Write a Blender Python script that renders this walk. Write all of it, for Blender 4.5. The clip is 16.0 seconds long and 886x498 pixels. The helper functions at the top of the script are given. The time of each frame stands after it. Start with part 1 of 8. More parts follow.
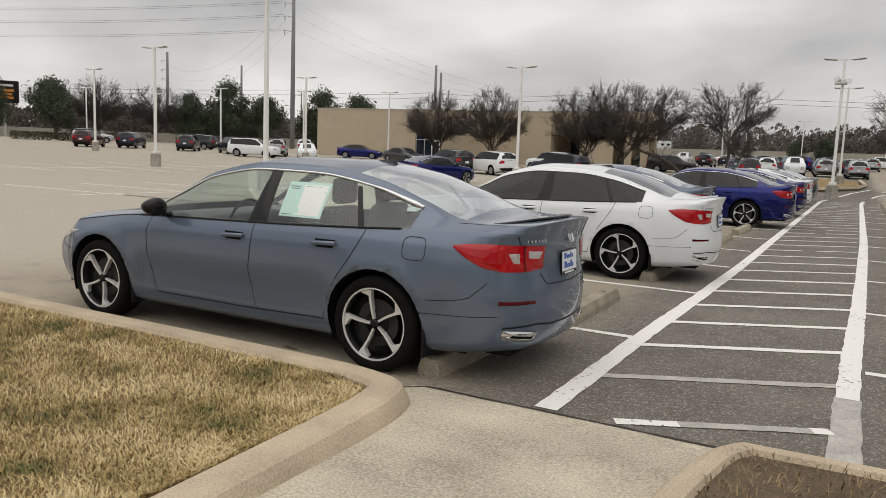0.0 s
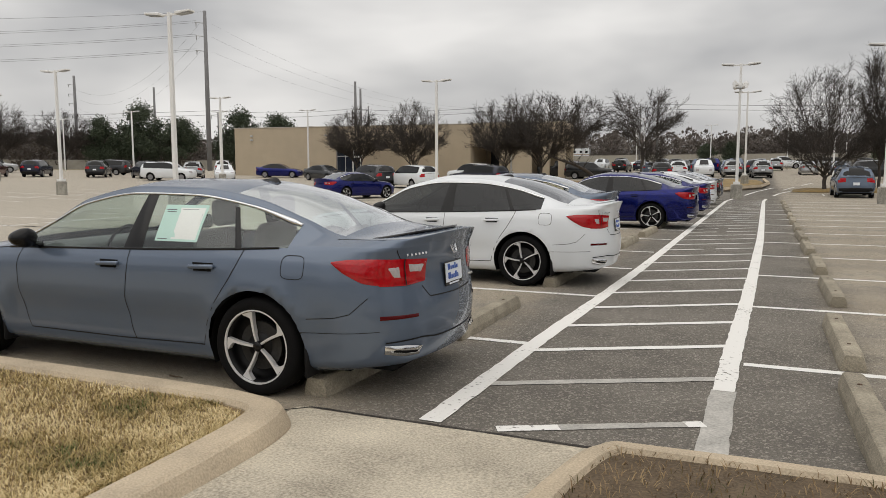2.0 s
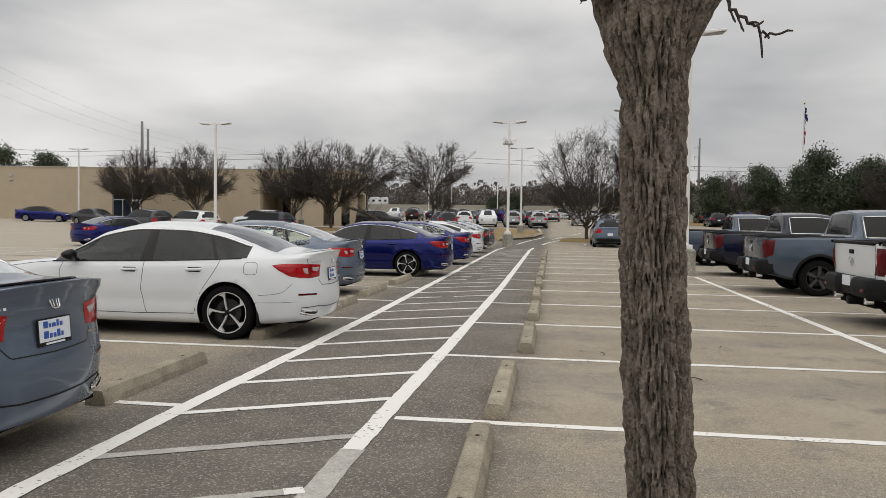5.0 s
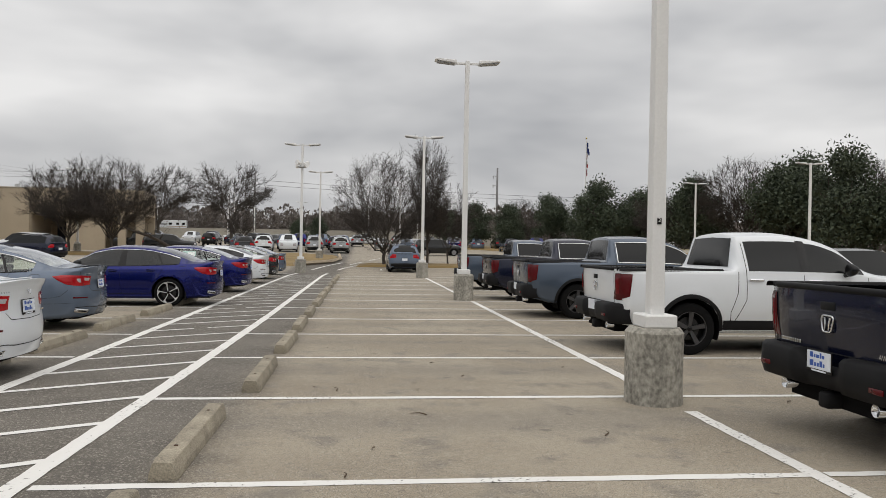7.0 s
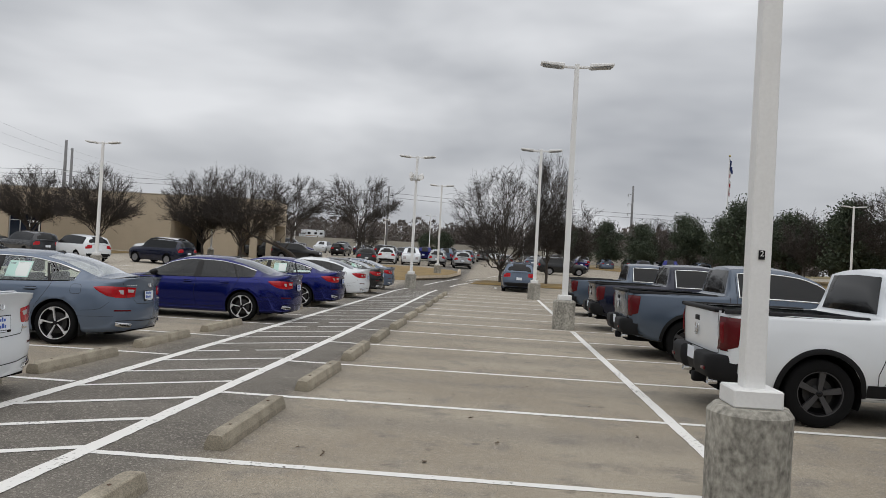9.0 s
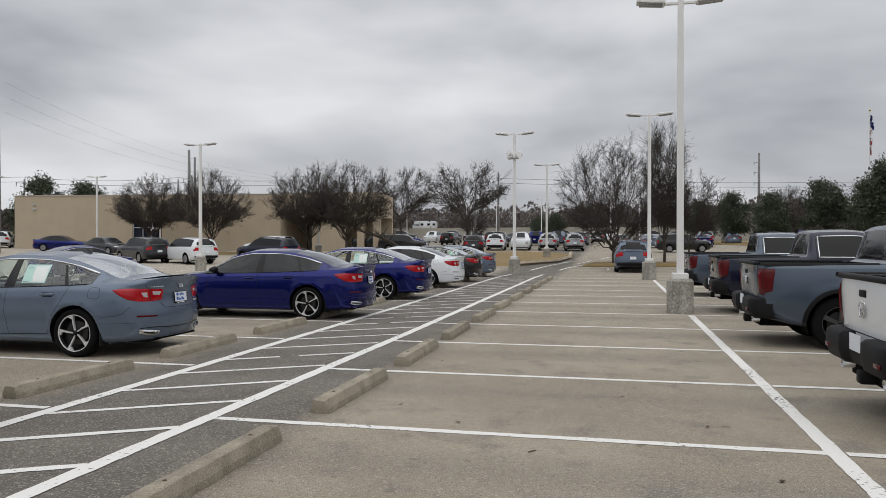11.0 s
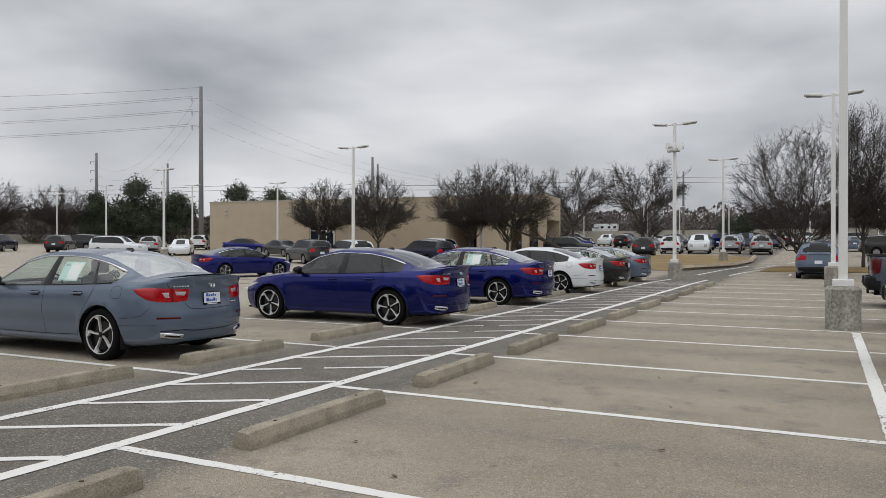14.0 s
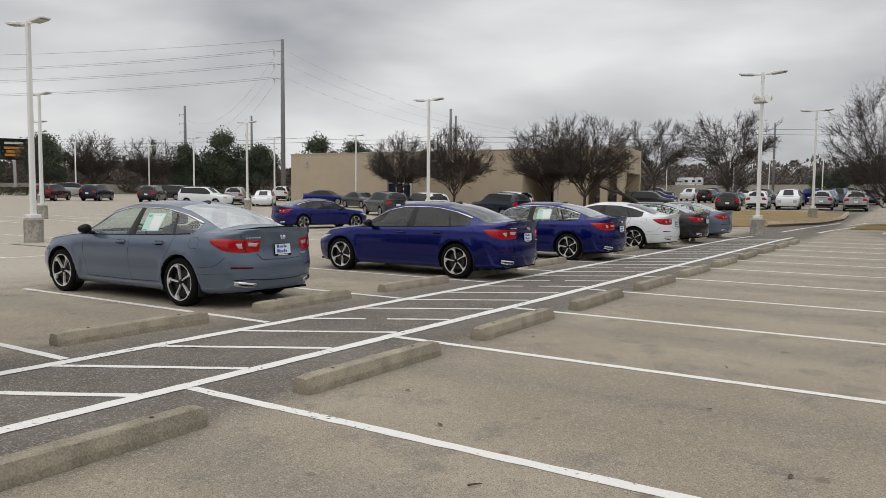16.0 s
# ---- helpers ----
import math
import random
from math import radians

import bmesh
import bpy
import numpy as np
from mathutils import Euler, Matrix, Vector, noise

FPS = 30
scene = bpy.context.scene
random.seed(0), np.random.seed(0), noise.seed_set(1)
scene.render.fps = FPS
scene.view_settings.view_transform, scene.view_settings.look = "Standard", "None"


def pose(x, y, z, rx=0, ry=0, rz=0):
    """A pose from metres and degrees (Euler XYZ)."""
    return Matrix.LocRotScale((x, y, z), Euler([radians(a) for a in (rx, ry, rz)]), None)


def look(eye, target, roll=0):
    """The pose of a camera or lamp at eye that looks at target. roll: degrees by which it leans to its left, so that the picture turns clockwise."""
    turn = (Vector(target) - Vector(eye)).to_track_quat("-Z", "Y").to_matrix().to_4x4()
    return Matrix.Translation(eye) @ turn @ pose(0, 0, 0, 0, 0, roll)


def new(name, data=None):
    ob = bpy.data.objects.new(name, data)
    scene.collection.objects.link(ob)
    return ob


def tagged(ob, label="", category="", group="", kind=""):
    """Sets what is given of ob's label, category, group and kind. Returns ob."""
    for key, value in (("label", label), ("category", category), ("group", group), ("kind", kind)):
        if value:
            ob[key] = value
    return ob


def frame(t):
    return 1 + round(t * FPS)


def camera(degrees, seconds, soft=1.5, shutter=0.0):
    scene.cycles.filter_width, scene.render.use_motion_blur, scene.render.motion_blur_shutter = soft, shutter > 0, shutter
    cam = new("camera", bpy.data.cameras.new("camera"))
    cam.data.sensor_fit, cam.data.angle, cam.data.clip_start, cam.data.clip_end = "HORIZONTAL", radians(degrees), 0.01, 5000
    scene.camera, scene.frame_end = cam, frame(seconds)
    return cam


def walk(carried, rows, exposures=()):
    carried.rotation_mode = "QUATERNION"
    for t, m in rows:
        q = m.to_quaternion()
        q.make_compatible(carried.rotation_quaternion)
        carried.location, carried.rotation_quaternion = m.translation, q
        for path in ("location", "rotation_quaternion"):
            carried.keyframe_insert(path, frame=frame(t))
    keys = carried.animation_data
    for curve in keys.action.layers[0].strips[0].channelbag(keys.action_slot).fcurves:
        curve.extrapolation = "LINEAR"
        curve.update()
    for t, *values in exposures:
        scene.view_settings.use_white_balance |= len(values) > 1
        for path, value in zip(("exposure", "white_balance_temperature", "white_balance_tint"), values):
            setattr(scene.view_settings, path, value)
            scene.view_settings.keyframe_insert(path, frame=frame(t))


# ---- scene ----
cam = camera(61.5, 16.0, soft=0.8)
PATH = [
    (0, (-0.209, -8.995, 1.504), (-1.163, -7.255, 1.253), 2.2),
    (0.5, (-0.04, -8.911, 1.504), (-1.0, -7.174, 1.263), 2.1),
    (1, (-0.036, -8.905, 1.51), (-1.022, -7.181, 1.271), 1.1),
    (1.5, (-0.045, -8.908, 1.512), (-1.0, -7.167, 1.277), 0.4),
    (2, (0.073, -8.833, 1.509), (-0.713, -7.006, 1.299), -0.1),
    (2.5, (0.219, -8.573, 1.504), (-0.259, -6.637, 1.351), 0.6),
    (3, (0.412, -8.311, 1.564), (0.203, -6.322, 1.517), 1.9),
    (3.2, (0.518, -8.178, 1.557), (0.362, -6.185, 1.562), 2.4),
    (5.3, (1.177, -8.222, 1.517), (0.882, -6.246, 1.432), 0.7),
    (5.5, (1.203, -8.235, 1.516), (0.910, -6.258, 1.431), 0.7),
    (6, (1.409, -8.219, 1.525), (1.296, -6.223, 1.492), 1.1),
    (6.5, (1.795, -8.026, 1.551), (1.928, -6.031, 1.553), 1.4),
    (7, (1.987, -7.517, 1.529), (2.204, -5.529, 1.524), 1.0),
    (7.5, (2.234, -7.123, 1.645), (2.416, -5.131, 1.627), 0.1),
    (7.8, (2.482, -6.867, 1.694), (2.599, -4.871, 1.663), 0.3),
    (8, (2.602, -6.682, 1.714), (2.686, -4.684, 1.672), 1.1),
    (8.5, (2.848, -6.216, 1.719), (2.87, -4.217, 1.691), 3.5),
    (9, (3.087, -5.7, 1.682), (2.946, -3.706, 1.706), 3.2),
    (9.5, (3.183, -5.224, 1.651), (2.852, -3.252, 1.686), 1.2),
    (9.6, (3.196, -5.107, 1.656), (2.826, -3.142, 1.678), 0.9),
    (11.8, (3.957, -2.51, 1.485), (3.505, -0.562, 1.463), -0.1),
    (12, (4.09, -2.334, 1.468), (3.663, -0.381, 1.445), -0.2),
    (12.5, (4.179, -1.791, 1.477), (3.735, 0.158, 1.428), -0.1),
    (13, (4.246, -1.36, 1.494), (3.689, 0.56, 1.458), 0.2),
    (13.5, (4.486, -1.101, 1.515), (3.753, 0.76, 1.514), -0.3),
    (14, (4.638, -1.088, 1.479), (3.728, 0.693, 1.471), -0.0),
    (14.5, (4.776, -1.113, 1.477), (3.746, 0.601, 1.431), 0.4),
    (15, (4.855, -1.078, 1.497), (3.775, 0.602, 1.406), 0.6),
    (15.5, (4.856, -1.093, 1.505), (3.767, 0.58, 1.381), 0.8),
    (16, (4.867, -1.08, 1.513), (3.779, 0.593, 1.377), 0.5),
]
EXPOSURES = [(0, 0.0, 6850, 10), (2.5, 0.0, 6780, 10), (7, 0.0, 6650, 10), (9.5, -0.10, 6350, 10), (12.5, -0.08, 6400, 10), (14.5, -0.10, 6350, 10), (16, -0.03, 6550, 10)]
walk(cam, [(t, look(eye, target, roll)) for t, eye, target, roll in PATH], EXPOSURES)

# ---------------------------------------------------------------- world, sun
SUN_DIR = (0.06, -0.28, 0.96)
world = bpy.data.worlds.new("overcast")
scene.world = world
world.use_nodes = True
wt = world.node_tree
wt.nodes.clear()


def link(tree, a, ao, b, bi):
    tree.links.new(a.outputs[ao], b.inputs[bi])


def wnode(kind):
    return wt.nodes.new(kind)


w_out = wnode("ShaderNodeOutputWorld")
w_bg = wnode("ShaderNodeBackground")
w_bg.inputs["Strength"].default_value = 0.092
w_sky = wnode("ShaderNodeTexSky")
w_sky.sky_type, w_sky.sun_disc, w_sky.sun_elevation, w_sky.sun_rotation = "NISHITA", False, radians(73), radians(168)
w_sky.dust_density = 6.0
w_sky.ozone_density = 1.0
w_co = wnode("ShaderNodeTexCoord")
w_map = wnode("ShaderNodeMapping")
w_map.inputs["Scale"].default_value = (1.0, 1.0, 2.9)
w_map.inputs["Location"].default_value = (0.35, 0.1, 0.2)
w_n1 = wnode("ShaderNodeTexNoise")
w_n1.inputs["Scale"].default_value = 2.3
w_n1.inputs["Detail"].default_value = 4
w_n1.inputs["Roughness"].default_value = 0.46
w_n1.inputs["Distortion"].default_value = 0.12
w_ramp = wnode("ShaderNodeValToRGB")
w_ramp.color_ramp.elements[0].position = 0.31
w_ramp.color_ramp.elements[0].color = (4.1, 4.25, 4.55, 1)
w_ramp.color_ramp.elements[1].position = 0.66
w_ramp.color_ramp.elements[1].color = (9.3, 9.35, 9.45, 1)
mid = w_ramp.color_ramp.elements.new(0.5)
mid.color = (6.8, 6.9, 7.08, 1)
# the veil of cloud over the blue sky
w_mix = wnode("ShaderNodeMix")
w_mix.data_type = "RGBA"
w_mix.inputs[0].default_value = 0.93
link(wt, w_co, "Generated", w_map, "Vector")
link(wt, w_map, "Vector", w_n1, "Vector")
link(wt, w_n1, "Fac", w_ramp, "Fac")
link(wt, w_sky, "Color", w_mix, 6)
link(wt, w_ramp, "Color", w_mix, 7)
link(wt, w_mix, 2, w_bg, "Color")
link(wt, w_bg, "Background", w_out, "Surface")

sun_data = bpy.data.lights.new("sun", "SUN")
sun_data.energy = 1.4
sun_data.angle = radians(100)
sun_data.color = (1.0, 0.97, 0.92)
sun = new("sun", sun_data)
sun.matrix_world = look((10, -10, 40), (10 - 40 * SUN_DIR[0] / SUN_DIR[2], -10 - 40 * SUN_DIR[1] / SUN_DIR[2], 0))

# ---------------------------------------------------------------- materials
MATS = {}


def mat(name, col, rough=0.6, metal=0.0, var=0.12, scale=3.0, fine=60.0, bump=0.0, coat=0.0, col2=None, spec=0.5, per_object=0.0, coords="Object", stretch=1.0):
    """A surface with stains at one scale and grain at another."""
    if name in MATS:
        return MATS[name]
    m = bpy.data.materials.new(name)
    m.use_nodes = True
    t = m.node_tree
    b = t.nodes["Principled BSDF"]
    b.inputs["Roughness"].default_value = rough
    b.inputs["Metallic"].default_value = metal
    b.inputs["Coat Weight"].default_value = coat
    b.inputs["Coat Roughness"].default_value = 0.04
    b.inputs["Specular IOR Level"].default_value = spec
    if coords == "World":
        co = t.nodes.new("ShaderNodeNewGeometry")
        out = co.outputs["Position"]
    else:
        co = t.nodes.new("ShaderNodeTexCoord")
        out = co.outputs["Object"]
    if stretch != 1.0:
        mp = t.nodes.new("ShaderNodeMapping")
        mp.inputs["Scale"].default_value = (1, 1, stretch)
        t.links.new(out, mp.inputs["Vector"])
        out = mp.outputs["Vector"]
    n1 = t.nodes.new("ShaderNodeTexNoise")
    n1.inputs["Scale"].default_value = scale
    n1.inputs["Detail"].default_value = 5
    n2 = t.nodes.new("ShaderNodeTexNoise")
    n2.inputs["Scale"].default_value = fine
    n2.inputs["Detail"].default_value = 3
    t.links.new(out, n1.inputs["Vector"])
    t.links.new(out, n2.inputs["Vector"])
    add = t.nodes.new("ShaderNodeMath")
    add.operation = "MULTIPLY_ADD"
    add.inputs[1].default_value = 0.55
    t.links.new(n2.outputs["Fac"], add.inputs[0])
    half = t.nodes.new("ShaderNodeMath")
    half.operation = "MULTIPLY"
    half.inputs[1].default_value = 0.45
    t.links.new(n1.outputs["Fac"], half.inputs[0])
    t.links.new(half.outputs[0], add.inputs[2])
    ramp = t.nodes.new("ShaderNodeValToRGB")
    ramp.color_ramp.elements[0].position = 0.3
    ramp.color_ramp.elements[1].position = 0.7
    c2 = col2 or col
    ramp.color_ramp.elements[0].color = (*[c * (1 - var) for c in col], 1)
    ramp.color_ramp.elements[1].color = (*[min(1, c * (1 + var)) for c in c2], 1)
    t.links.new(add.outputs[0], ramp.inputs["Fac"])
    last = ramp.outputs["Color"]
    if per_object:
        info = t.nodes.new("ShaderNodeObjectInfo")
        hsv = t.nodes.new("ShaderNodeHueSaturation")
        mr = t.nodes.new("ShaderNodeMapRange")
        mr.inputs["To Min"].default_value = 1 - per_object
        mr.inputs["To Max"].default_value = 1 + per_object
        t.links.new(info.outputs["Random"], mr.inputs["Value"])
        t.links.new(mr.outputs[0], hsv.inputs["Value"])
        t.links.new(last, hsv.inputs["Color"])
        last = hsv.outputs["Color"]
    t.links.new(last, b.inputs["Base Color"])
    if bump:
        bp = t.nodes.new("ShaderNodeBump")
        bp.inputs["Strength"].default_value = bump
        bp.inputs["Distance"].default_value = 0.02
        t.links.new(add.outputs[0], bp.inputs["Height"])
        t.links.new(bp.outputs["Normal"], b.inputs["Normal"])
    MATS[name] = m
    return m


def paint(name, col, metal=0.25, rough=0.26):
    """Clear-coated car paint with a faint flake."""
    return mat(name, col, rough, metal, var=0.03, scale=2.0, fine=900.0, coat=0.55, spec=0.4)


def glass(name, tint, least=0.05, least_edge=1.0):
    """A thin pane: tinted to look through, with a gloss that grows towards grazing view."""
    m = bpy.data.materials.new(name)
    m.use_nodes = True
    t = m.node_tree
    t.nodes.clear()
    out = t.nodes.new("ShaderNodeOutputMaterial")
    tr = t.nodes.new("ShaderNodeBsdfTransparent")
    tr.inputs["Color"].default_value = (*tint, 1)
    gl = t.nodes.new("ShaderNodeBsdfGlossy")
    gl.inputs["Roughness"].default_value = 0.03
    gl.inputs["Color"].default_value = (0.95, 0.97, 1.0, 1)
    lw = t.nodes.new("ShaderNodeLayerWeight")
    lw.inputs["Blend"].default_value = 0.5
    pw = t.nodes.new("ShaderNodeMath")
    pw.operation = "POWER"
    pw.inputs[1].default_value = 4.0
    sc = t.nodes.new("ShaderNodeMath")
    sc.operation = "MULTIPLY_ADD"
    sc.inputs[1].default_value = least_edge - least
    sc.inputs[2].default_value = least
    mx = t.nodes.new("ShaderNodeMixShader")
    t.links.new(lw.outputs["Facing"], pw.inputs[0])
    t.links.new(pw.outputs[0], sc.inputs[0])
    t.links.new(sc.outputs[0], mx.inputs[0])
    t.links.new(tr.outputs[0], mx.inputs[1])
    t.links.new(gl.outputs[0], mx.inputs[2])
    t.links.new(mx.outputs[0], out.inputs["Surface"])
    MATS[name] = m
    return m


def ground_material():
    """Sun-bleached lot paving: a worn dark strip by the hatched walkway, widened left for shade under the car tails,
    tan aggregate elsewhere, brown turf far out.
    """
    m = bpy.data.materials.new("lot_paving")
    m.use_nodes = True
    t = m.node_tree
    b = t.nodes["Principled BSDF"]
    b.inputs["Roughness"].default_value = 0.9
    b.inputs["Specular IOR Level"].default_value = 0.25
    geo = t.nodes.new("ShaderNodeNewGeometry")
    sep = t.nodes.new("ShaderNodeSeparateXYZ")
    t.links.new(geo.outputs["Position"], sep.inputs[0])

    def noise_tex(scale, detail=4, rough=0.55):
        n = t.nodes.new("ShaderNodeTexNoise")
        n.inputs["Scale"].default_value = scale
        n.inputs["Detail"].default_value = detail
        n.inputs["Roughness"].default_value = rough
        t.links.new(geo.outputs["Position"], n.inputs["Vector"])
        return n.outputs["Fac"]

    def math_node(op, a, b_=None, c=None):
        n = t.nodes.new("ShaderNodeMath")
        n.operation = op
        for i, v in enumerate((a, b_, c)):
            if v is None:
                continue
            if isinstance(v, (int, float)):
                n.inputs[i].default_value = v
            else:
                t.links.new(v, n.inputs[i])
        return n.outputs[0]

    def smooth(v, lo, hi):
        n = t.nodes.new("ShaderNodeMapRange")
        n.interpolation_type = "SMOOTHSTEP"
        n.inputs["From Min"].default_value = lo
        n.inputs["From Max"].default_value = hi
        t.links.new(v, n.inputs["Value"])
        return n.outputs[0]

    def mix(f, a, b_):
        n = t.nodes.new("ShaderNodeMix")
        n.data_type = "RGBA"
        if isinstance(f, float):
            n.inputs[0].default_value = f
        else:
            t.links.new(f, n.inputs[0])
        for i, v in ((6, a), (7, b_)):
            if isinstance(v, tuple):
                n.inputs[i].default_value = (*v, 1)
            else:
                t.links.new(v, n.inputs[i])
        return n.outputs[2]

    large = noise_tex(0.35, 4)
    medium = noise_tex(2.2, 5)
    grain = noise_tex(110, 2)
    wob = math_node("MULTIPLY_ADD", medium, 0.9, -0.45)
    xs = math_node("ADD", sep.outputs["X"], wob)
    # left edge runs past the worn strip: painted shade under the car tails
    strip = math_node("MULTIPLY", smooth(xs, -2.8, -1.9), math_node("SUBTRACT", 1.0, smooth(xs, 0.5, 1.3)))
    tan = mix(smooth(large, 0.35, 0.65), (0.322, 0.276, 0.212), (0.415, 0.364, 0.284))
    tan = mix(smooth(medium, 0.5, 0.72), tan, (0.255, 0.23, 0.195))
    dark = mix(smooth(medium, 0.35, 0.7), (0.108, 0.100, 0.091), (0.16, 0.148, 0.130))
    # older, paler paving beyond the first row
    tan = mix(math_node("SUBTRACT", 1.0, smooth(xs, -10.5, -7.0)), tan, (0.50, 0.452, 0.38))
    # half blended to a lighter tan along the lot, from y 6 to 20
    tan = mix(math_node("MULTIPLY", smooth(sep.outputs["Y"], 6, 20), 0.5), tan, (0.44, 0.395, 0.325))
    base = mix(math_node("MULTIPLY", strip, 0.9), tan, dark)
    # stall ends darkened by tyre wear, in bands along each stall
    yy = math_node("MODULO", math_node("ADD", sep.outputs["Y"], 270.0), 2.69)
    edge = math_node("ABSOLUTE", math_node("SUBTRACT", yy, 1.345))
    band = math_node("MULTIPLY", smooth(math_node("ADD", edge, math_node("MULTIPLY_ADD", large, 1.2, -0.6)), 0.75, 1.35), 0.45)
    band = math_node("MULTIPLY", band, smooth(xs, -8.5, -6.5))
    base = mix(band, base, (0.215, 0.197, 0.172))
    vor = t.nodes.new("ShaderNodeTexVoronoi")
    vor.inputs["Scale"].default_value = 75
    t.links.new(geo.outputs["Position"], vor.inputs["Vector"])
    base = mix(math_node("MULTIPLY", smooth(vor.outputs["Color"], 0.55, 0.95), 0.48), base, (0.56, 0.52, 0.45))
    base = mix(math_node("MULTIPLY", smooth(grain, 0.48, 0.68), 0.72), base, (0.075, 0.069, 0.062))
    coarse = noise_tex(26, 4, 0.75)
    base = mix(math_node("MULTIPLY", smooth(coarse, 0.51, 0.68), 0.42), base, (0.11, 0.10, 0.09))
    # oil drips and small stains
    spots = noise_tex(5.5, 2, 0.3)
    base = mix(math_node("MULTIPLY", smooth(spots, 0.70, 0.78), 0.4), base, (0.07, 0.065, 0.06))
    # open turf and soil beyond the lots
    rad = math_node("SQRT", math_node("ADD", math_node("MULTIPLY", sep.outputs["X"], sep.outputs["X"]), math_node("MULTIPLY", sep.outputs["Y"], sep.outputs["Y"])))
    far = smooth(math_node("ADD", rad, math_node("MULTIPLY_ADD", large, 14.0, -7.0)), 116, 124)
    turf = mix(smooth(medium, 0.3, 0.7), (0.23, 0.18, 0.095), (0.16, 0.14, 0.07))
    base = mix(far, base, turf)
    t.links.new(base, b.inputs["Base Color"])
    bp = t.nodes.new("ShaderNodeBump")
    bp.inputs["Strength"].default_value = 0.5
    bp.inputs["Distance"].default_value = 0.006
    hgt = math_node("ADD", grain, vor.outputs["Distance"])
    t.links.new(hgt, bp.inputs["Height"])
    t.links.new(bp.outputs["Normal"], b.inputs["Normal"])
    return m


def line_material():
    """White traffic paint, chipped and scuffed down to the paving."""
    m = bpy.data.materials.new("traffic_paint")
    m.use_nodes = True
    t = m.node_tree
    b = t.nodes["Principled BSDF"]
    b.inputs["Roughness"].default_value = 0.75
    geo = t.nodes.new("ShaderNodeNewGeometry")
    cols = []
    for sc, de in ((1.1, 3), (28, 5)):
        n = t.nodes.new("ShaderNodeTexNoise")
        n.inputs["Scale"].default_value = sc
        n.inputs["Detail"].default_value = de
        t.links.new(geo.outputs["Position"], n.inputs["Vector"])
        cols.append(n.outputs["Fac"])
    ad = t.nodes.new("ShaderNodeMath")
    ad.operation = "MULTIPLY_ADD"
    ad.inputs[1].default_value = 0.6
    t.links.new(cols[0], ad.inputs[0])
    t.links.new(cols[1], ad.inputs[2])
    r = t.nodes.new("ShaderNodeValToRGB")
    r.color_ramp.elements[0].position = 0.90
    r.color_ramp.elements[0].color = (0.80, 0.79, 0.76, 1)
    r.color_ramp.elements[1].position = 1.0
    r.color_ramp.elements[1].color = (0.17, 0.16, 0.145, 1)
    e = r.color_ramp.elements.new(0.98)
    e.color = (0.64, 0.63, 0.60, 1)
    t.links.new(ad.outputs[0], r.inputs["Fac"])
    t.links.new(r.outputs["Color"], b.inputs["Base Color"])
    return m


GROUND = ground_material()
LINE = line_material()
FADED = mat("faded_traffic_paint", (0.43, 0.415, 0.385), 0.85, var=0.35, scale=6, fine=60, coords="World")
CONCRETE = mat("kerb_concrete", (0.49, 0.405, 0.295), 0.9, var=0.34, scale=3.0, fine=90, bump=0.35, coords="World")
RAMP = mat("ramp_concrete", (0.44, 0.385, 0.30), 0.92, var=0.5, scale=1.4, fine=75, bump=0.4, col2=(0.50, 0.45, 0.36), coords="World")
STOPC = mat("wheel_stop_concrete", (0.295, 0.262, 0.202), 0.92, var=0.5, scale=5.0, fine=80, bump=0.5, per_object=0.14)
PIER = mat("pier_concrete", (0.27, 0.258, 0.222), 0.92, var=0.6, scale=3.2, fine=26, bump=0.4, stretch=0.7, col2=(0.34, 0.325, 0.285))
WHITE_STEEL = mat("white_painted_steel", (0.78, 0.78, 0.77), 0.45, var=0.05, scale=2, fine=40)
GREY_STEEL = mat("grey_lamp_housing", (0.45, 0.46, 0.47), 0.5, 0.2, var=0.08)
LENS = mat("lamp_lens", (0.30, 0.31, 0.32), 0.25, var=0.1, fine=160)
BLACK_PLASTIC = mat("black_plastic", (0.011, 0.011, 0.012), 0.6, var=0.2, fine=200, spec=0.16)
GLOSS_BLACK = mat("gloss_black_trim", (0.007, 0.007, 0.008), 0.2, var=0.1, coat=0.1, spec=0.25)
RUBBER = mat("tyre_rubber", (0.0075, 0.0075, 0.0078), 0.85, spec=0.12, var=0.25, scale=8, fine=120, bump=0.15)
CHROME = mat("bright_chrome", (0.75, 0.76, 0.77), 0.12, 1.0, var=0.03)
MACHINED = mat("machined_alloy", (0.74, 0.74, 0.75), 0.32, 0.35, var=0.05, fine=200)
RIM_DARK = mat("dark_alloy", (0.005, 0.005, 0.0055), 0.4, 0.0, var=0.15, spec=0.2)
RIM_GREY = mat("grey_alloy", (0.10, 0.10, 0.105), 0.35, 0.7, var=0.15)
# near-black liner plastic; also stands for shade in handle cups and exhaust mouths
SHADOW = mat("liner_and_shade_black", (0.008, 0.008, 0.008), 0.95, var=0.2, spec=0.1)
GAP = mat("panel_gap", (0.008, 0.008, 0.009), 0.9, var=0.1)
RED_LENS = mat("red_lamp_lens", (0.40, 0.003, 0.008), 0.12, var=0.25, scale=9, fine=60, coat=0.5, spec=0.3)
CLEAR_LENS = mat("clear_lamp_lens", (0.55, 0.52, 0.53), 0.10, 0.3, var=0.2, fine=70, coat=1.0)
RED_REFL = mat("red_reflector", (0.085, 0.003, 0.005), 0.22, var=0.2, coat=0.15, spec=0.25)
RED_DEEP = mat("deep_red_lamp_lens", (0.15, 0.003, 0.007), 0.18, var=0.3, scale=20, fine=60, coat=0.15, spec=0.25)
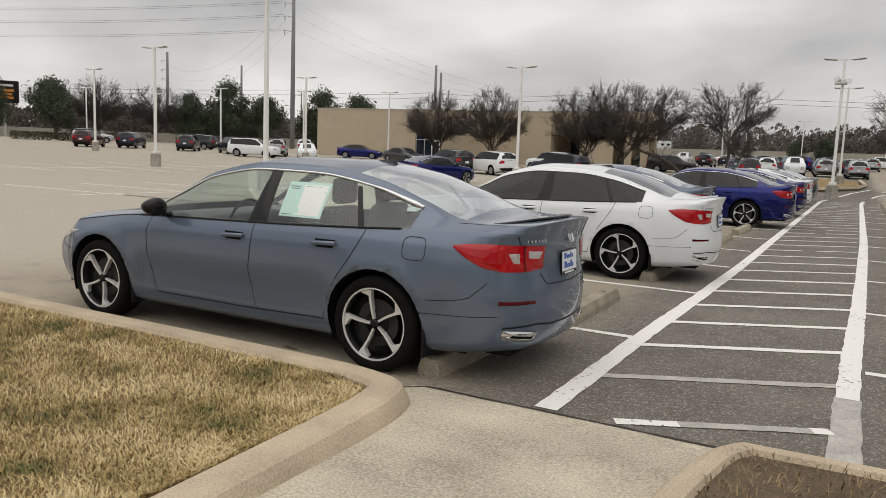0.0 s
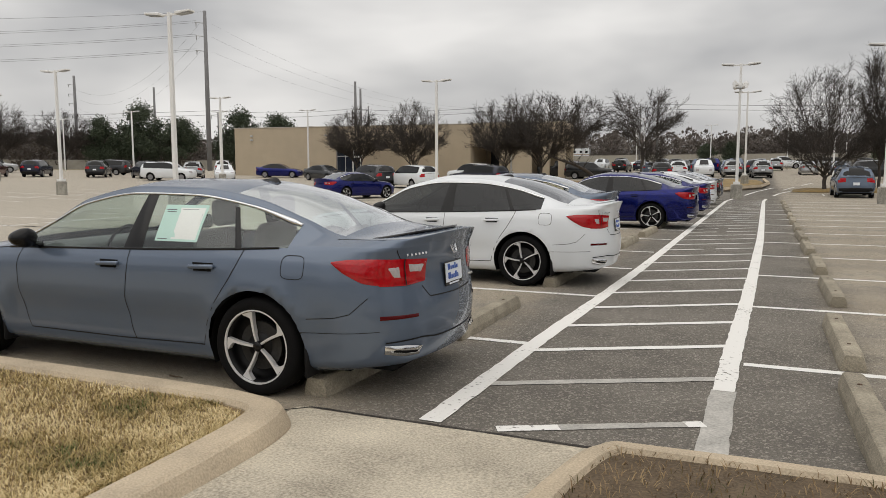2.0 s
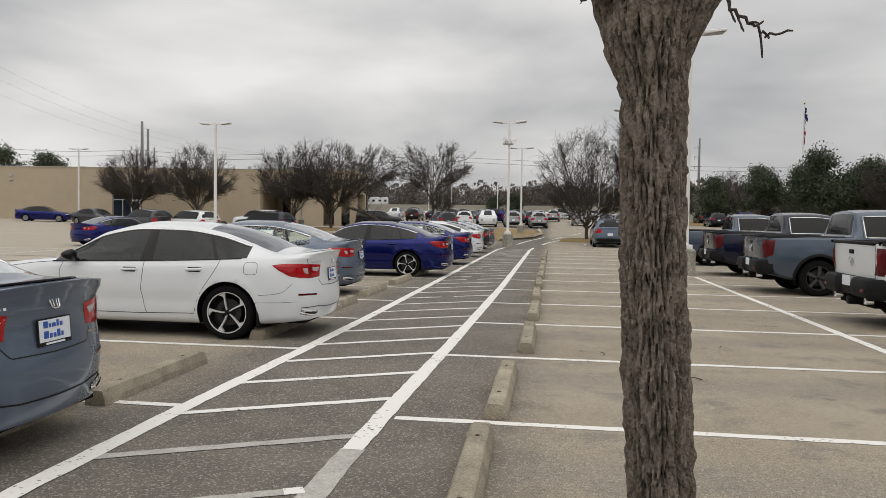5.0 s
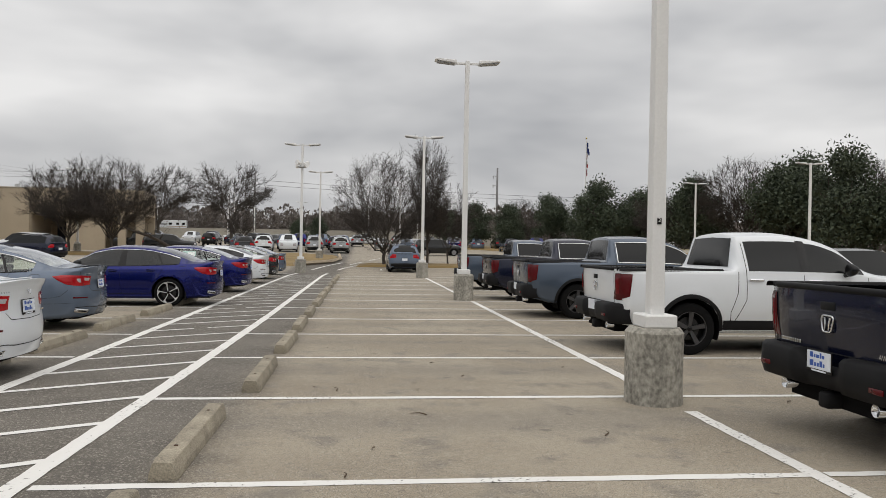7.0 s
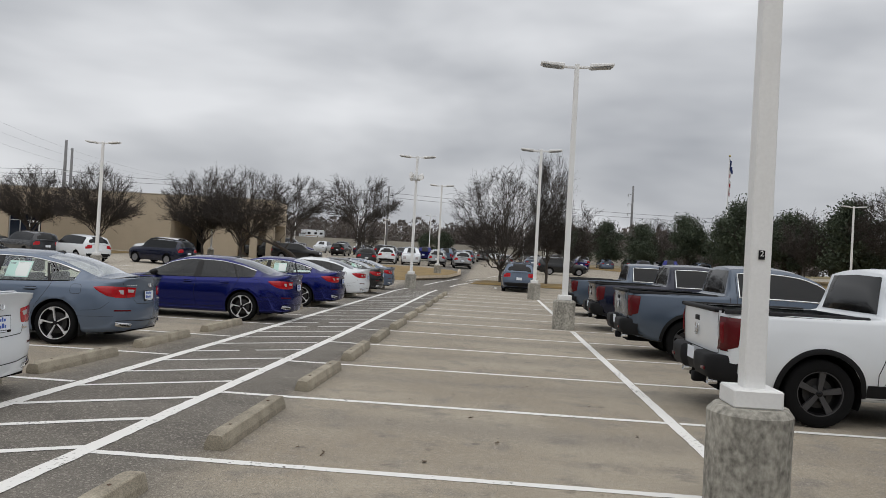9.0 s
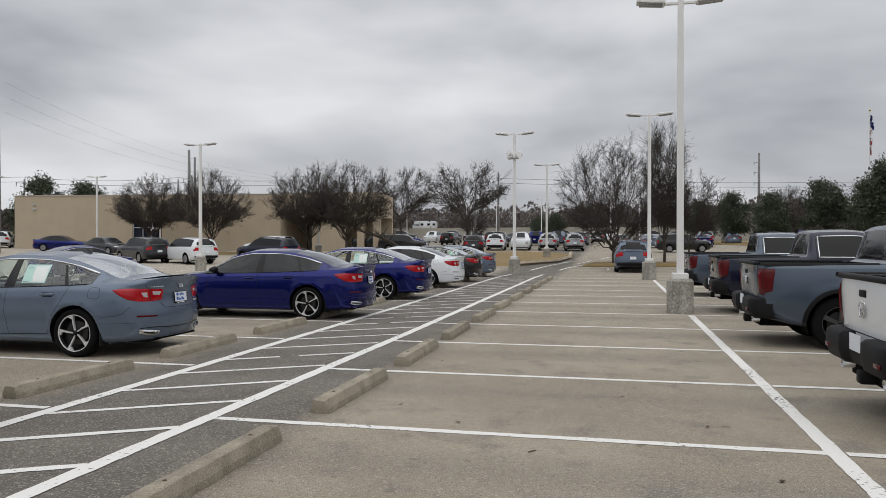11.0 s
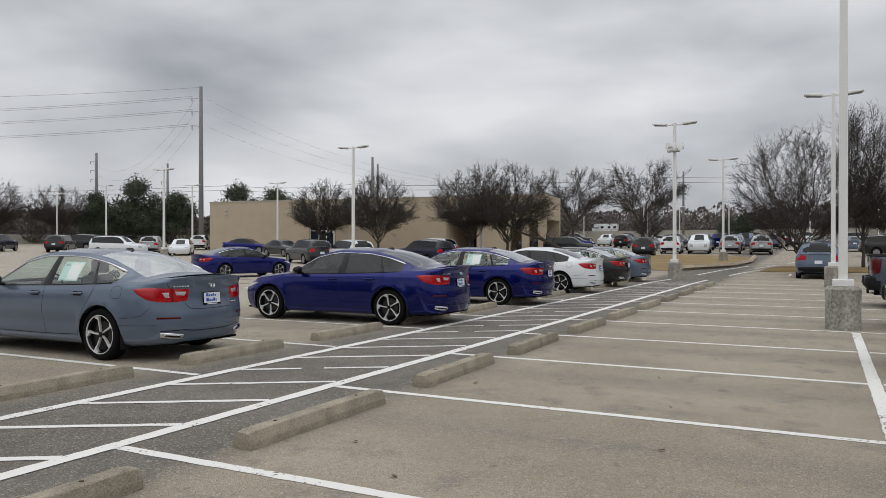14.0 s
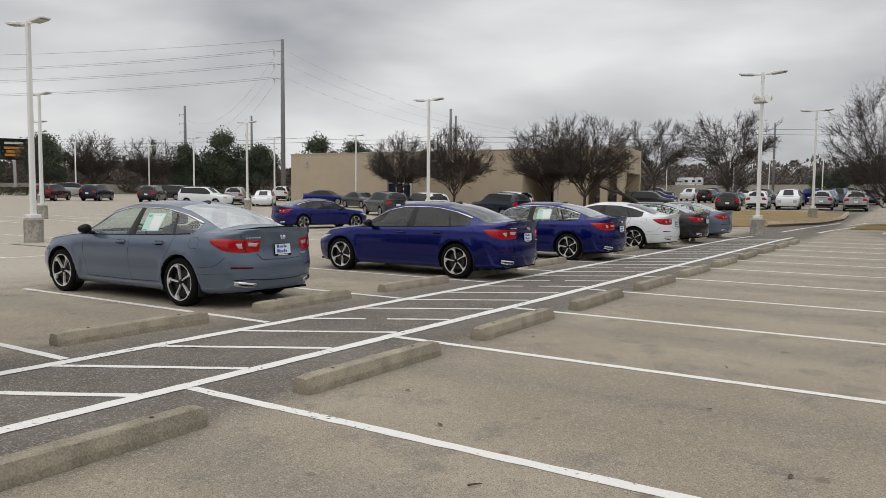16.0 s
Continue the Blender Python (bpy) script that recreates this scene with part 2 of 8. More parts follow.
PAPER = mat("window_sticker_paper", (0.50, 0.72, 0.66), 0.7, var=0.04)
PAPER_WHITE = mat("white_paper", (0.78, 0.82, 0.80), 0.7, var=0.03)
INK = mat("grey_print", (0.12, 0.13, 0.14), 0.7, var=0.1)
PLATE_WHITE = mat("plate_white", (0.78, 0.82, 0.88), 0.4, var=0.04)
PLATE_BLUE = mat("plate_blue_ink", (0.03, 0.10, 0.42), 0.4, var=0.05)
SEAT = mat("seat_cloth", (0.13, 0.13, 0.13), 0.85, var=0.2, fine=160)
CABIN = mat("cabin_trim", (0.12, 0.12, 0.122), 0.8, var=0.2)
GLASS_CLEAR = glass("side_glass", (0.86, 0.95, 0.91), 0.08)
GLASS_REAR = glass("rear_glass", (0.84, 0.92, 0.88), 0.62)
GLASS_REAR_TINT = glass("tinted_rear_glass", (0.06, 0.065, 0.065), 0.26)
GLASS_TINT = glass("privacy_glass", (0.055, 0.058, 0.058), 0.045)
GLASS_DARK = mat("dark_car_glass", (0.006, 0.007, 0.008), 0.06, var=0.1, spec=0.3)
PAINTS = {
    "grey": paint("slate_grey_paint", (0.122, 0.158, 0.220), 0.35),
    "white": paint("white_paint", (0.74, 0.77, 0.80), 0.0),
    "blue": paint("deep_blue_paint", (0.001, 0.006, 0.125), 0.7),
    "black": paint("black_paint", (0.012, 0.013, 0.014), 0.2),
    "navy": paint("navy_paint", (0.004, 0.007, 0.026), 0.3),
    "steel": paint("slate_blue_paint", (0.075, 0.100, 0.140), 0.35),
    "silver": paint("silver_paint", (0.42, 0.43, 0.44), 0.6),
    "maroon": paint("maroon_paint", (0.07, 0.012, 0.014), 0.3),
    "charcoal": paint("charcoal_paint", (0.035, 0.037, 0.042), 0.35),
    "olive": paint("bronze_grey_paint", (0.10, 0.095, 0.08), 0.4),
}


# ---------------------------------------------------------------- mesh helpers
def mesh_of(name, verts, faces, material=None, smooth=False):
    me = bpy.data.meshes.new(name)
    me.from_pydata([tuple(v) for v in verts], [], faces)
    me.validate()
    if material:
        me.materials.append(material)
    if smooth:
        me.polygons.foreach_set("use_smooth", [True] * len(me.polygons))
    return me


def part(name, data, material=None, parent=None, label="", smooth=False):
    """One mesh object, under a thing or a part if parent is given. data: a bmesh, a mesh, or (verts, faces)."""
    if isinstance(data, bmesh.types.BMesh):
        me = bpy.data.meshes.new(name)
        data.to_mesh(me)
        data.free()
    elif isinstance(data, tuple):
        me = mesh_of(name, data[0], data[1])
    else:
        me = data
    if material and not me.materials:
        me.materials.append(material)
    if smooth:
        me.polygons.foreach_set("use_smooth", [True] * len(me.polygons))
    ob = new(name, me)
    if parent:
        ob.parent = parent
    if label:
        tagged(ob, label)
    return ob


def box(x0, x1, y0, y1, z0, z1, bevel=0.0, seg=1):
    bm = bmesh.new()
    bmesh.ops.create_cube(bm, size=1.0, matrix=Matrix.LocRotScale(((x0 + x1) / 2, (y0 + y1) / 2, (z0 + z1) / 2), None, (x1 - x0, y1 - y0, z1 - z0)))
    if bevel:
        bmesh.ops.bevel(bm, geom=bm.edges[:], offset=bevel, segments=seg, affect="EDGES", profile=0.5)
    return bm


def merge(bm, other):
    me = bpy.data.meshes.new("tmp")
    other.to_mesh(me)
    other.free()
    bm.from_mesh(me)
    bpy.data.meshes.remove(me)
    return bm


def tube(points, radii, sides=8, cap=True):
    """Verts and faces of a tapered tube along points."""
    vs, fs = [], []
    n = len(points)
    pts = [Vector(p) for p in points]
    up = Vector((0.31, 0.17, 0.93))
    for i, p in enumerate(pts):
        d = (pts[min(i + 1, n - 1)] - pts[max(i - 1, 0)])
        d = d.normalized() if d.length > 1e-9 else Vector((0, 0, 1))
        a = d.cross(up)
        if a.length < 0.1:
            a = d.cross(Vector((1, 0, 0)))
        a.normalize()
        b = d.cross(a)
        for k in range(sides):
            ang = 2 * math.pi * k / sides
            vs.append(p + (a * math.cos(ang) + b * math.sin(ang)) * radii[i])
    for i in range(n - 1):
        for k in range(sides):
            k2 = (k + 1) % sides
            fs.append((i * sides + k, i * sides + k2, (i + 1) * sides + k2, (i + 1) * sides + k))
    if cap:
        fs.append(tuple(range(sides))[::-1])
        fs.append(tuple((n - 1) * sides + k for k in range(sides)))
    return vs, fs


def join_lists(parts_):
    vs, fs = [], []
    for v, f in parts_:
        o = len(vs)
        vs.extend(v)
        fs.extend(tuple(i + o for i in q) for q in f)
    return vs, fs


def lift(x, y):
    """Height of the ground: level by the walkway, rising gently outwards."""
    d = math.hypot(x, y - 2)
    return 0.022 * max(0.0, d - 34) if d < 110 else 0.022 * 76 + min(4.0, 0.004 * (d - 110))

# ---------------------------------------------------------------- ground sheet
def ground():
    radii = [0, 4, 8, 14, 22, 30, 36, 44, 52, 60, 70, 80, 90, 100, 110, 125, 150, 200, 300, 500, 900, 1800, 3500]
    n = 72
    vs, fs = [(0, 2, 0)], []
    for r in radii[1:]:
        for k in range(n):
            a = 2 * math.pi * k / n
            x, y = r * math.cos(a), 2 + r * math.sin(a)
            vs.append((x, y, lift(x, y)))
    for k in range(n):
        fs.append((0, 1 + k, 1 + (k + 1) % n))
    for i in range(len(radii) - 2):
        for k in range(n):
            a, b = 1 + i * n, 1 + (i + 1) * n
            fs.append((a + k, b + k, b + (k + 1) % n, a + (k + 1) % n))
    tagged(part("ground", (vs, fs), GROUND), "sun-bleached tan and grey parking lot paving with worn aggregate", "ground", kind="structure")


ground()
PITCH = 2.69
X_LEFT, X_RIGHT, X_FAR = -1.66, 0.0, 5.13


def quad_strip(name, pts, width, material=LINE, z=0.005, label="worn white painted parking line on the paving"):
    """A painted line along pts, a few millimetres proud of the paving, with slightly ragged edges."""
    rnd = random.Random(len(bpy.data.objects))
    vs, fs = [], []
    fine = []
    for (a, b) in zip(pts, pts[1:]):
        a, b = Vector((*a, 0)), Vector((*b, 0))
        steps = max(1, int((b - a).length / 0.12))
        steps = min(steps, 160)
        fine += [a.lerp(b, i / steps) for i in range(steps)]
    fine.append(Vector((*pts[-1], 0)))
    for i, p in enumerate(fine):
        d = (fine[min(i + 1, len(fine) - 1)] - fine[max(i - 1, 0)]).normalized()
        s = Vector((-d.y, d.x, 0))
        for sg in (-1, 1):
            q = p + s * sg * (width / 2 + rnd.uniform(-0.006, 0.006))
            vs.append((q.x, q.y, lift(q.x, q.y) + z))
    for i in range(len(fine) - 1):
        fs.append((2 * i, 2 * i + 1, 2 * i + 3, 2 * i + 2))
    o = part(name, (vs, fs), material)
    return tagged(o, label, "road marking", group="parking bay lines", kind="structure")


# the two long edges of the hatched walkway
quad_strip("walkway_line", [(-1.725, -4.86), (-1.71, -2.5), (X_LEFT, -0.2), (-1.62, 3), (-1.60, 30), (-1.15, 36), (-0.4, 42), (0.6, 47.5)], 0.15, LINE, 0.0065)
quad_strip("walkway_line", [(-0.128, -3.52), (-0.112, -2.2), (-0.055, 0.6), (-0.01, 4), (0.04, 9), (0.07, 30), (0.25, 35), (0.9, 40), (1.9, 44.5)], 0.15, LINE, 0.0065)
quad_strip("walkway_line", [(-0.13, -4.82), (-0.13, -3.5)], 0.165, FADED, 0.0045, "faded old white edge line by the kerb")
# slanted hatching
for k in range(32):
    ya, yb = -3.96 + 1.074 * k, -3.17 + 1.096 * k
    x0, x1 = (-1.66 if ya < -1.5 else X_LEFT + 0.06), -0.10 + 0.003 * max(0, ya)
    if k in (9, 13, 14, 17, 21, 24, 28):
        ym = ya + (yb - ya) * 0.42
        quad_strip("hatch_line", [(x0, ya), (x0 + 0.64, ym)], 0.085)
        quad_strip("hatch_line", [(x0 + 0.86, ya + (yb - ya) * 0.57), (x1, yb)], 0.085)
    else:
        quad_strip("hatch_line", [(x0, ya), (x1, yb)], 0.10 if k < 6 else 0.085, FADED if k == 0 else LINE)
quad_strip("hatch_line", [(-1.31, -4.83), (-0.98, -4.66)], 0.10)
quad_strip("hatch_line", [(-0.98, -4.66), (-0.30, -4.32)], 0.09, FADED)
quad_strip("hatch_line", [(-0.30, -4.32), (-0.20, -4.27)], 0.10)
# bays on both sides
for i in range(-1, 12):
    yy = i * PITCH
    quad_strip("bay_line", [(-0.02, yy), (X_FAR - 0.05, yy)], 0.10, LINE, 0.0035)
    if i != 0:
        quad_strip("bay_line", [(X_FAR + 0.08, yy), (X_FAR + 5.4, yy)], 0.10)
for i in range(-1, 13):
    yy = i * PITCH + (0.02 if i < 2 else -0.15)
    quad_strip("bay_line", [(X_LEFT - 0.08, yy), (X_LEFT - 5.6, yy)], 0.10)
quad_strip("bay_line", [(X_FAR + 0.10, 0), (X_FAR + 5.4, 0)], 0.10)
quad_strip("row_line", [(X_FAR, -5.4), (X_FAR, -0.72)], 0.13)
quad_strip("row_line", [(X_FAR, 0.35), (X_FAR, 13.4)], 0.13)
quad_strip("row_line", [(X_FAR, 14.6), (X_FAR, 28.6)], 0.13)
# bays of the rows beyond the first aisle
for row_x in (-13.5, -19.2, -36):
    quad_strip("row_line", [(row_x, 4), (row_x, 40)], 0.11)
    for i in range(2, 14):
        quad_strip("bay_line", [(row_x - 5.2, i * PITCH), (row_x + 5.2 if row_x < -15 else row_x, i * PITCH)], 0.10)
for a, b in (((1.2, 44.5), (2.0, 49)), ((3.2, 38), (3.2, 39.5)), ((3.2, 34.6), (3.2, 35.6)), ((7.5, 44), (9, 42.5)), ((2.6, 52), (3.6, 57))):
    quad_strip("aisle_dash", [a, b], 0.12)


# ---------------------------------------------------------------- kerbs, ramp, planting islands
def kerb(points, width, height, name="kerb", inner_drop=0.03):
    """A kerb with a rounded top edge along points; the lawn is on its left."""
    prof = [(-0.03, -0.05), (-0.012, height * 0.25), (0.012, height * 0.62), (0.035, height * 0.88), (0.07, height), (width - 0.02, height), (width, height - inner_drop), (width, -0.05)]
    vs, fs = [], []
    n = len(points)
    pts = [Vector((*p, 0)) for p in points]
    for i, p in enumerate(pts):
        d = (pts[min(i + 1, n - 1)] - pts[max(i - 1, 0)]).normalized()
        s = Vector((-d.y, d.x, 0))
        for u, h in prof:
            q = p + s * u
            vs.append((q.x, q.y, h))
    m = len(prof)
    for i in range(n - 1):
        for j in range(m - 1):
            fs.append((i * m + j, i * m + j + 1, (i + 1) * m + j + 1, (i + 1) * m + j))
    o = part(name, (vs, fs), CONCRETE, smooth=False)
    return tagged(o, "weathered tan concrete kerb round the planting island", "kerb", group="kerbs", kind="structure")


def curve(points, n=40):
    """A smooth line through points (Catmull-Rom)."""
    p = [Vector((*q, 0)) if len(q) == 2 else Vector(q) for q in points]
    p = [p[0] * 2 - p[1]] + p + [p[-1] * 2 - p[-2]]
    out = []
    seg = len(p) - 3
    for i in range(n + 1):
        t = i / n * seg
        k = min(int(t), seg - 1)
        t -= k
        a, b, c, d = p[k:k + 4]
        out.append(0.5 * ((2 * b) + (c - a) * t + (2 * a - 5 * b + 4 * c - d) * t * t + (3 * b - a - 3 * c + d) * t ** 3))
    return out


LEFT_KERB = [(v.x, v.y) for v in curve([(-14, -5.05), (-9, -5.06), (-6, -5.06), (-3.4, -5.06), (-2.78, -5.10), (-2.5, -5.22), (-2.38, -5.48), (-2.33, -5.9), (-2.30, -6.6), (-2.26, -7.75)], 60)][::-1]
RIGHT_KERB = [(v.x, v.y) for v in curve([(-0.95, -7.75), (-0.90, -6.2), (-0.78, -5.3), (-0.66, -5.02)], 16)] + [(v.x, v.y) for v in curve([(-0.60, -4.97), (0.4, -4.94), (3, -4.94), (9, -4.94), (16, -4.94)], 24)]

def kerb_side(points, width, height, side):
    pts = points if side > 0 else points[::-1]
    return kerb(pts, width, height)


kerb_side(LEFT_KERB, 0.24, 0.135, 1)
kerb_side(RIGHT_KERB, 0.17, 0.11, -1)


def ramp_height(y):
    return 0.006 + 0.05 * min(1, max(0, (-4.95 - y) / 2.2))


def ramp():
    vs, fs = [], []
    rows = [(-4.93 - 0.12 * i) for i in range(24)]
    cols = 22
    for y_ in rows:
        for c in range(cols):
            x = -2.62 + (2.62 - 0.58) * c / (cols - 1)
            vs.append((x, y_, ramp_height(y_)))
    for i in range(len(rows) - 1):
        for c in range(cols - 1):
            fs.append((i * cols + c, (i + 1) * cols + c, (i + 1) * cols + c + 1, i * cols + c + 1))
    tagged(part("pavement_ramp", (vs, fs), RAMP, smooth=True), "stained pale concrete kerb ramp down to the parking lot", "ramp", kind="structure")
    # the crack of dark grit where ramp and kerb meet the paving
    vs, fs = [], []
    rnd = random.Random(4)
    for i in range(120):
        x = -9 + 14 * i / 119
        y0 = -4.925 if x > -2.6 else -5.03
        for w in (0, 1):
            vs.append((x, y0 + (0.014 + rnd.uniform(0, 0.022)) * (w - 0.35), 0.0095 if -2.7 < x < -0.55 else 0.006))
    for i in range(119):
        fs.append((2 * i, 2 * i + 2, 2 * i + 3, 2 * i + 1))
    tagged(part("expansion_joint", (vs, fs), mat("joint_grit", (0.035, 0.03, 0.025), 0.95, var=0.4, fine=90, coords="World")), "dark gritty joint between concrete and paving", "joint", kind="structure")
    # walk on which the ramp ends
    vs = [(-30, -7.68, 0.108), (30, -7.68, 0.108), (30, -10.8, 0.108), (-30, -10.8, 0.108)]
    tagged(part("pavement", (vs, [(0, 3, 2, 1)]), RAMP), "pale concrete footpath behind the planting islands", "footpath", kind="structure")


ramp()
SOIL = mat("thatch_soil", (0.19, 0.13, 0.065), 0.95, var=0.45, scale=3, fine=140, bump=0.6, coords="World")


MULCH = mat("leafy_soil", (0.115, 0.083, 0.052), 0.95, var=0.55, scale=5, fine=60, bump=0.7, coords="World")


def lawn(name, outline, z, label, material=SOIL):
    vs = [(x, y_, z) for x, y_ in outline]
    bm = bmesh.new()
    bm.faces.new([bm.verts.new(v) for v in vs])
    bmesh.ops.triangulate(bm, faces=bm.faces[:])
    return tagged(part(name, bm, material), label, "lawn", kind="structure")


left_in = [(v[0], v[1]) for v in LEFT_KERB]


def inset(points, d):
    out = []
    for i, p in enumerate(points):
        a, b = Vector(points[max(i - 1, 0)]), Vector(points[min(i + 1, len(points) - 1)])
        t = (b - a).normalized()
        out.append((p[0] - t.y * d, p[1] + t.x * d))
    return out


lawn_left = inset(left_in, 0.22) + [(-14, -7.72)]
lawn_right = inset(RIGHT_KERB[::-1], 0.16)[::-1]
lawn("lawn", lawn_left, 0.095, "dry straw-coloured winter lawn inside the kerb")
lawn("lawn", [(x, y_) for x, y_ in lawn_right] + [(16, -7.72)], 0.085, "bare soil with dead leaves under the tree", MULCH)


def blades(name, inside, count, seed, h0, h1, cols, label):
    """Thin bent grass blades, as one mesh of many slivers."""
    rnd = random.Random(seed)
    vs, fs = [], []
    while count > 0:
        x, y_ = inside(rnd)
        if x is None:
            continue
        count -= 1
        a = rnd.uniform(0, 2 * math.pi)
        h = rnd.uniform(h0, h1)
        lean = rnd.uniform(0.5, 1.8) * h
        w = rnd.uniform(0.0016, 0.0032)
        dx, dy = math.cos(a), math.sin(a)
        z = 0.094
        i = len(vs)
        vs += [(x - dy * w, y_ + dx * w, z), (x + dy * w, y_ - dx * w, z),
               (x + dx * lean * 0.45 - dy * w, y_ + dy * lean * 0.45 + dx * w, z + h * 0.75), (x + dx * lean * 0.45 + dy * w, y_ + dy * lean * 0.45 - dx * w, z + h * 0.75),
               (x + dx * lean, y_ + dy * lean, z + h)]
        fs += [(i, i + 1, i + 3, i + 2), (i + 2, i + 3, i + 4)]
    m = bpy.data.materials.new(name + "_blades")
    m.use_nodes = True
    t = m.node_tree
    b = t.nodes["Principled BSDF"]
    b.inputs["Roughness"].default_value = 0.85
    g = t.nodes.new("ShaderNodeNewGeometry")
    r = t.nodes.new("ShaderNodeValToRGB")
    for e, (p, c) in zip((r.color_ramp.elements[0], r.color_ramp.elements[1]), ((cols[0]), (cols[-1]))):
        e.position, e.color = p, (*c, 1)
    for p, c in cols[1:-1]:
        r.color_ramp.elements.new(p).color = (*c, 1)
    n = t.nodes.new("ShaderNodeTexNoise")
    n.inputs["Scale"].default_value = 2.6
    n.inputs["Detail"].default_value = 5
    t.links.new(g.outputs["Position"], n.inputs["Vector"])
    ma = t.nodes.new("ShaderNodeMath")
    ma.operation = "MULTIPLY_ADD"
    ma.inputs[1].default_value = 0.5
    t.links.new(g.outputs["Random Per Island"], ma.inputs[0])
    sc = t.nodes.new("ShaderNodeMath")
    sc.operation = "MULTIPLY_ADD"
    sc.inputs[1].default_value = 2.5
    sc.inputs[2].default_value = -1.0
    t.links.new(n.outputs["Fac"], sc.inputs[0])
    t.links.new(sc.outputs[0], ma.inputs[2])
    t.links.new(ma.outputs[0], r.inputs["Fac"])
    t.links.new(r.outputs["Color"], b.inputs["Base Color"])
    o = part(name, (vs, fs), m)
    return tagged(o, label, "grass", kind="stuff")


def in_left(rnd):
    x = -2.58 - 6.5 * rnd.random() ** 1.5
    y_ = rnd.uniform(-7.7, -5.31)
    if x > -2.9 and y_ > -5.36 - (x + 2.9) * 0.35:
        return None, None
    return x, y_


def in_right(rnd):
    x = rnd.uniform(-0.72, 3.2)
    y_ = rnd.uniform(-7.6, -5.12)
    return (x, y_) if x > -0.62 - (y_ + 5.1) * -0.1 else (None, None)


STRAW = [(0.02, (0.10, 0.125, 0.035)), (0.2, (0.26, 0.205, 0.08)), (0.5, (0.48, 0.36, 0.16)), (0.9, (0.74, 0.61, 0.36))]
blades("grass", in_left, 85000, 2, 0.010, 0.036, STRAW, "dry straw-coloured winter grass with green tufts")
blades("grass", in_right, 9000, 3, 0.008, 0.04, [(0.1, (0.06, 0.07, 0.02)), (0.4, (0.16, 0.10, 0.05)), (0.9, (0.36, 0.26, 0.14))], "sparse dead grass and leaf litter on bare soil")

# ---------------------------------------------------------------- cars
from mathutils.bvhtree import BVHTree


def pchip(xs, ys, q):
    """Monotone cubic interpolation."""
    xs, ys = np.asarray(xs, float), np.asarray(ys, float)
    h = np.diff(xs)
    d = np.diff(ys) / h
    m = np.zeros(len(xs))
    for i in range(1, len(xs) - 1):
        if d[i - 1] * d[i] > 0:
            w1, w2 = 2 * h[i] + h[i - 1], h[i] + 2 * h[i - 1]
            m[i] = (w1 + w2) / (w1 / d[i - 1] + w2 / d[i])
    m[0], m[-1] = d[0], d[-1]
    i = int(np.clip(np.searchsorted(xs, q) - 1, 0, len(h) - 1))
    t = (q - xs[i]) / h[i]
    t = min(max(t, 0), 1)
    return ((1 + 2 * t) * (1 - t) ** 2 * ys[i] + t * (1 - t) ** 2 * h[i] * m[i] + t * t * (3 - 2 * t) * ys[i + 1] + t * t * (t - 1) * h[i] * m[i + 1])


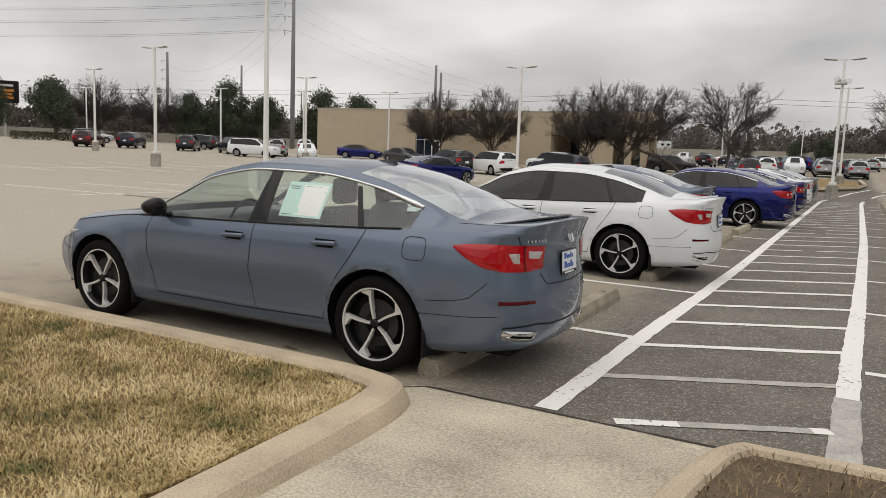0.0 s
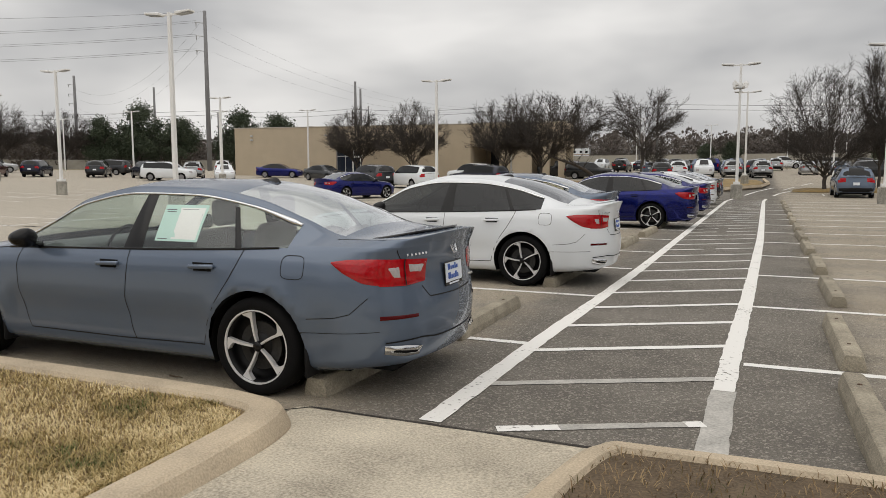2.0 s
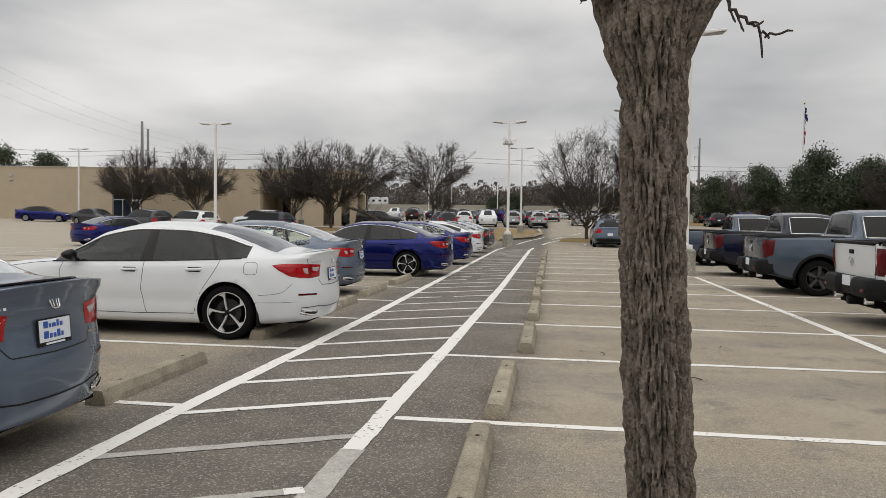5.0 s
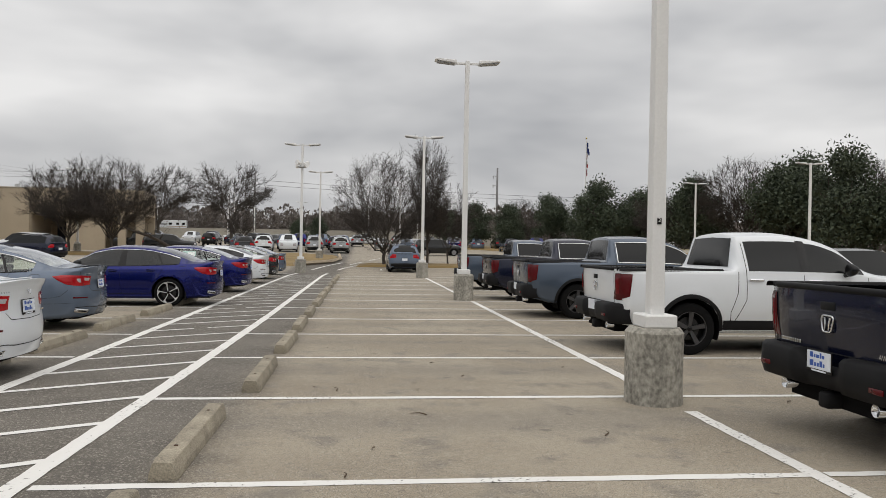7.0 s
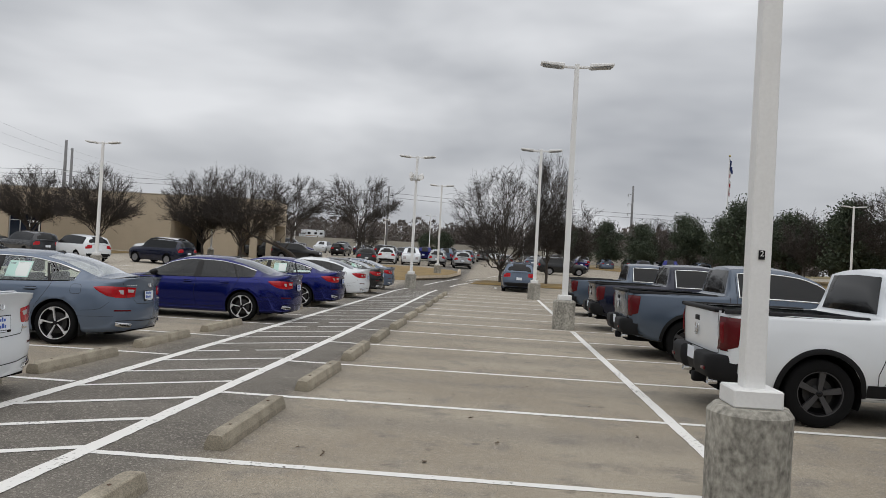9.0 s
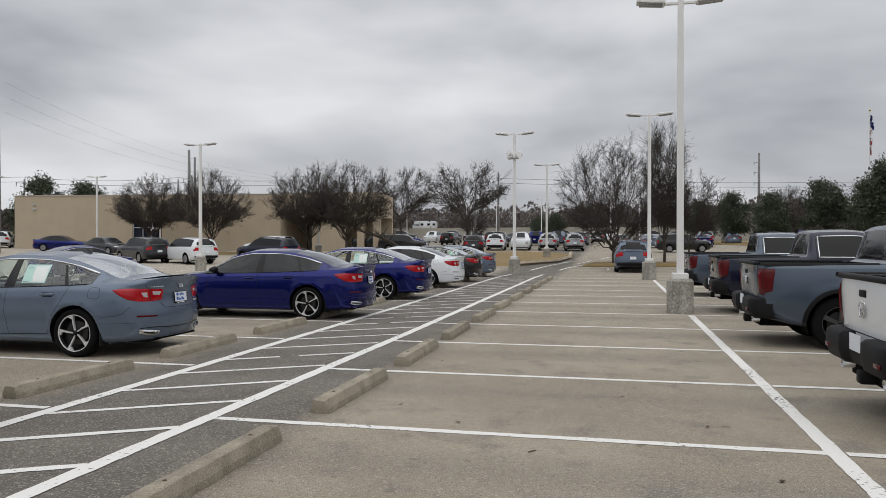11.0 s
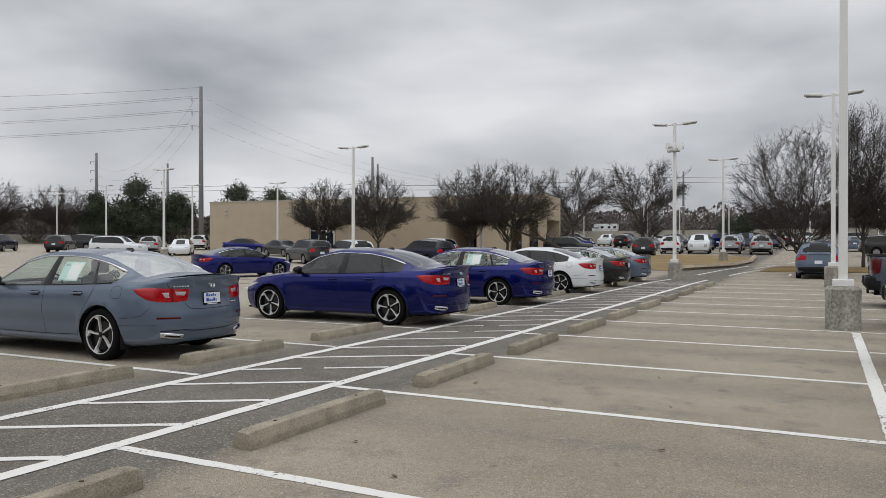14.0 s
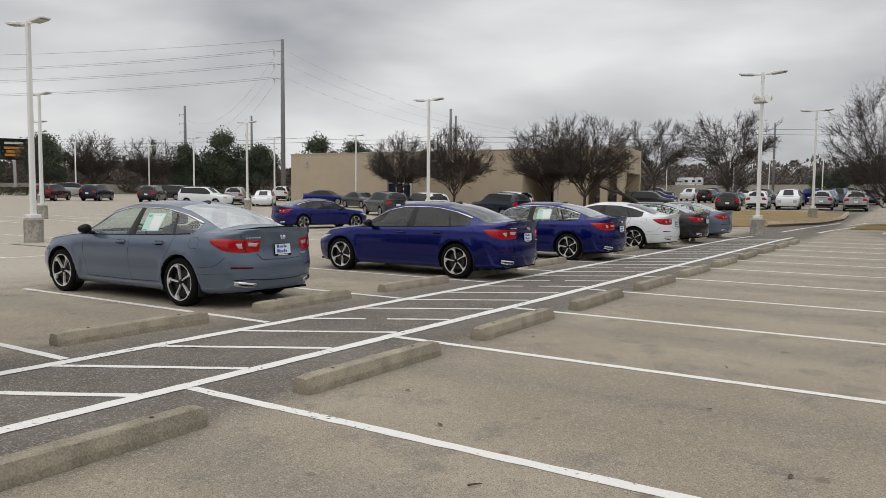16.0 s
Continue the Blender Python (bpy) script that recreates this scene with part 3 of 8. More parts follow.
class Shape:
    """The skin of a car: sections along its length, s metres behind the nose. Columns: s, bottom, sill half-width, mid half-width and height,
    shoulder, belt, roof rail, crown height."""

    def __init__(self, rows, tail, nose, axles, wheel_r, arch_r, glass_s, roof_s, side_s, arch_y=0.6, bed=None):
        self.rows, self.tail, self.nose = np.array(rows, float), tail, nose
        self.length = rows[-1][0]
        self.axles, self.wheel_r, self.arch_r = axles, wheel_r, arch_r
        self.glass_s, self.roof_s, self.side_s, self.arch_y, self.bed = glass_s, roof_s, side_s, arch_y, bed

    def section(self, s, steps):
        v = [pchip(self.rows[:, 0], self.rows[:, c], s) for c in range(1, 12)]
        zb, ws, wm, zm, wh, zh, wb, zl, wr, zr, zt = v
        p = [(ws - 0.10, zb), (ws, zb + 0.05), (wm, zm), (wh, zh), (wb, zl), (wr, zr), (wr * 0.52, zt - 0.22 * (zt - zr)), (0, zt)]
        out, rowid = [], []
        q = [p[0]] + p + [(-p[-2][0], p[-2][1])]
        for k in range(7):
            a, b, c, d = [np.array(x) for x in q[k:k + 4]]
            if k == 4:
                # sides of the cabin are nearly flat
                bend = 0.03 * math.hypot(*(c - b))
                for i in range(steps[k]):
                    t = i / steps[k]
                    pt = b + (c - b) * t
                    out.append((pt[0] + bend * 4 * t * (1 - t) * 0.9, pt[1]))
                continue
            ta, tb = (c - a) * 0.5, (d - b) * 0.5
            if k == 3:
                tb = (c - b) * 0.8
            if k == 5:
                ta = (c - b) * 0.9
            for i in range(steps[k]):
                t = i / steps[k]
                pt = (2 * t ** 3 - 3 * t * t + 1) * b + (t ** 3 - 2 * t * t + t) * ta + (3 * t * t - 2 * t ** 3) * c + (t ** 3 - t * t) * tb
                out.append((pt[0], pt[1]))
        out.append(p[-1])
        return out

    def bow(self, s, y, z):
        L = self.length
        if s > L - 0.6:
            f = (s - (L - 0.6)) / 0.6
            off = pchip(*zip(*self.tail[0]), z) + self.tail[1] * min(1.2, abs(y) / 0.85) ** self.tail[2]
            return (L - 0.6) + f * (0.6 - off)
        if s < 0.6:
            f = (0.6 - s) / 0.6
            off = pchip(*zip(*self.nose[0]), z) + self.nose[1] * min(1.2, abs(y) / 0.85) ** self.nose[2]
            return 0.6 - f * (0.6 - off)
        return s

    def skin(self, stations, steps):
        """Half skin as a grid of points [station][row], y > 0, with wheel arches not yet cut. x points forward from the rear axle."""
        ra = self.axles[1]
        grid = []
        for s in stations:
            row = []
            for y, z in self.section(s, steps):
                for a in self.axles:
                    r = math.hypot(s - a, z - self.wheel_r)
                    if y > self.arch_y:
                        y += 0.014 * math.exp(-((r - self.arch_r - 0.02) / 0.06) ** 2)
                if self.axles[0] + 0.5 < s < self.axles[1] - 0.4 and z < 0.75:
                    y -= 0.018 * math.exp(-((z - 0.47) / 0.09) ** 2)
                row.append((ra - self.bow(s, y, z), y, z))
            grid.append(row)
        return grid


def stations_for(shape, step, exact):
    L = shape.length
    s = sorted(set([round(i * L / round(L / step), 4) for i in range(round(L / step) + 1)] + list(exact)))
    keep = [s[0]]
    for v in s[1:]:
        if v - keep[-1] < step * 0.35:
            if v in exact or v == L:
                if keep[-1] not in exact:
                    keep[-1] = v
                else:
                    keep.append(v)
            continue
        keep.append(v)
    return keep


def relax(verts, faces, x0, x1, top, rounds):
    """Rounds off the corners of the tail: each vertex behind x0 moves towards the mean of its neighbours, fully from x1 on."""
    co = np.array(verts, float)
    edges = np.array(sorted({tuple(sorted((f[k], f[k - 1]))) for f in faces for k in range(len(f)) if f[k] != f[k - 1]}))
    w = np.clip((x0 - co[:, 0]) / (x0 - x1), 0, 1) * np.clip((top - co[:, 2]) / 0.06, 0, 1) * np.clip((co[:, 2] - 0.27) / 0.05, 0, 1)
    count = np.zeros(len(co))
    for a in (0, 1):
        np.add.at(count, edges[:, a], 1)
    for _ in range(rounds):
        total = np.zeros_like(co)
        np.add.at(total, edges[:, 0], co[edges[:, 1]])
        np.add.at(total, edges[:, 1], co[edges[:, 0]])
        co += 0.5 * w[:, None] * (total / np.maximum(count, 1)[:, None] - co)
    return [tuple(v) for v in co]


def car_skin(shape, step, steps, rail_share=0.8, soft_tail=0):
    """Splits the skin into painted body, glass and rail, both sides mirrored; gives dicts of (verts, faces) and a tree to project on."""
    exact = [*shape.glass_s, *shape.roof_s, *shape.side_s, *shape.rows[-6:, 0], *shape.rows[:1, 0]]
    st = stations_for(shape, step, exact)
    grid = shape.skin(st, steps)
    nj = len(grid[0])
    j_belt = sum(steps[:4])
    j_rail = sum(steps[:5])
    j_win = j_belt + max(1, round(steps[4] * rail_share))
    ra = shape.axles[1]
    cen = [(ra - a, shape.wheel_r) for a in shape.axles]
    verts, index = [], {}

    def vid(i, j, sg):
        if j == nj - 1:
            sg = 1
        key = (i, j, sg)
        if key not in index:
            x, y, z = grid[i][j]
            if j < j_belt and y > shape.arch_y:
                for cx, cz in cen:
                    r = math.hypot(x - cx, z - cz)
                    if r < shape.arch_r and r > 1e-6:
                        x, z = cx + (x - cx) / r * shape.arch_r, cz + (z - cz) / r * shape.arch_r
            index[key] = len(verts)
            verts.append((x, y * sg, z))
        return index[key]

    groups = {"body": [], "side": [], "front": [], "rear": [], "roof": [], "bed": []}
    for i in range(len(st) - 1):
        sm = (st[i] + st[i + 1]) / 2
        for j in range(nj - 1):
            corner = [(i, j), (i + 1, j), (i + 1, j + 1), (i, j + 1)]
            if j < j_belt:
                cut = False
                for cx, cz in cen:
                    if all(math.hypot(grid[a][b][0] - cx, grid[a][b][2] - cz) < shape.arch_r and grid[a][b][1] > shape.arch_y for a, b in corner):
                        cut = True
                if cut:
                    continue
            g = "body"
            if j_belt <= j < j_win and shape.side_s[0] < sm < shape.side_s[1]:
                g = "side"
            elif j >= j_rail + 1:
                if shape.glass_s[0] < sm < shape.roof_s[0]:
                    g = "front"
                elif shape.roof_s[1] < sm < shape.glass_s[1]:
                    g = "rear"
                elif shape.bed and shape.bed[0] < sm < shape.bed[1]:
                    g = "bed"
            for sg in (1, -1):
                f = tuple(vid(a, b, sg) for a, b in (corner if sg > 0 else corner[::-1]))
                groups[g].append(f)
    # nose and tail faces
    for i, flip in ((0, False), (len(st) - 1, True)):
        cols = 14
        prev = None
        for j in range(nj):
            x, y, z = grid[i][j]
            s = st[i]
            line = []
            for c in range(cols + 1):
                yy = y * (1 - 2 * c / cols)
                if c == 0:
                    line.append(vid(i, j, 1))
                elif c == cols:
                    line.append(vid(i, j, -1))
                else:
                    line.append(len(verts))
                    verts.append((ra - shape.bow(s, yy, z), yy, z))
            if prev:
                for c in range(cols):
                    f = (prev[c], prev[c + 1], line[c + 1], line[c])
                    groups["body"].append(f[::-1] if flip else f)
            prev = line
    if soft_tail:
        end = ra - shape.length
        verts = relax(verts, [f for fs in groups.values() for f in fs], end + 0.62, end + 0.38, 1.01, soft_tail)
    # every face looks outwards
    end = ra - shape.length
    for g, fs in groups.items():
        for n, f in enumerate(fs):
            p = [Vector(verts[k]) for k in f]
            c = sum(p, Vector()) / len(p)
            core = Vector((min(max(c.x, end + 0.7), ra - 0.7), 0, min(c.z, 0.7)))
            if (p[2] - p[0]).cross(p[3] - p[1]).dot(c - core) < 0:
                fs[n] = f[::-1]
    out = {}
    for g, fs in groups.items():
        used = sorted({k for f in fs for k in f})
        re = {k: n for n, k in enumerate(used)}
        out[g] = ([verts[k] for k in used], [tuple(re[k] for k in f) for f in fs])
    tree = BVHTree.FromPolygons([Vector(v) for v in verts], [f for fs in groups.values() for f in fs])
    lines = {"st": st, "grid": grid, "belt": j_belt, "win": j_win, "rail": j_rail}
    return out, tree, lines


def resample(pts, n):
    pts = [Vector(p) for p in pts]
    d = [0]
    for a, b in zip(pts, pts[1:]):
        d.append(d[-1] + (b - a).length)
    out = []
    for i in range(n + 1):
        t = d[-1] * i / n
        k = 0
        while k < len(d) - 2 and d[k + 1] < t:
            k += 1
        u = (t - d[k]) / max(1e-9, d[k + 1] - d[k])
        out.append(pts[k].lerp(pts[k + 1], u))
    return out


def project(tree, p, plane, side, off):
    """Drops a flat point on the skin. plane: xz from the side, yz from behind (side -1) or ahead, xy from above."""
    if plane == "xz":
        o, d = Vector((p[0], 3 * side, p[1])), Vector((0, -side, 0))
    elif plane == "yz":
        o, d = Vector((8 * side, p[0], p[1])), Vector((-side, 0, 0))
    else:
        o, d = Vector((p[0], p[1], 5)), Vector((0, 0, -1))
    hit, nor, _, _ = tree.ray_cast(o, d)
    if hit is None:
        hit, nor, _, _ = tree.find_nearest(Vector((p[0], 0.85 * side, p[1])) if plane == "xz" else (Vector((side * 1.1, *p)) if plane == "yz" else Vector((*p, 1.0))))
    if nor.dot(d) > 0:
        nor = -nor
    return hit + nor * off


def patch(tree, top, bottom, plane, side, off=0.004, nx=10, nz=4, bulge=0.0):
    """A thin shell on the skin between two lines, with a returned rim."""
    a, b = resample(top, nx), resample(bottom, nx)
    vs, fs = [], []
    for i in range(nx + 1):
        for j in range(nz + 1):
            p = a[i].lerp(b[i], j / nz)
            e = off + bulge * (1 - abs(2 * i / nx - 1) ** 4) * (1 - abs(2 * j / nz - 1) ** 4)
            if i in (0, nx) or j in (0, nz):
                e = off * 0.3
            vs.append(project(tree, p, plane, side, e))
    for i in range(nx):
        for j in range(nz):
            fs.append((i * (nz + 1) + j, (i + 1) * (nz + 1) + j, (i + 1) * (nz + 1) + j + 1, i * (nz + 1) + j + 1))
    return vs, fs


def ribbon(tree, pts, plane, side, width=0.006, off=0.0012, n=24):
    """A narrow line on the skin: the gap between two panels."""
    p = resample(pts, n)
    vs, fs = [], []
    for i in range(n + 1):
        d = (p[min(i + 1, n)] - p[max(i - 1, 0)]).normalized()
        s = Vector((-d.y, d.x))
        for g in (-0.5, 0.5):
            vs.append(project(tree, p[i] + s * width * g, plane, side, off))
    for i in range(n):
        fs.append((2 * i, 2 * i + 1, 2 * i + 3, 2 * i + 2))
    return vs, fs


def lathe(profile, sides, axis_y=True):
    """A solid of revolution about y from (radius, y) pairs."""
    vs, fs = [], []
    for r, y in profile:
        for k in range(sides):
            a = 2 * math.pi * k / sides
            vs.append((r * math.cos(a), y, r * math.sin(a)))
    m = len(profile)
    for i in range(m - 1):
        for k in range(sides):
            k2 = (k + 1) % sides
            fs.append((i * sides + k, i * sides + k2, (i + 1) * sides + k2, (i + 1) * sides + k))
    return vs, fs


WHEELS = {}


def wheel_meshes(kind, r, w, rim_r, sides):
    """Tyre, rim and spokes, centred on the hub; the outer face is +y."""
    key = (kind, r, sides)
    if key in WHEELS:
        return WHEELS[key]
    h = w / 2
    tyre = lathe([(rim_r - 0.012, h - 0.018), (rim_r + 0.004, h - 0.004), (rim_r + 0.03, h + 0.002), (r - 0.03, h + 0.001), (r - 0.008, h - 0.016), (r, h - 0.045), (r, -h + 0.045), (r - 0.01, -h + 0.016), (rim_r, -h)], sides)
    rim = lathe([(rim_r, h - 0.012), (rim_r - 0.012, h - 0.016), (rim_r - 0.022, h - 0.07), (rim_r - 0.03, 0.0), (0.10, 0.0), (0.09, h - 0.055), (0.0, h - 0.055)], sides)
    lip = lathe([(rim_r + 0.003, h - 0.010), (rim_r + 0.002, h - 0.004), (rim_r - 0.007, h - 0.004), (rim_r - 0.010, h - 0.016)], sides)
    sp = [lip]
    n = 5
    for k in range(n):
        a0 = 2 * math.pi * k / n
        blade_f, blade_b = [], []
        steps = 14
        for i in range(steps + 1):
            t = i / steps
            rr = 0.03 + t * (rim_r - 0.036)
            if kind == "sport":
                ang = a0 + 0.16 * t
                hook = min(1, max(0, (t - 0.74) / 0.26))
                lo, hi = (0.007 + 0.003 * t + 0.072 * hook * hook * (3 - 2 * hook)) / rr, (0.007 + 0.003 * t) / rr
            else:
                ang = a0
                lo = hi = (0.024 + 0.012 * t) / rr
            yy = h - 0.030 + 0.014 * t
            blade_f.append(((rr * math.cos(ang - lo), yy, rr * math.sin(ang - lo)), (rr * math.cos(ang + hi), yy, rr * math.sin(ang + hi))))
            blade_b.append(((rr * math.cos(ang - lo), yy - 0.035, rr * math.sin(ang - lo)), (rr * math.cos(ang + hi), yy - 0.035, rr * math.sin(ang + hi))))
        vs = [p for q in blade_f for p in q] + [p for q in blade_b for p in q]
        o = 2 * (steps + 1)
        fs = []
        for i in range(steps):
            a = 2 * i
            fs += [(a, a + 1, a + 3, a + 2), (a, a + 2, o + a + 2, o + a), (a + 1, o + a + 1, o + a + 3, a + 3)]
        sp.append((vs, fs))
    cap = lathe([(0.034, h - 0.05), (0.034, h - 0.024), (0.026, h - 0.019), (0.0, h - 0.018)], 16)
    ms = (mesh_of("tyre", *tyre, RUBBER, True), mesh_of("rim", *rim, RIM_DARK, True), mesh_of("spokes", *join_lists(sp), MACHINED if kind == "sport" else RIM_GREY), mesh_of("hub_cap", *cap, GLOSS_BLACK, True))
    disc = lathe([(0.165, 0.02), (0.165, 0.045), (0.08, 0.05)], 24)
    ms = ms + (mesh_of("brake_disc", *disc, mat("brake_iron", (0.035, 0.034, 0.033), 0.5, 0.6, var=0.3)),)
    WHEELS[key] = ms
    return ms


def add_wheels(car, shape, kind, rim_r, width, track, sides=40, detail=True):
    ms = wheel_meshes(kind, shape.wheel_r, width, rim_r, sides)
    for a in shape.axles:
        for sg in (1, -1):
            w = part("wheel", ms[0], None, car)
            w.matrix_basis = pose(shape.axles[1] - a, sg * track, shape.wheel_r, 0, 15 * (a + sg), 0 if sg > 0 else 180)
            part("rim", ms[1], None, w)
            part("spokes", ms[2], None, w, "machined alloy spokes" if kind == "sport" else "grey alloy spokes")
            if detail:
                part("hub_cap", ms[3], None, w)
                part("brake_disc", ms[4], None, w)


def wells(shape, inner=0.5, outer=0.885):
    """Dark liners inside the wheel arches, open to the outside."""
    out = []
    for a in shape.axles:
        cx = shape.axles[1] - a
        for sg in (1, -1):
            vs, fs = [], []
            n = 18
            for i in range(n + 1):
                ang = math.pi * (-0.12 + 1.24 * i / n)
                r = shape.arch_r - 0.001
                x, z = cx + r * math.cos(ang), shape.wheel_r + r * math.sin(ang)
                vs += [(x, sg * outer, z), (x, sg * inner, z)]
            for i in range(n):
                fs.append((2 * i, 2 * i + 1, 2 * i + 3, 2 * i + 2))
            vs.append((cx, sg * inner, shape.wheel_r))
            c = len(vs) - 1
            for i in range(n):
                fs.append((2 * i + 1, 2 * i + 3, c))
            out.append((vs, fs))
    return out


def one_side(data, side):
    """The half of a mirrored mesh on one side of the car."""
    vs, fs = data
    keep = [f for f in fs if sum(vs[k][1] for k in f) * side > 0]
    used = sorted({k for f in keep for k in f})
    re = {k: n for n, k in enumerate(used)}
    return [vs[k] for k in used], [tuple(re[k] for k in f) for f in keep]


def letters(text, size, material, depth=0.002):
    cu = bpy.data.curves.new("lettering", "FONT")
    cu.body, cu.size, cu.extrude, cu.align_x, cu.align_y, cu.resolution_u = text, size, depth, "CENTER", "CENTER", 2
    ob = bpy.data.objects.new("lettering", cu)
    me = bpy.data.meshes.new_from_object(ob)
    bpy.data.objects.remove(ob)
    me.materials.append(material)
    return me


LETTER_MESH = {}


def plate_parts(car, x, z, tilt, y=0.0):
    """Dealer plate: white with blue script in a dark frame, facing backwards."""
    base = part("number_plate", box(-0.006, 0.0, -0.16, 0.16, -0.085, 0.085, 0.004), GLOSS_BLACK, car, "dark plate frame")
    base.matrix_basis = pose(x, y, z, 0, tilt, 0)
    part("plate_face", box(-0.009, -0.004, -0.147, 0.147, -0.060, 0.076), PLATE_WHITE, base, "white dealer plate")
    # illegible blue script, as strokes
    for zz, hh, ws in ((0.042, 0.036, (0.05, 0.03, 0.045, 0.03, 0.035)), (-0.022, 0.040, (0.055, 0.035, 0.035, 0.04, 0.03))):
        yy = 0.11
        for i, w in enumerate(ws):
            tall = hh * (1.15 if i in (0, 3) else 0.72)
            part("plate_stroke", box(-0.0115, -0.008, yy - w + 0.008, yy, zz - hh * 0.45, zz - hh * 0.45 + tall, 0.002), PLATE_BLUE, base)
            yy -= w
    part("plate_stroke", box(-0.0085, -0.0055, -0.09, 0.09, -0.079, -0.067), PLATE_WHITE, base)


def oval_emblem(car, x, z, tilt, y=0.0, s=1.0):
    """A small upright chrome badge, left unlettered."""
    ring = []
    for i in range(25):
        a = 2 * math.pi * i / 24
        c, d = math.cos(a), math.sin(a)
        v = 0.040 * s * math.copysign(abs(d) ** 0.45, d)
        ring.append((-0.006, (0.040 + 0.12 * v) * s * math.copysign(abs(c) ** 0.45, c), v))
    hole = part("badge", tube(ring, [0.006 * s] * 25, 6, False), CHROME, car, "chrome ring badge", True)
    hole.matrix_basis = pose(x, y, z, 0, tilt, 0)
    for sg in (-1, 1):
        part("badge_bar", tube([(-0.006, sg * 0.016 * s, -0.030 * s), (-0.007, sg * 0.015 * s, 0), (-0.006, sg * 0.022 * s, 0.030 * s)], [0.0055 * s] * 3, 6), CHROME, hole)


SEDAN = Shape(
    [(0.0, .22, .74, .80, .45, .78, .60, .74, .66, .58, .705, .725),
     (0.35, .18, .82, .88, .46, .87, .66, .81, .775, .66, .82, .845),
     (0.9, .18, .85, .915, .49, .905, .74, .85, .865, .72, .905, .925),
     (1.38, .18, .86, .918, .50, .91, .80, .865, .918, .76, .955, .985),
     (1.75, .18, .86, .918, .50, .912, .815, .868, .930, .705, 1.125, 1.175),
     (2.1, .18, .86, .918, .50, .912, .822, .868, .938, .655, 1.305, 1.352),
     (2.6, .18, .86, .918, .50, .912, .83, .868, .95, .622, 1.392, 1.447),
     (3.1, .18, .86, .918, .50, .912, .84, .866, .965, .612, 1.382, 1.442),
     (3.6, .18, .86, .92, .52, .913, .85, .86, .985, .612, 1.300, 1.375),
     (4.0, .19, .86, .92, .54, .905, .87, .84, 1.005, .625, 1.165, 1.255),
     (4.33, .20, .84, .905, .55, .885, .885, .815, 1.02, .665, 1.065, 1.125),
     (4.55, .21, .82, .882, .56, .868, .89, .80, 1.02, .67, 1.06, 1.085),
     (4.68, .22, .785, .848, .56, .828, .885, .78, 1.018, .665, 1.062, 1.088),
     (4.78, .225, .735, .800, .56, .785, .88, .75, 1.016, .655, 1.063, 1.089),
     (4.85, .23, .68, .742, .56, .735, .876, .70, 1.014, .64, 1.064, 1.090),
     (4.885, .235, .63, .692, .56, .686, .873, .66, 1.012, .61, 1.065, 1.091),
     (4.9, .25, .585, .645, .56, .640, .87, .625, 1.01, .585, 1.065, 1.092)],
    ([(0.2, 0.11), (0.30, 0.05), (0.42, 0.01), (0.56, 0.0), (0.66, 0.015), (0.74, 0.06), (0.90, 0.065), (1.02, 0.04), (1.09, 0.015), (1.12, 0.01)], 0.19, 2.2),
    ([(0.2, 0.10), (0.4, 0.02), (0.55, 0.0), (0.66, 0.04), (0.75, 0.10)], 0.34, 2.4),
    (0.96, 3.79), 0.335, 0.385, (1.40, 4.33), (2.08, 3.42), (1.46, 4.02))


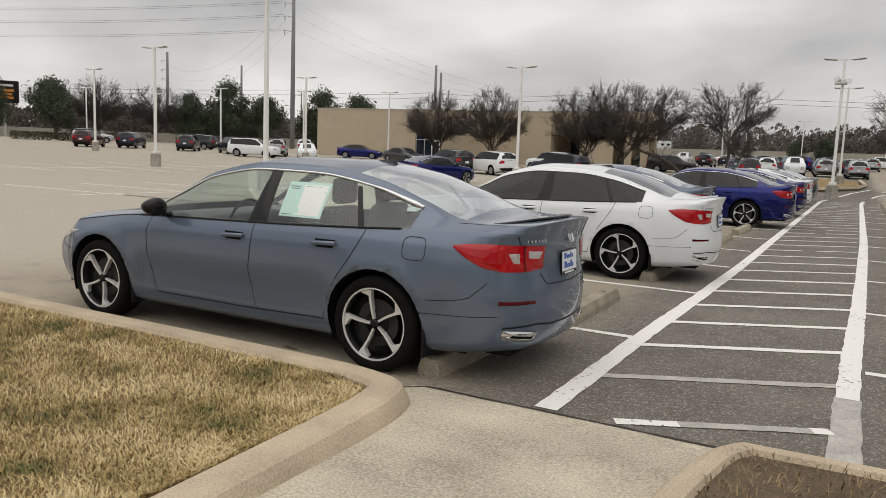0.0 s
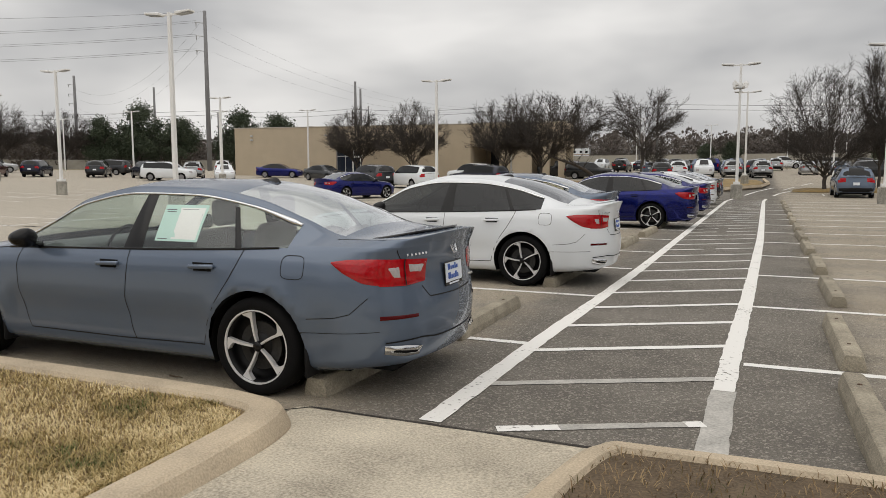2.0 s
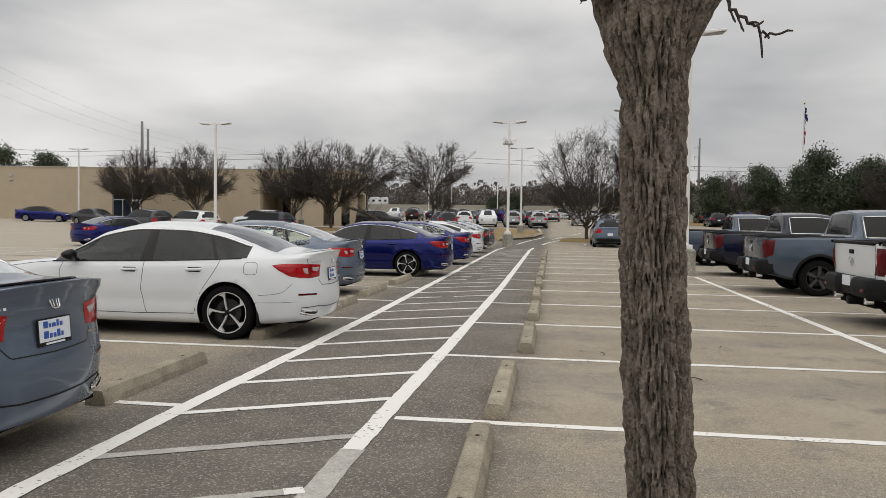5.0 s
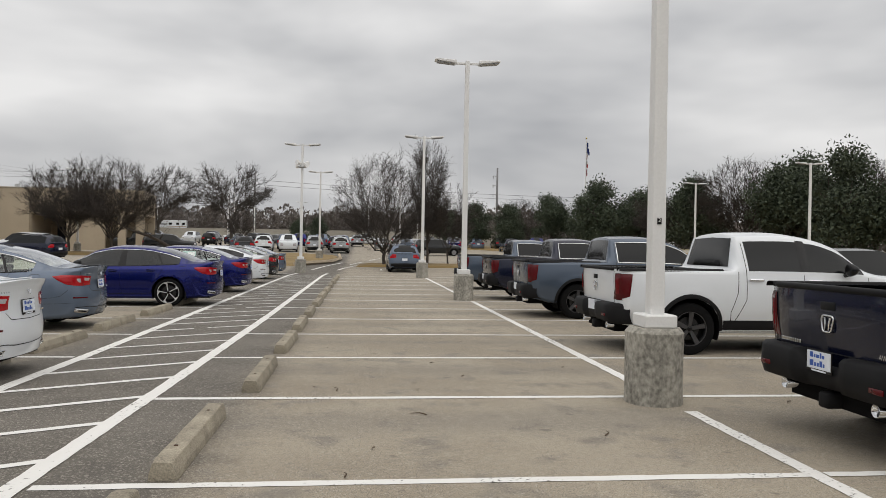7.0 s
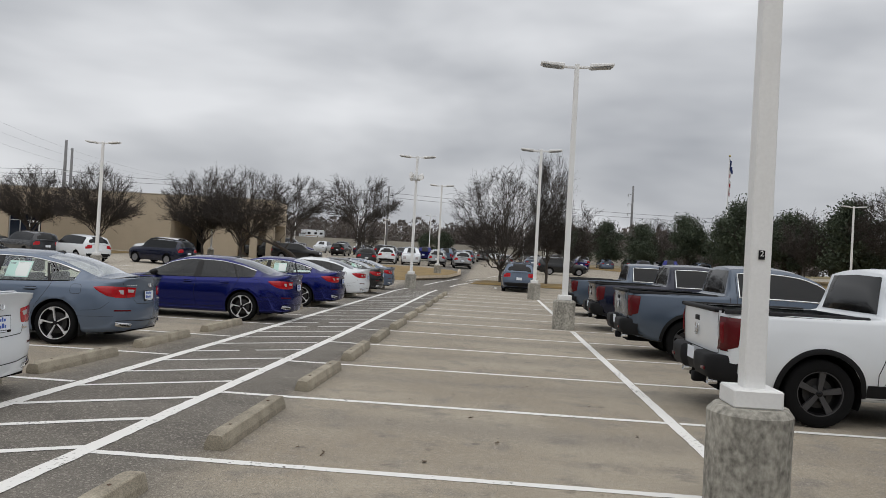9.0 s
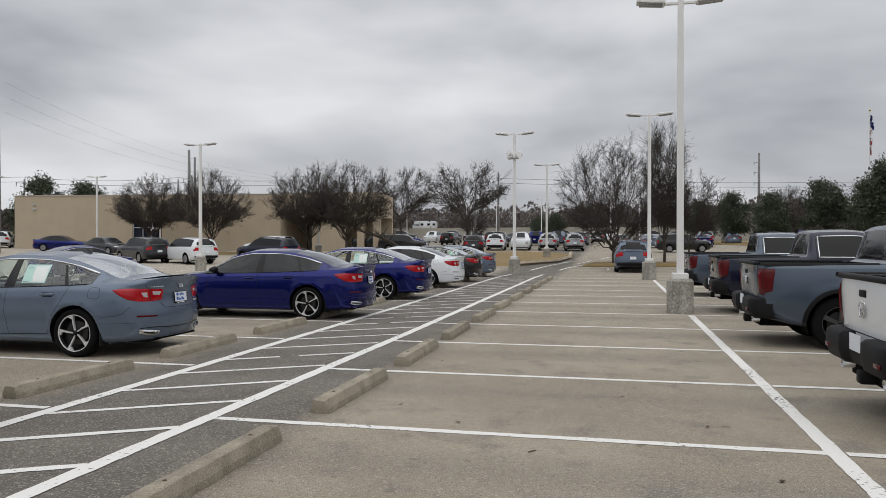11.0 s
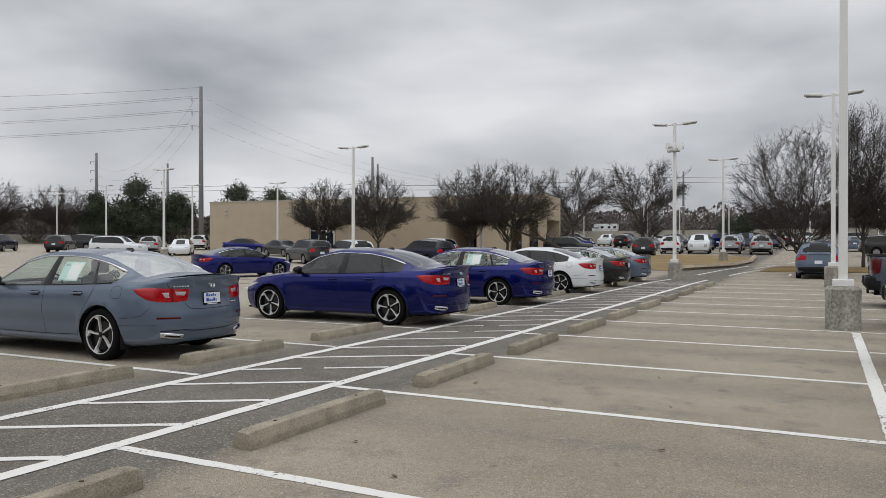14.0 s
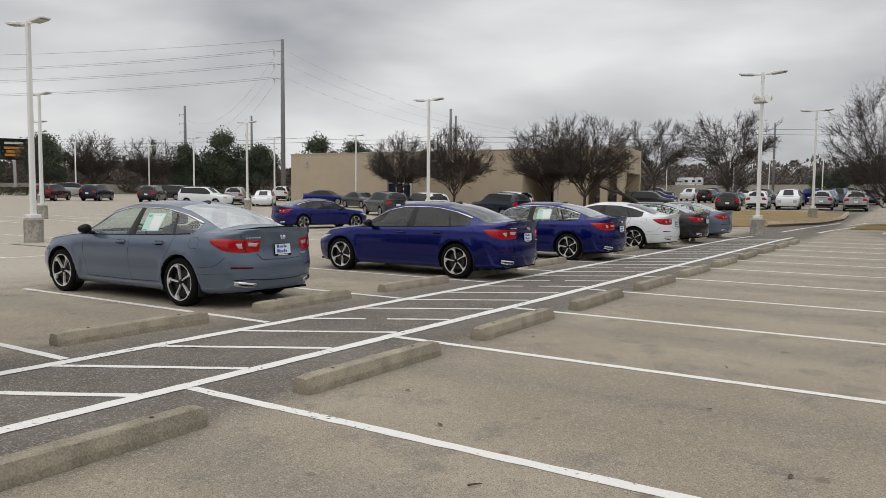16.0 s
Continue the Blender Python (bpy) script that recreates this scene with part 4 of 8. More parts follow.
def build_sedan(name, paint_name, clear, sticker, plate, label):
    shape = SEDAN
    groups, tree, ln = SEDAN_SKIN
    car = new(name)
    P = PAINTS[paint_name]

    def shared(key, maker, material):
        if key not in SEDAN_MESH:
            d = maker()
            me = mesh_of(key, *d)
            me.polygons.foreach_set("use_smooth", [key not in FLAT] * len(me.polygons))
            me.materials.append(material)
            SEDAN_MESH[key] = me
        return SEDAN_MESH[key]

    FLAT = {"panel_gap"}
    body_mesh = shared("body_" + paint_name, lambda: groups["body"], P)
    part("body", body_mesh, None, car)
    gs = GLASS_CLEAR if clear else GLASS_TINT
    tag = "clear" if clear else "tint"
    for side in (1, -1):
        part("side_window", shared("side_glass_" + tag + str(side), lambda: one_side(groups["side"], side), gs), None, car, "clear side glass" if clear else "dark tinted side glass")
    part("windscreen", shared("windscreen", lambda: groups["front"], GLASS_CLEAR), None, car)
    part("rear_window", shared("rear_glass_" + tag, lambda: groups["rear"], GLASS_REAR if clear else GLASS_REAR_TINT), None, car)
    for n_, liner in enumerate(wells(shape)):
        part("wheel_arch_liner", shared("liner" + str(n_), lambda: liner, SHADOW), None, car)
    R = shape.axles[1]
    # floor pan, with thin plates added to stop light leaking onto the ground; cabin
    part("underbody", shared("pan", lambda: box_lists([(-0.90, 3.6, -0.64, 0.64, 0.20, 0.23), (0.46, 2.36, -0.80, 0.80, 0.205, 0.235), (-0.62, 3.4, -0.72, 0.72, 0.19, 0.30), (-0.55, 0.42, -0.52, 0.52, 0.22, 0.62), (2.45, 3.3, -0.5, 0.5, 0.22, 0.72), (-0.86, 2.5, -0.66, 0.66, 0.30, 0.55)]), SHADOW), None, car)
    part("dashboard", shared("dash", lambda: bm_lists(box(1.75, 2.25, -0.74, 0.74, 0.55, 0.95, 0.05, 2)), CABIN), None, car)
    part("parcel_shelf", shared("shelf", lambda: bm_lists(box(-0.55, 0.05, -0.66, 0.66, 0.90, 0.98, 0.02)), CABIN), None, car)
    for yy in (0.37, -0.37):
        s = part("front_seat", shared("seat", lambda: seat_lists(), SEAT), None, car)
        s.matrix_basis = pose(1.05, yy, 0.42)
    part("rear_seat", shared("bench", lambda: bench_lists(), SEAT), None, car)
    part("steering_wheel", shared("helm", lambda: torus_lists((1.68, 0.37, 0.90), 0.17, 0.014, 24), BLACK_PLASTIC), None, car)
    for side in (1, -1):
        sd = "l" if side > 0 else "r"
        # chrome line over the windows
        part("window_trim", shared("trim" + sd, lambda: arc_trim(ln, side), CHROME), None, car, "bright chrome window line")
        part("belt_trim", shared("belt" + sd, lambda: belt_trim(ln, side), GLOSS_BLACK), None, car)
        part("pillar", shared("bpillar" + sd, lambda: patch(tree, [(1.11, 1.335), (1.01, 1.340)], [(1.17, 0.945), (0.99, 0.948)], "xz", side, 0.006, 4, 8), GLOSS_BLACK), None, car, "gloss black door pillar")
        part("pillar", shared("cpillar" + sd, lambda: patch(tree, [(0.315, 1.262), (0.275, 1.255)], [(0.17, 0.975), (0.12, 0.98)], "xz", side, 0.006, 3, 8), GLOSS_BLACK), None, car)
        gaps = join_lists([
            ribbon(tree, [(2.20, 0.925), (2.235, 0.80), (2.22, 0.62), (2.17, 0.42), (2.13, 0.30)], "xz", side, 0.007),
            ribbon(tree, [(1.10, 0.945), (1.10, 0.85), (1.125, 0.6), (1.09, 0.4), (1.06, 0.30)], "xz", side, 0.007),
            ribbon(tree, [(0.10, 0.985), (0.13, 0.90), (0.20, 0.78), (0.31, 0.62), (0.39, 0.46), (0.43, 0.315)], "xz", side, 0.007),
            ribbon(tree, [(2.13, 0.305), (1.2, 0.300), (0.43, 0.315)], "xz", side, 0.009, n=40),
            ribbon(tree, [(-0.41, 0.56), (-0.60, 0.575), (-0.70, 0.60), (-0.80, 0.70)], "xz", side, 0.005),
            ribbon(tree, [(-0.36, 0.47), (-0.70, 0.475), (-0.86, 0.48)], "xz", side, 0.004),
            ribbon(tree, [(3.2, 0.56), (3.32, 0.57), (3.45, 0.60)], "xz", side, 0.005),
            ribbon(tree, [(2.28, 0.925), (2.6, 0.90), (3.1, 0.83), (3.35, 0.77)], "xz", side, 0.006),
        ])
        part("panel_gap", shared("gaps" + sd, lambda: gaps, GAP), None, car)
        for n_, (hx, hz) in (("front", (1.28, 0.845)), ("rear", (0.42, 0.860))):
            base = project(tree, (hx, hz), "xz", side, 0.0)
            h = part("door_handle", shared("handle_" + paint_name, lambda: bm_lists(box(-0.105, 0.105, -0.016, 0.018, -0.016, 0.016, 0.012, 2)), P), None, car)
            h.matrix_basis = pose(base.x, base.y + side * 0.014, base.z, 0, 2, 0)
            # shade in the recess behind the handle, painted as a dark patch
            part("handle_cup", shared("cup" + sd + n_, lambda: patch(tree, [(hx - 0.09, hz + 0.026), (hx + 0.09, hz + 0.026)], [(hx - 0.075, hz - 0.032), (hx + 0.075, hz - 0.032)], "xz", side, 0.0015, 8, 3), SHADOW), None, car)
        # mirror
        mir = part("door_mirror", shared("mirror" + sd, lambda: mirror_lists(side), GLOSS_BLACK), None, car, "gloss black door mirror")
        # tail lamp on the flank and the back
        tl = join_lists([
            patch(tree, [(-0.57, 0.930), (-0.68, 0.946), (-0.80, 0.948), (-0.90, 0.942)], [(-0.57, 0.922), (-0.65, 0.862), (-0.77, 0.792), (-0.90, 0.765)], "xz", side, 0.008, 10, 6, 0.006),
            patch(tree, [(side * 0.745, 0.942), (side * 0.60, 0.938), (side * 0.36, 0.920)], [(side * 0.745, 0.770), (side * 0.58, 0.760), (side * 0.39, 0.775)], "yz", -1, 0.008, 8, 5, 0.004)])
        part("tail_lamp", shared("tail" + sd, lambda: tl, RED_LENS), None, car, "red wrap-round tail lamp")
        rv = join_lists([patch(tree, [(side * 0.575, 0.915), (side * 0.375, 0.900)], [(side * 0.555, 0.835), (side * 0.43, 0.828)], "yz", -1, 0.014, 6, 4),
                         patch(tree, [(side * 0.725, 0.900), (side * 0.605, 0.915)], [(side * 0.665, 0.805), (side * 0.60, 0.795)], "yz", -1, 0.014, 4, 4)])
        part("reversing_lamp", shared("rev" + sd, lambda: rv, CLEAR_LENS), None, car, "clear reversing lens")
        part("reflector", shared("refl" + sd, lambda: patch(tree, [(side * 0.76, 0.580), (side * 0.50, 0.570)], [(side * 0.76, 0.553), (side * 0.50, 0.548)], "yz", -1, 0.006, 8, 2), RED_REFL), None, car, "dark red bumper reflector")
        part("head_lamp", shared("head" + sd, lambda: patch(tree, [(3.12, 0.735), (3.36, 0.72), (3.52, 0.695)], [(3.12, 0.725), (3.36, 0.66), (3.52, 0.625)], "xz", side, 0.008, 8, 4), CLEAR_LENS), None, car)
        pipe = part("exhaust_tip", shared("pipe" + sd, lambda: patch(tree, [(side * 0.44, 0.345), (side * 0.58, 0.368), (side * 0.72, 0.385)], [(side * 0.46, 0.288), (side * 0.60, 0.296), (side * 0.71, 0.325)], "yz", -1, 0.022, 8, 4), CHROME), None, car, "angular chrome exhaust finisher")
        # flat black patch painted for the dark hollow of the finisher
        part("exhaust_mouth", shared("mouth" + sd, lambda: patch(tree, [(side * 0.46, 0.337), (side * 0.58, 0.357), (side * 0.70, 0.374)], [(side * 0.475, 0.300), (side * 0.60, 0.308), (side * 0.695, 0.334)], "yz", -1, 0.030, 6, 2), SHADOW), None, pipe)
        part("mud_flap", shared("flap" + sd, lambda: bm_lists(box(-0.405, -0.375, *sorted((side * 0.70, side * 0.90)), 0.16, 0.44, 0.01)), BLACK_PLASTIC), None, car)
        part("mud_flap", shared("fflap" + sd, lambda: bm_lists(box(2.425, 2.455, *sorted((side * 0.74, side * 0.90)), 0.17, 0.42, 0.01)), BLACK_PLASTIC), None, car)
        if sticker and side == STICKER_SIDE:
            st = part("window_sticker", shared("sticker", lambda: patch(tree, [(0.90, 1.265), (0.52, 1.265)], [(0.90, 1.015), (0.52, 1.015)], "xz", side, 0.003, 6, 5), PAPER), None, car, "pale green printed window sticker")
            part("sticker_print", shared("sticker_w", lambda: patch(tree, [(0.76, 1.245), (0.54, 1.245)], [(0.76, 1.03), (0.54, 1.03)], "xz", side, 0.007, 5, 4), PAPER_WHITE), None, st)
            bars = [patch(tree, [(x1, z + h / 2), (x0, z + h / 2)], [(x1, z - h / 2), (x0, z - h / 2)], "xz", side, 0.011, 2, 1)
                    for x0, x1, z, h in ((0.55, 0.68, 1.19, 0.02), (0.55, 0.66, 1.15, 0.035), (0.56, 0.66, 1.08, 0.012), (0.60, 0.74, 1.23, 0.008), (0.60, 0.72, 1.21, 0.006), (0.79, 0.88, 1.23, 0.006), (0.79, 0.87, 1.215, 0.006), (0.79, 0.88, 1.03, 0.005))]
            for n_, bar in enumerate(bars):
                part("print_bar", shared("sticker_b" + str(n_), lambda: bar, INK), None, st)
    part("fuel_flap", shared("fuel", lambda: frame_ribbon(tree, -0.30, 0.885, 0.085, 0.075, 1), GAP), None, car)
    # boot lid seams, lip spoiler, bumper lower
    seams = join_lists([ribbon(tree, [(0.66, 1.0), (0.60, 0.92)], "yz", -1, 0.006), ribbon(tree, [(-0.66, 1.0), (-0.60, 0.92)], "yz", -1, 0.006),
                        ribbon(tree, [(0.43, 0.745), (0.36, 0.665), (0, 0.655), (-0.36, 0.665), (-0.43, 0.745)], "yz", -1, 0.008, n=40),
                        ribbon(tree, [(-0.52, 0.69), (-0.66, 0.67), (-0.86, 0.66)], "xy", 1, 0.006), ribbon(tree, [(-0.52, -0.69), (-0.66, -0.67), (-0.86, -0.66)], "xy", 1, 0.006),
                        ribbon(tree, [(0.592, 0.946), (0.580, 0.764)], "yz", -1, 0.008, 0.017), ribbon(tree, [(-0.592, 0.946), (-0.580, 0.764)], "yz", -1, 0.008, 0.017)])
    part("boot_seam", shared("seams", lambda: seams, GAP), None, car)
    part("boot_spoiler", shared("spoiler_" + paint_name, lambda: spoiler_lists(tree), GLOSS_BLACK if paint_name == "grey" else P), None, car, "slim boot lip spoiler")
    part("bumper_line", shared("bline", lambda: join_lists([ribbon(tree, [(0.72, 0.40), (0.45, 0.405), (0.3, 0.385), (0, 0.38), (-0.3, 0.385), (-0.45, 0.405), (-0.72, 0.40)], "yz", -1, 0.010, 0.003, 40)]), BLACK_PLASTIC), None, car)
    part("roof_antenna", shared("fin", lambda: fin_lists(), GLOSS_BLACK), None, car, "black shark-fin antenna")
    if plate:
        p = project(tree, (0, 0.80), "yz", -1, 0.004)
        plate_parts(car, p.x - 0.004, 0.785, 4)
        e = project(tree, (0, 0.965), "yz", -1, 0.0)
        oval_emblem(car, e.x, 0.965, 20)
        for i in range(6):
            e = project(tree, (0.565 - 0.036 * i, 0.962), "yz", -1, 0.003)
            o = part("model_badge", box(-0.002, 0.002, -0.0125, 0.0125, -0.009, 0.009, 0.002), CHROME, car)
            o.matrix_basis = pose(e.x, e.y, e.z, 0, 15, 0)
        e = project(tree, (-0.43, 0.72), "yz", -1, 0.004)
        o = part("trim_badge", box(-0.003, 0.002, -0.06, 0.06, -0.009, 0.009), CHROME, car)
        o.matrix_basis = pose(e.x, e.y, e.z)
    add_wheels(car, shape, "sport", 0.252, 0.235, 0.795)
    tagged(car, label, "car", group="parked saloon cars")
    return car


def bm_lists(bm):
    bm.verts.ensure_lookup_table()
    bm.verts.index_update()
    out = [v.co.copy() for v in bm.verts], [tuple(v.index for v in f.verts) for f in bm.faces]
    bm.free()
    return out


def box_lists(boxes):
    return join_lists([bm_lists(box(*b)) for b in boxes])


def seat_lists():
    return join_lists([bm_lists(box(-0.27, 0.27, -0.25, 0.25, 0, 0.14, 0.05, 2)),
                       ([Vector((v.x - 0.20 - 0.28 * (v.z - 0.1), v.y, v.z)) for v in b1[0]], b1[1]),
                       ([Vector((v.x - 0.40, v.y, v.z)) for v in b2[0]], b2[1])])


b1 = bm_lists(box(-0.06, 0.06, -0.24, 0.24, 0.08, 0.66, 0.05, 2))
b2 = bm_lists(box(-0.05, 0.04, -0.13, 0.13, 0.68, 0.88, 0.04, 2))


def bench_lists():
    a = bm_lists(box(-0.15, 0.35, -0.66, 0.66, 0.42, 0.56, 0.05, 2))
    b = bm_lists(box(-0.28, -0.14, -0.66, 0.66, 0.45, 1.00, 0.05, 2))
    heads = [bm_lists(box(-0.34, -0.26, c - 0.13, c + 0.13, 0.98, 1.10, 0.035, 2)) for c in (-0.42, 0, 0.42)]
    return join_lists([a, b] + heads)


def torus_lists(c, r, t, n):
    pts = [(c[0] - 0.35 * r * math.sin(2 * math.pi * i / n), c[1] + r * math.cos(2 * math.pi * i / n), c[2] + r * math.sin(2 * math.pi * i / n)) for i in range(n + 1)]
    return tube(pts, [t] * (n + 1), 6, False)


def arc_trim(ln, side):
    """A thin bright strip along the top of the side windows."""
    pts = []
    for s, row in zip(ln["st"], ln["grid"]):
        if SEDAN.side_s[0] - 0.06 <= s <= SEDAN.side_s[1] + 0.01:
            x, y, z = row[ln["win"]]
            pts.append((x, side * (y + 0.004), z))
    n = len(pts)
    return tube(pts, [0.010 + 0.018 * max(0, (i / n - 0.82) / 0.18) * (1 if i < n - 2 else 0.3) for i in range(n)], 6)


def belt_trim(ln, side):
    pts = []
    for s, row in zip(ln["st"], ln["grid"]):
        if SEDAN.side_s[0] - 0.04 <= s <= SEDAN.side_s[1] - 0.02:
            x, y, z = row[ln["belt"]]
            pts.append((x, side * (y + 0.001), z))
    return tube(pts, [0.009] * len(pts), 6)


def mirror_lists(side):
    bm = bmesh.new()
    bmesh.ops.create_uvsphere(bm, u_segments=16, v_segments=10, radius=1.0)
    for v in bm.verts:
        x, y_, z = v.co
        f = 0.55 if x < 0 else 1.0
        v.co = (2.02 + x * 0.115 * f, side * (1.0 + y_ * 0.105), 1.01 + z * 0.072 * (1 - 0.25 * x))
    head = bm_lists(bm)
    arm = tube([(2.02, side * 0.86, 0.945), (2.02, side * 0.93, 0.955), (2.02, side * 0.97, 0.98)], [0.03, 0.026, 0.03], 8)
    return join_lists([head, arm])


def frame_ribbon(tree, cx, cz, w, h, side):
    pts = []
    n = 32
    for i in range(n + 1):
        a = 2 * math.pi * i / n
        c, s = math.cos(a), math.sin(a)
        pts.append((cx + w * math.copysign(abs(c) ** 0.5, c), cz + h * math.copysign(abs(s) ** 0.5, s)))
    return ribbon(tree, pts, "xz", side, 0.005, 0.0012, 48)


def spoiler_lists(tree):
    vs, fs = [], []
    n = 24
    for i in range(n + 1):
        y_ = -0.60 + 1.2 * i / n
        e = min(1, 2.2 * (1 - abs(y_) / 0.60) + 0.05)
        x = -0.985 + 0.16 * (abs(y_) / 0.6) ** 2.2
        a = project(tree, (x + 0.10, y_), "xy", 1, 0.002)
        b = project(tree, (x + 0.02, y_), "xy", 1, 0.0)
        vs += [a, b + Vector((-0.030 * e, 0, 0.018 * e)), b + Vector((-0.032 * e, 0, 0.006 * e)), b + Vector((0.01, 0, -0.004))]
    for i in range(n):
        for k in range(3):
            fs.append((4 * i + k, 4 * i + 4 + k, 4 * i + 5 + k, 4 * i + 1 + k))
    return vs, fs


def fin_lists():
    vs, fs = [], []
    n = 8
    for i in range(n + 1):
        t = i / n
        x = 0.62 - 0.20 * t
        h = 0.062 * (t ** 0.7) * (1 if t < 0.85 else (1 - t) / 0.15 * 0.7 + 0.3)
        w = 0.030 * math.sin(math.pi * min(1, 0.15 + t * 0.85)) + 0.006
        z = 1.395 + 0.06 * (1 - t) * 0.5
        vs += [(x, -w, z - 0.02), (x - 0.02 * t, -0.004, z + h), (x - 0.02 * t, 0.004, z + h), (x, w, z - 0.02)]
    for i in range(n):
        for k in range(3):
            fs.append((4 * i + k, 4 * i + 1 + k, 4 * i + 5 + k, 4 * i + 4 + k))
    fs += [(0, 3, 2, 1), (4 * n, 4 * n + 1, 4 * n + 2, 4 * n + 3)]
    return vs, fs


SEDAN_MESH = {}
STICKER_SIDE = 1
SEDAN_SKIN = car_skin(SEDAN, 0.045, (2, 7, 6, 4, 9, 5, 8), 0.9, 24)


def park(car, x, y_, heading, z=None, size=1.0):
    """Puts a car with its rear axle at x, y; heading 180 looks to -x."""
    car.matrix_basis = pose(x, y_, lift(x, y_) if z is None else z, 0, 0, heading) @ Matrix.Diagonal((size, size, size, 1))
    return car


GREY_LABEL = "slate grey saloon car with five-spoke wheels"
park(build_sedan("saloon_car", "grey", True, True, True, GREY_LABEL + " against a wheel stop"), -3.014, -3.94, 180.3)
park(build_sedan("saloon_car", "white", False, False, True, "white saloon car with dark tinted windows and five-spoke wheels"), -2.79, 1.32, 180)
park(build_sedan("saloon_car", "grey", True, True, True, GREY_LABEL + " short of its stop"), -3.70, 6.36, 180.5)
park(build_sedan("saloon_car", "blue", False, False, True, "deep metallic blue saloon car with tinted windows"), -2.57, 11.69, 180)
park(build_sedan("saloon_car", "blue", True, True, True, "deep blue saloon car with a paper sticker in its rear window"), -2.60, 16.97, 180)
park(build_sedan("saloon_car", "white", False, False, True, "white saloon car parked between blue and black cars"), -2.70, 22.2, 180)
park(build_sedan("saloon_car", "black", True, True, True, "black saloon car with a window sticker"), -2.75, 26.2, 180)
park(build_sedan("saloon_car", "grey", True, True, False, "slate grey saloon car at the end of the row"), -2.85, 30.4, 180)
park(build_sedan("saloon_car", "blue", False, False, False, "deep blue saloon car parked in the next row"), -20.75, 25.2, 70)

# ---------------------------------------------------------------- wheel stops and lamp posts
def stop_mesh(seed):
    """A precast concrete wheel stop with chamfered top edges, chipped ends and two pin holes."""
    rnd = random.Random(seed)
    L, prof = 1.83, [(-0.096, 0.0), (-0.092, 0.05), (-0.066, 0.118), (-0.052, 0.125), (0.052, 0.125), (0.066, 0.118), (0.092, 0.05), (0.096, 0.0)]
    n = 22
    vs, fs = [], []
    for i in range(n + 1):
        t = i / n
        y_ = -L / 2 + L * t
        endf = 1 - 0.10 * max(0, 1 - min(t, 1 - t) * n / 1.0)
        for u, h in prof:
            j = 0.0025
            vs.append((u * endf + rnd.uniform(-j, j), y_ + rnd.uniform(-j, j), max(0, 1.06 * h * endf + (rnd.uniform(-j, j) if h > 0.02 else 0))))
    m = len(prof)
    for i in range(n):
        for k in range(m - 1):
            fs.append((i * m + k, (i + 1) * m + k, (i + 1) * m + k + 1, i * m + k + 1))
    fs += [tuple(range(m)), tuple(n * m + k for k in range(m))[::-1]]
    return mesh_of("wheel_stop", vs, fs, STOPC)


def pin_mesh():
    bm = bmesh.new()
    bmesh.ops.create_cone(bm, cap_ends=True, segments=10, radius1=0.016, radius2=0.014, depth=0.006)
    me = bpy.data.meshes.new("pin")
    bm.to_mesh(me)
    bm.free()
    me.materials.append(mat("rusty_pin", (0.09, 0.05, 0.03), 0.8, 0.4, var=0.4))
    return me


STOPS = [stop_mesh(i) for i in range(4)]
PINM = pin_mesh()


def wheel_stop(x, y_, turn=0.0, seed=0):
    o = part("wheel_stop", STOPS[seed % 4])
    o.matrix_basis = pose(x, y_, lift(x, y_) + 0.001, 0, 0, turn)
    for yy in (-0.55, 0.55):
        p = part("anchor_pin", PINM, None, o)
        p.matrix_basis = pose(0, yy, 0.134)
    return tagged(o, "weathered tan concrete wheel stop pinned to the paving", "wheel stop", group="wheel stops")


rnd = random.Random(11)
for i in range(-2, 11):
    shift = {-2: -0.0, -1: -0.34, 0: -0.14, 1: -0.04, 2: -0.08, 3: -0.18}.get(i, -0.14)
    wheel_stop({-2: 0.70, -1: 0.74}.get(i, 0.875) + rnd.uniform(-0.012, 0.012), (i + 0.5) * PITCH + shift + rnd.uniform(-0.02, 0.02), rnd.uniform(-1.2, 1.2), i)
for i in range(-2, 12):
    shift = {-2: 0.27, -1: -0.52, 0: 0.03}.get(i, -0.15)
    wheel_stop((-2.64 if i < -1 else -2.43) + rnd.uniform(-0.02, 0.02), (i + 0.5) * PITCH + shift + rnd.uniform(-0.03, 0.03), rnd.uniform(-1.5, 1.5), i + 1)


def pier_mesh(h=0.76, r=0.29):
    """A cast concrete pier with a chamfered rim and slightly uneven sides."""
    rnd2 = random.Random(5)
    sides = 28
    vs, fs = [], []
    for rr, z in ((r + 0.005, -0.1), (r, 0.0), (r - 0.004, 0.15), (r - 0.002, 0.4), (r, h - 0.05), (r - 0.04, h), (0.0, h)):
        for k in range(sides):
            a = 2 * math.pi * k / sides
            q = rr + rnd2.uniform(-0.004, 0.004) * (rr > 0)
            vs.append((q * math.cos(a), q * math.sin(a), z))
    for i in range(6):
        for k in range(sides):
            k2 = (k + 1) % sides
            fs.append((i * sides + k, i * sides + k2, (i + 1) * sides + k2, (i + 1) * sides + k))
    return mesh_of("pier", vs, fs, PIER, False)


PIER_MESH = pier_mesh()
POLE_CACHE = {}


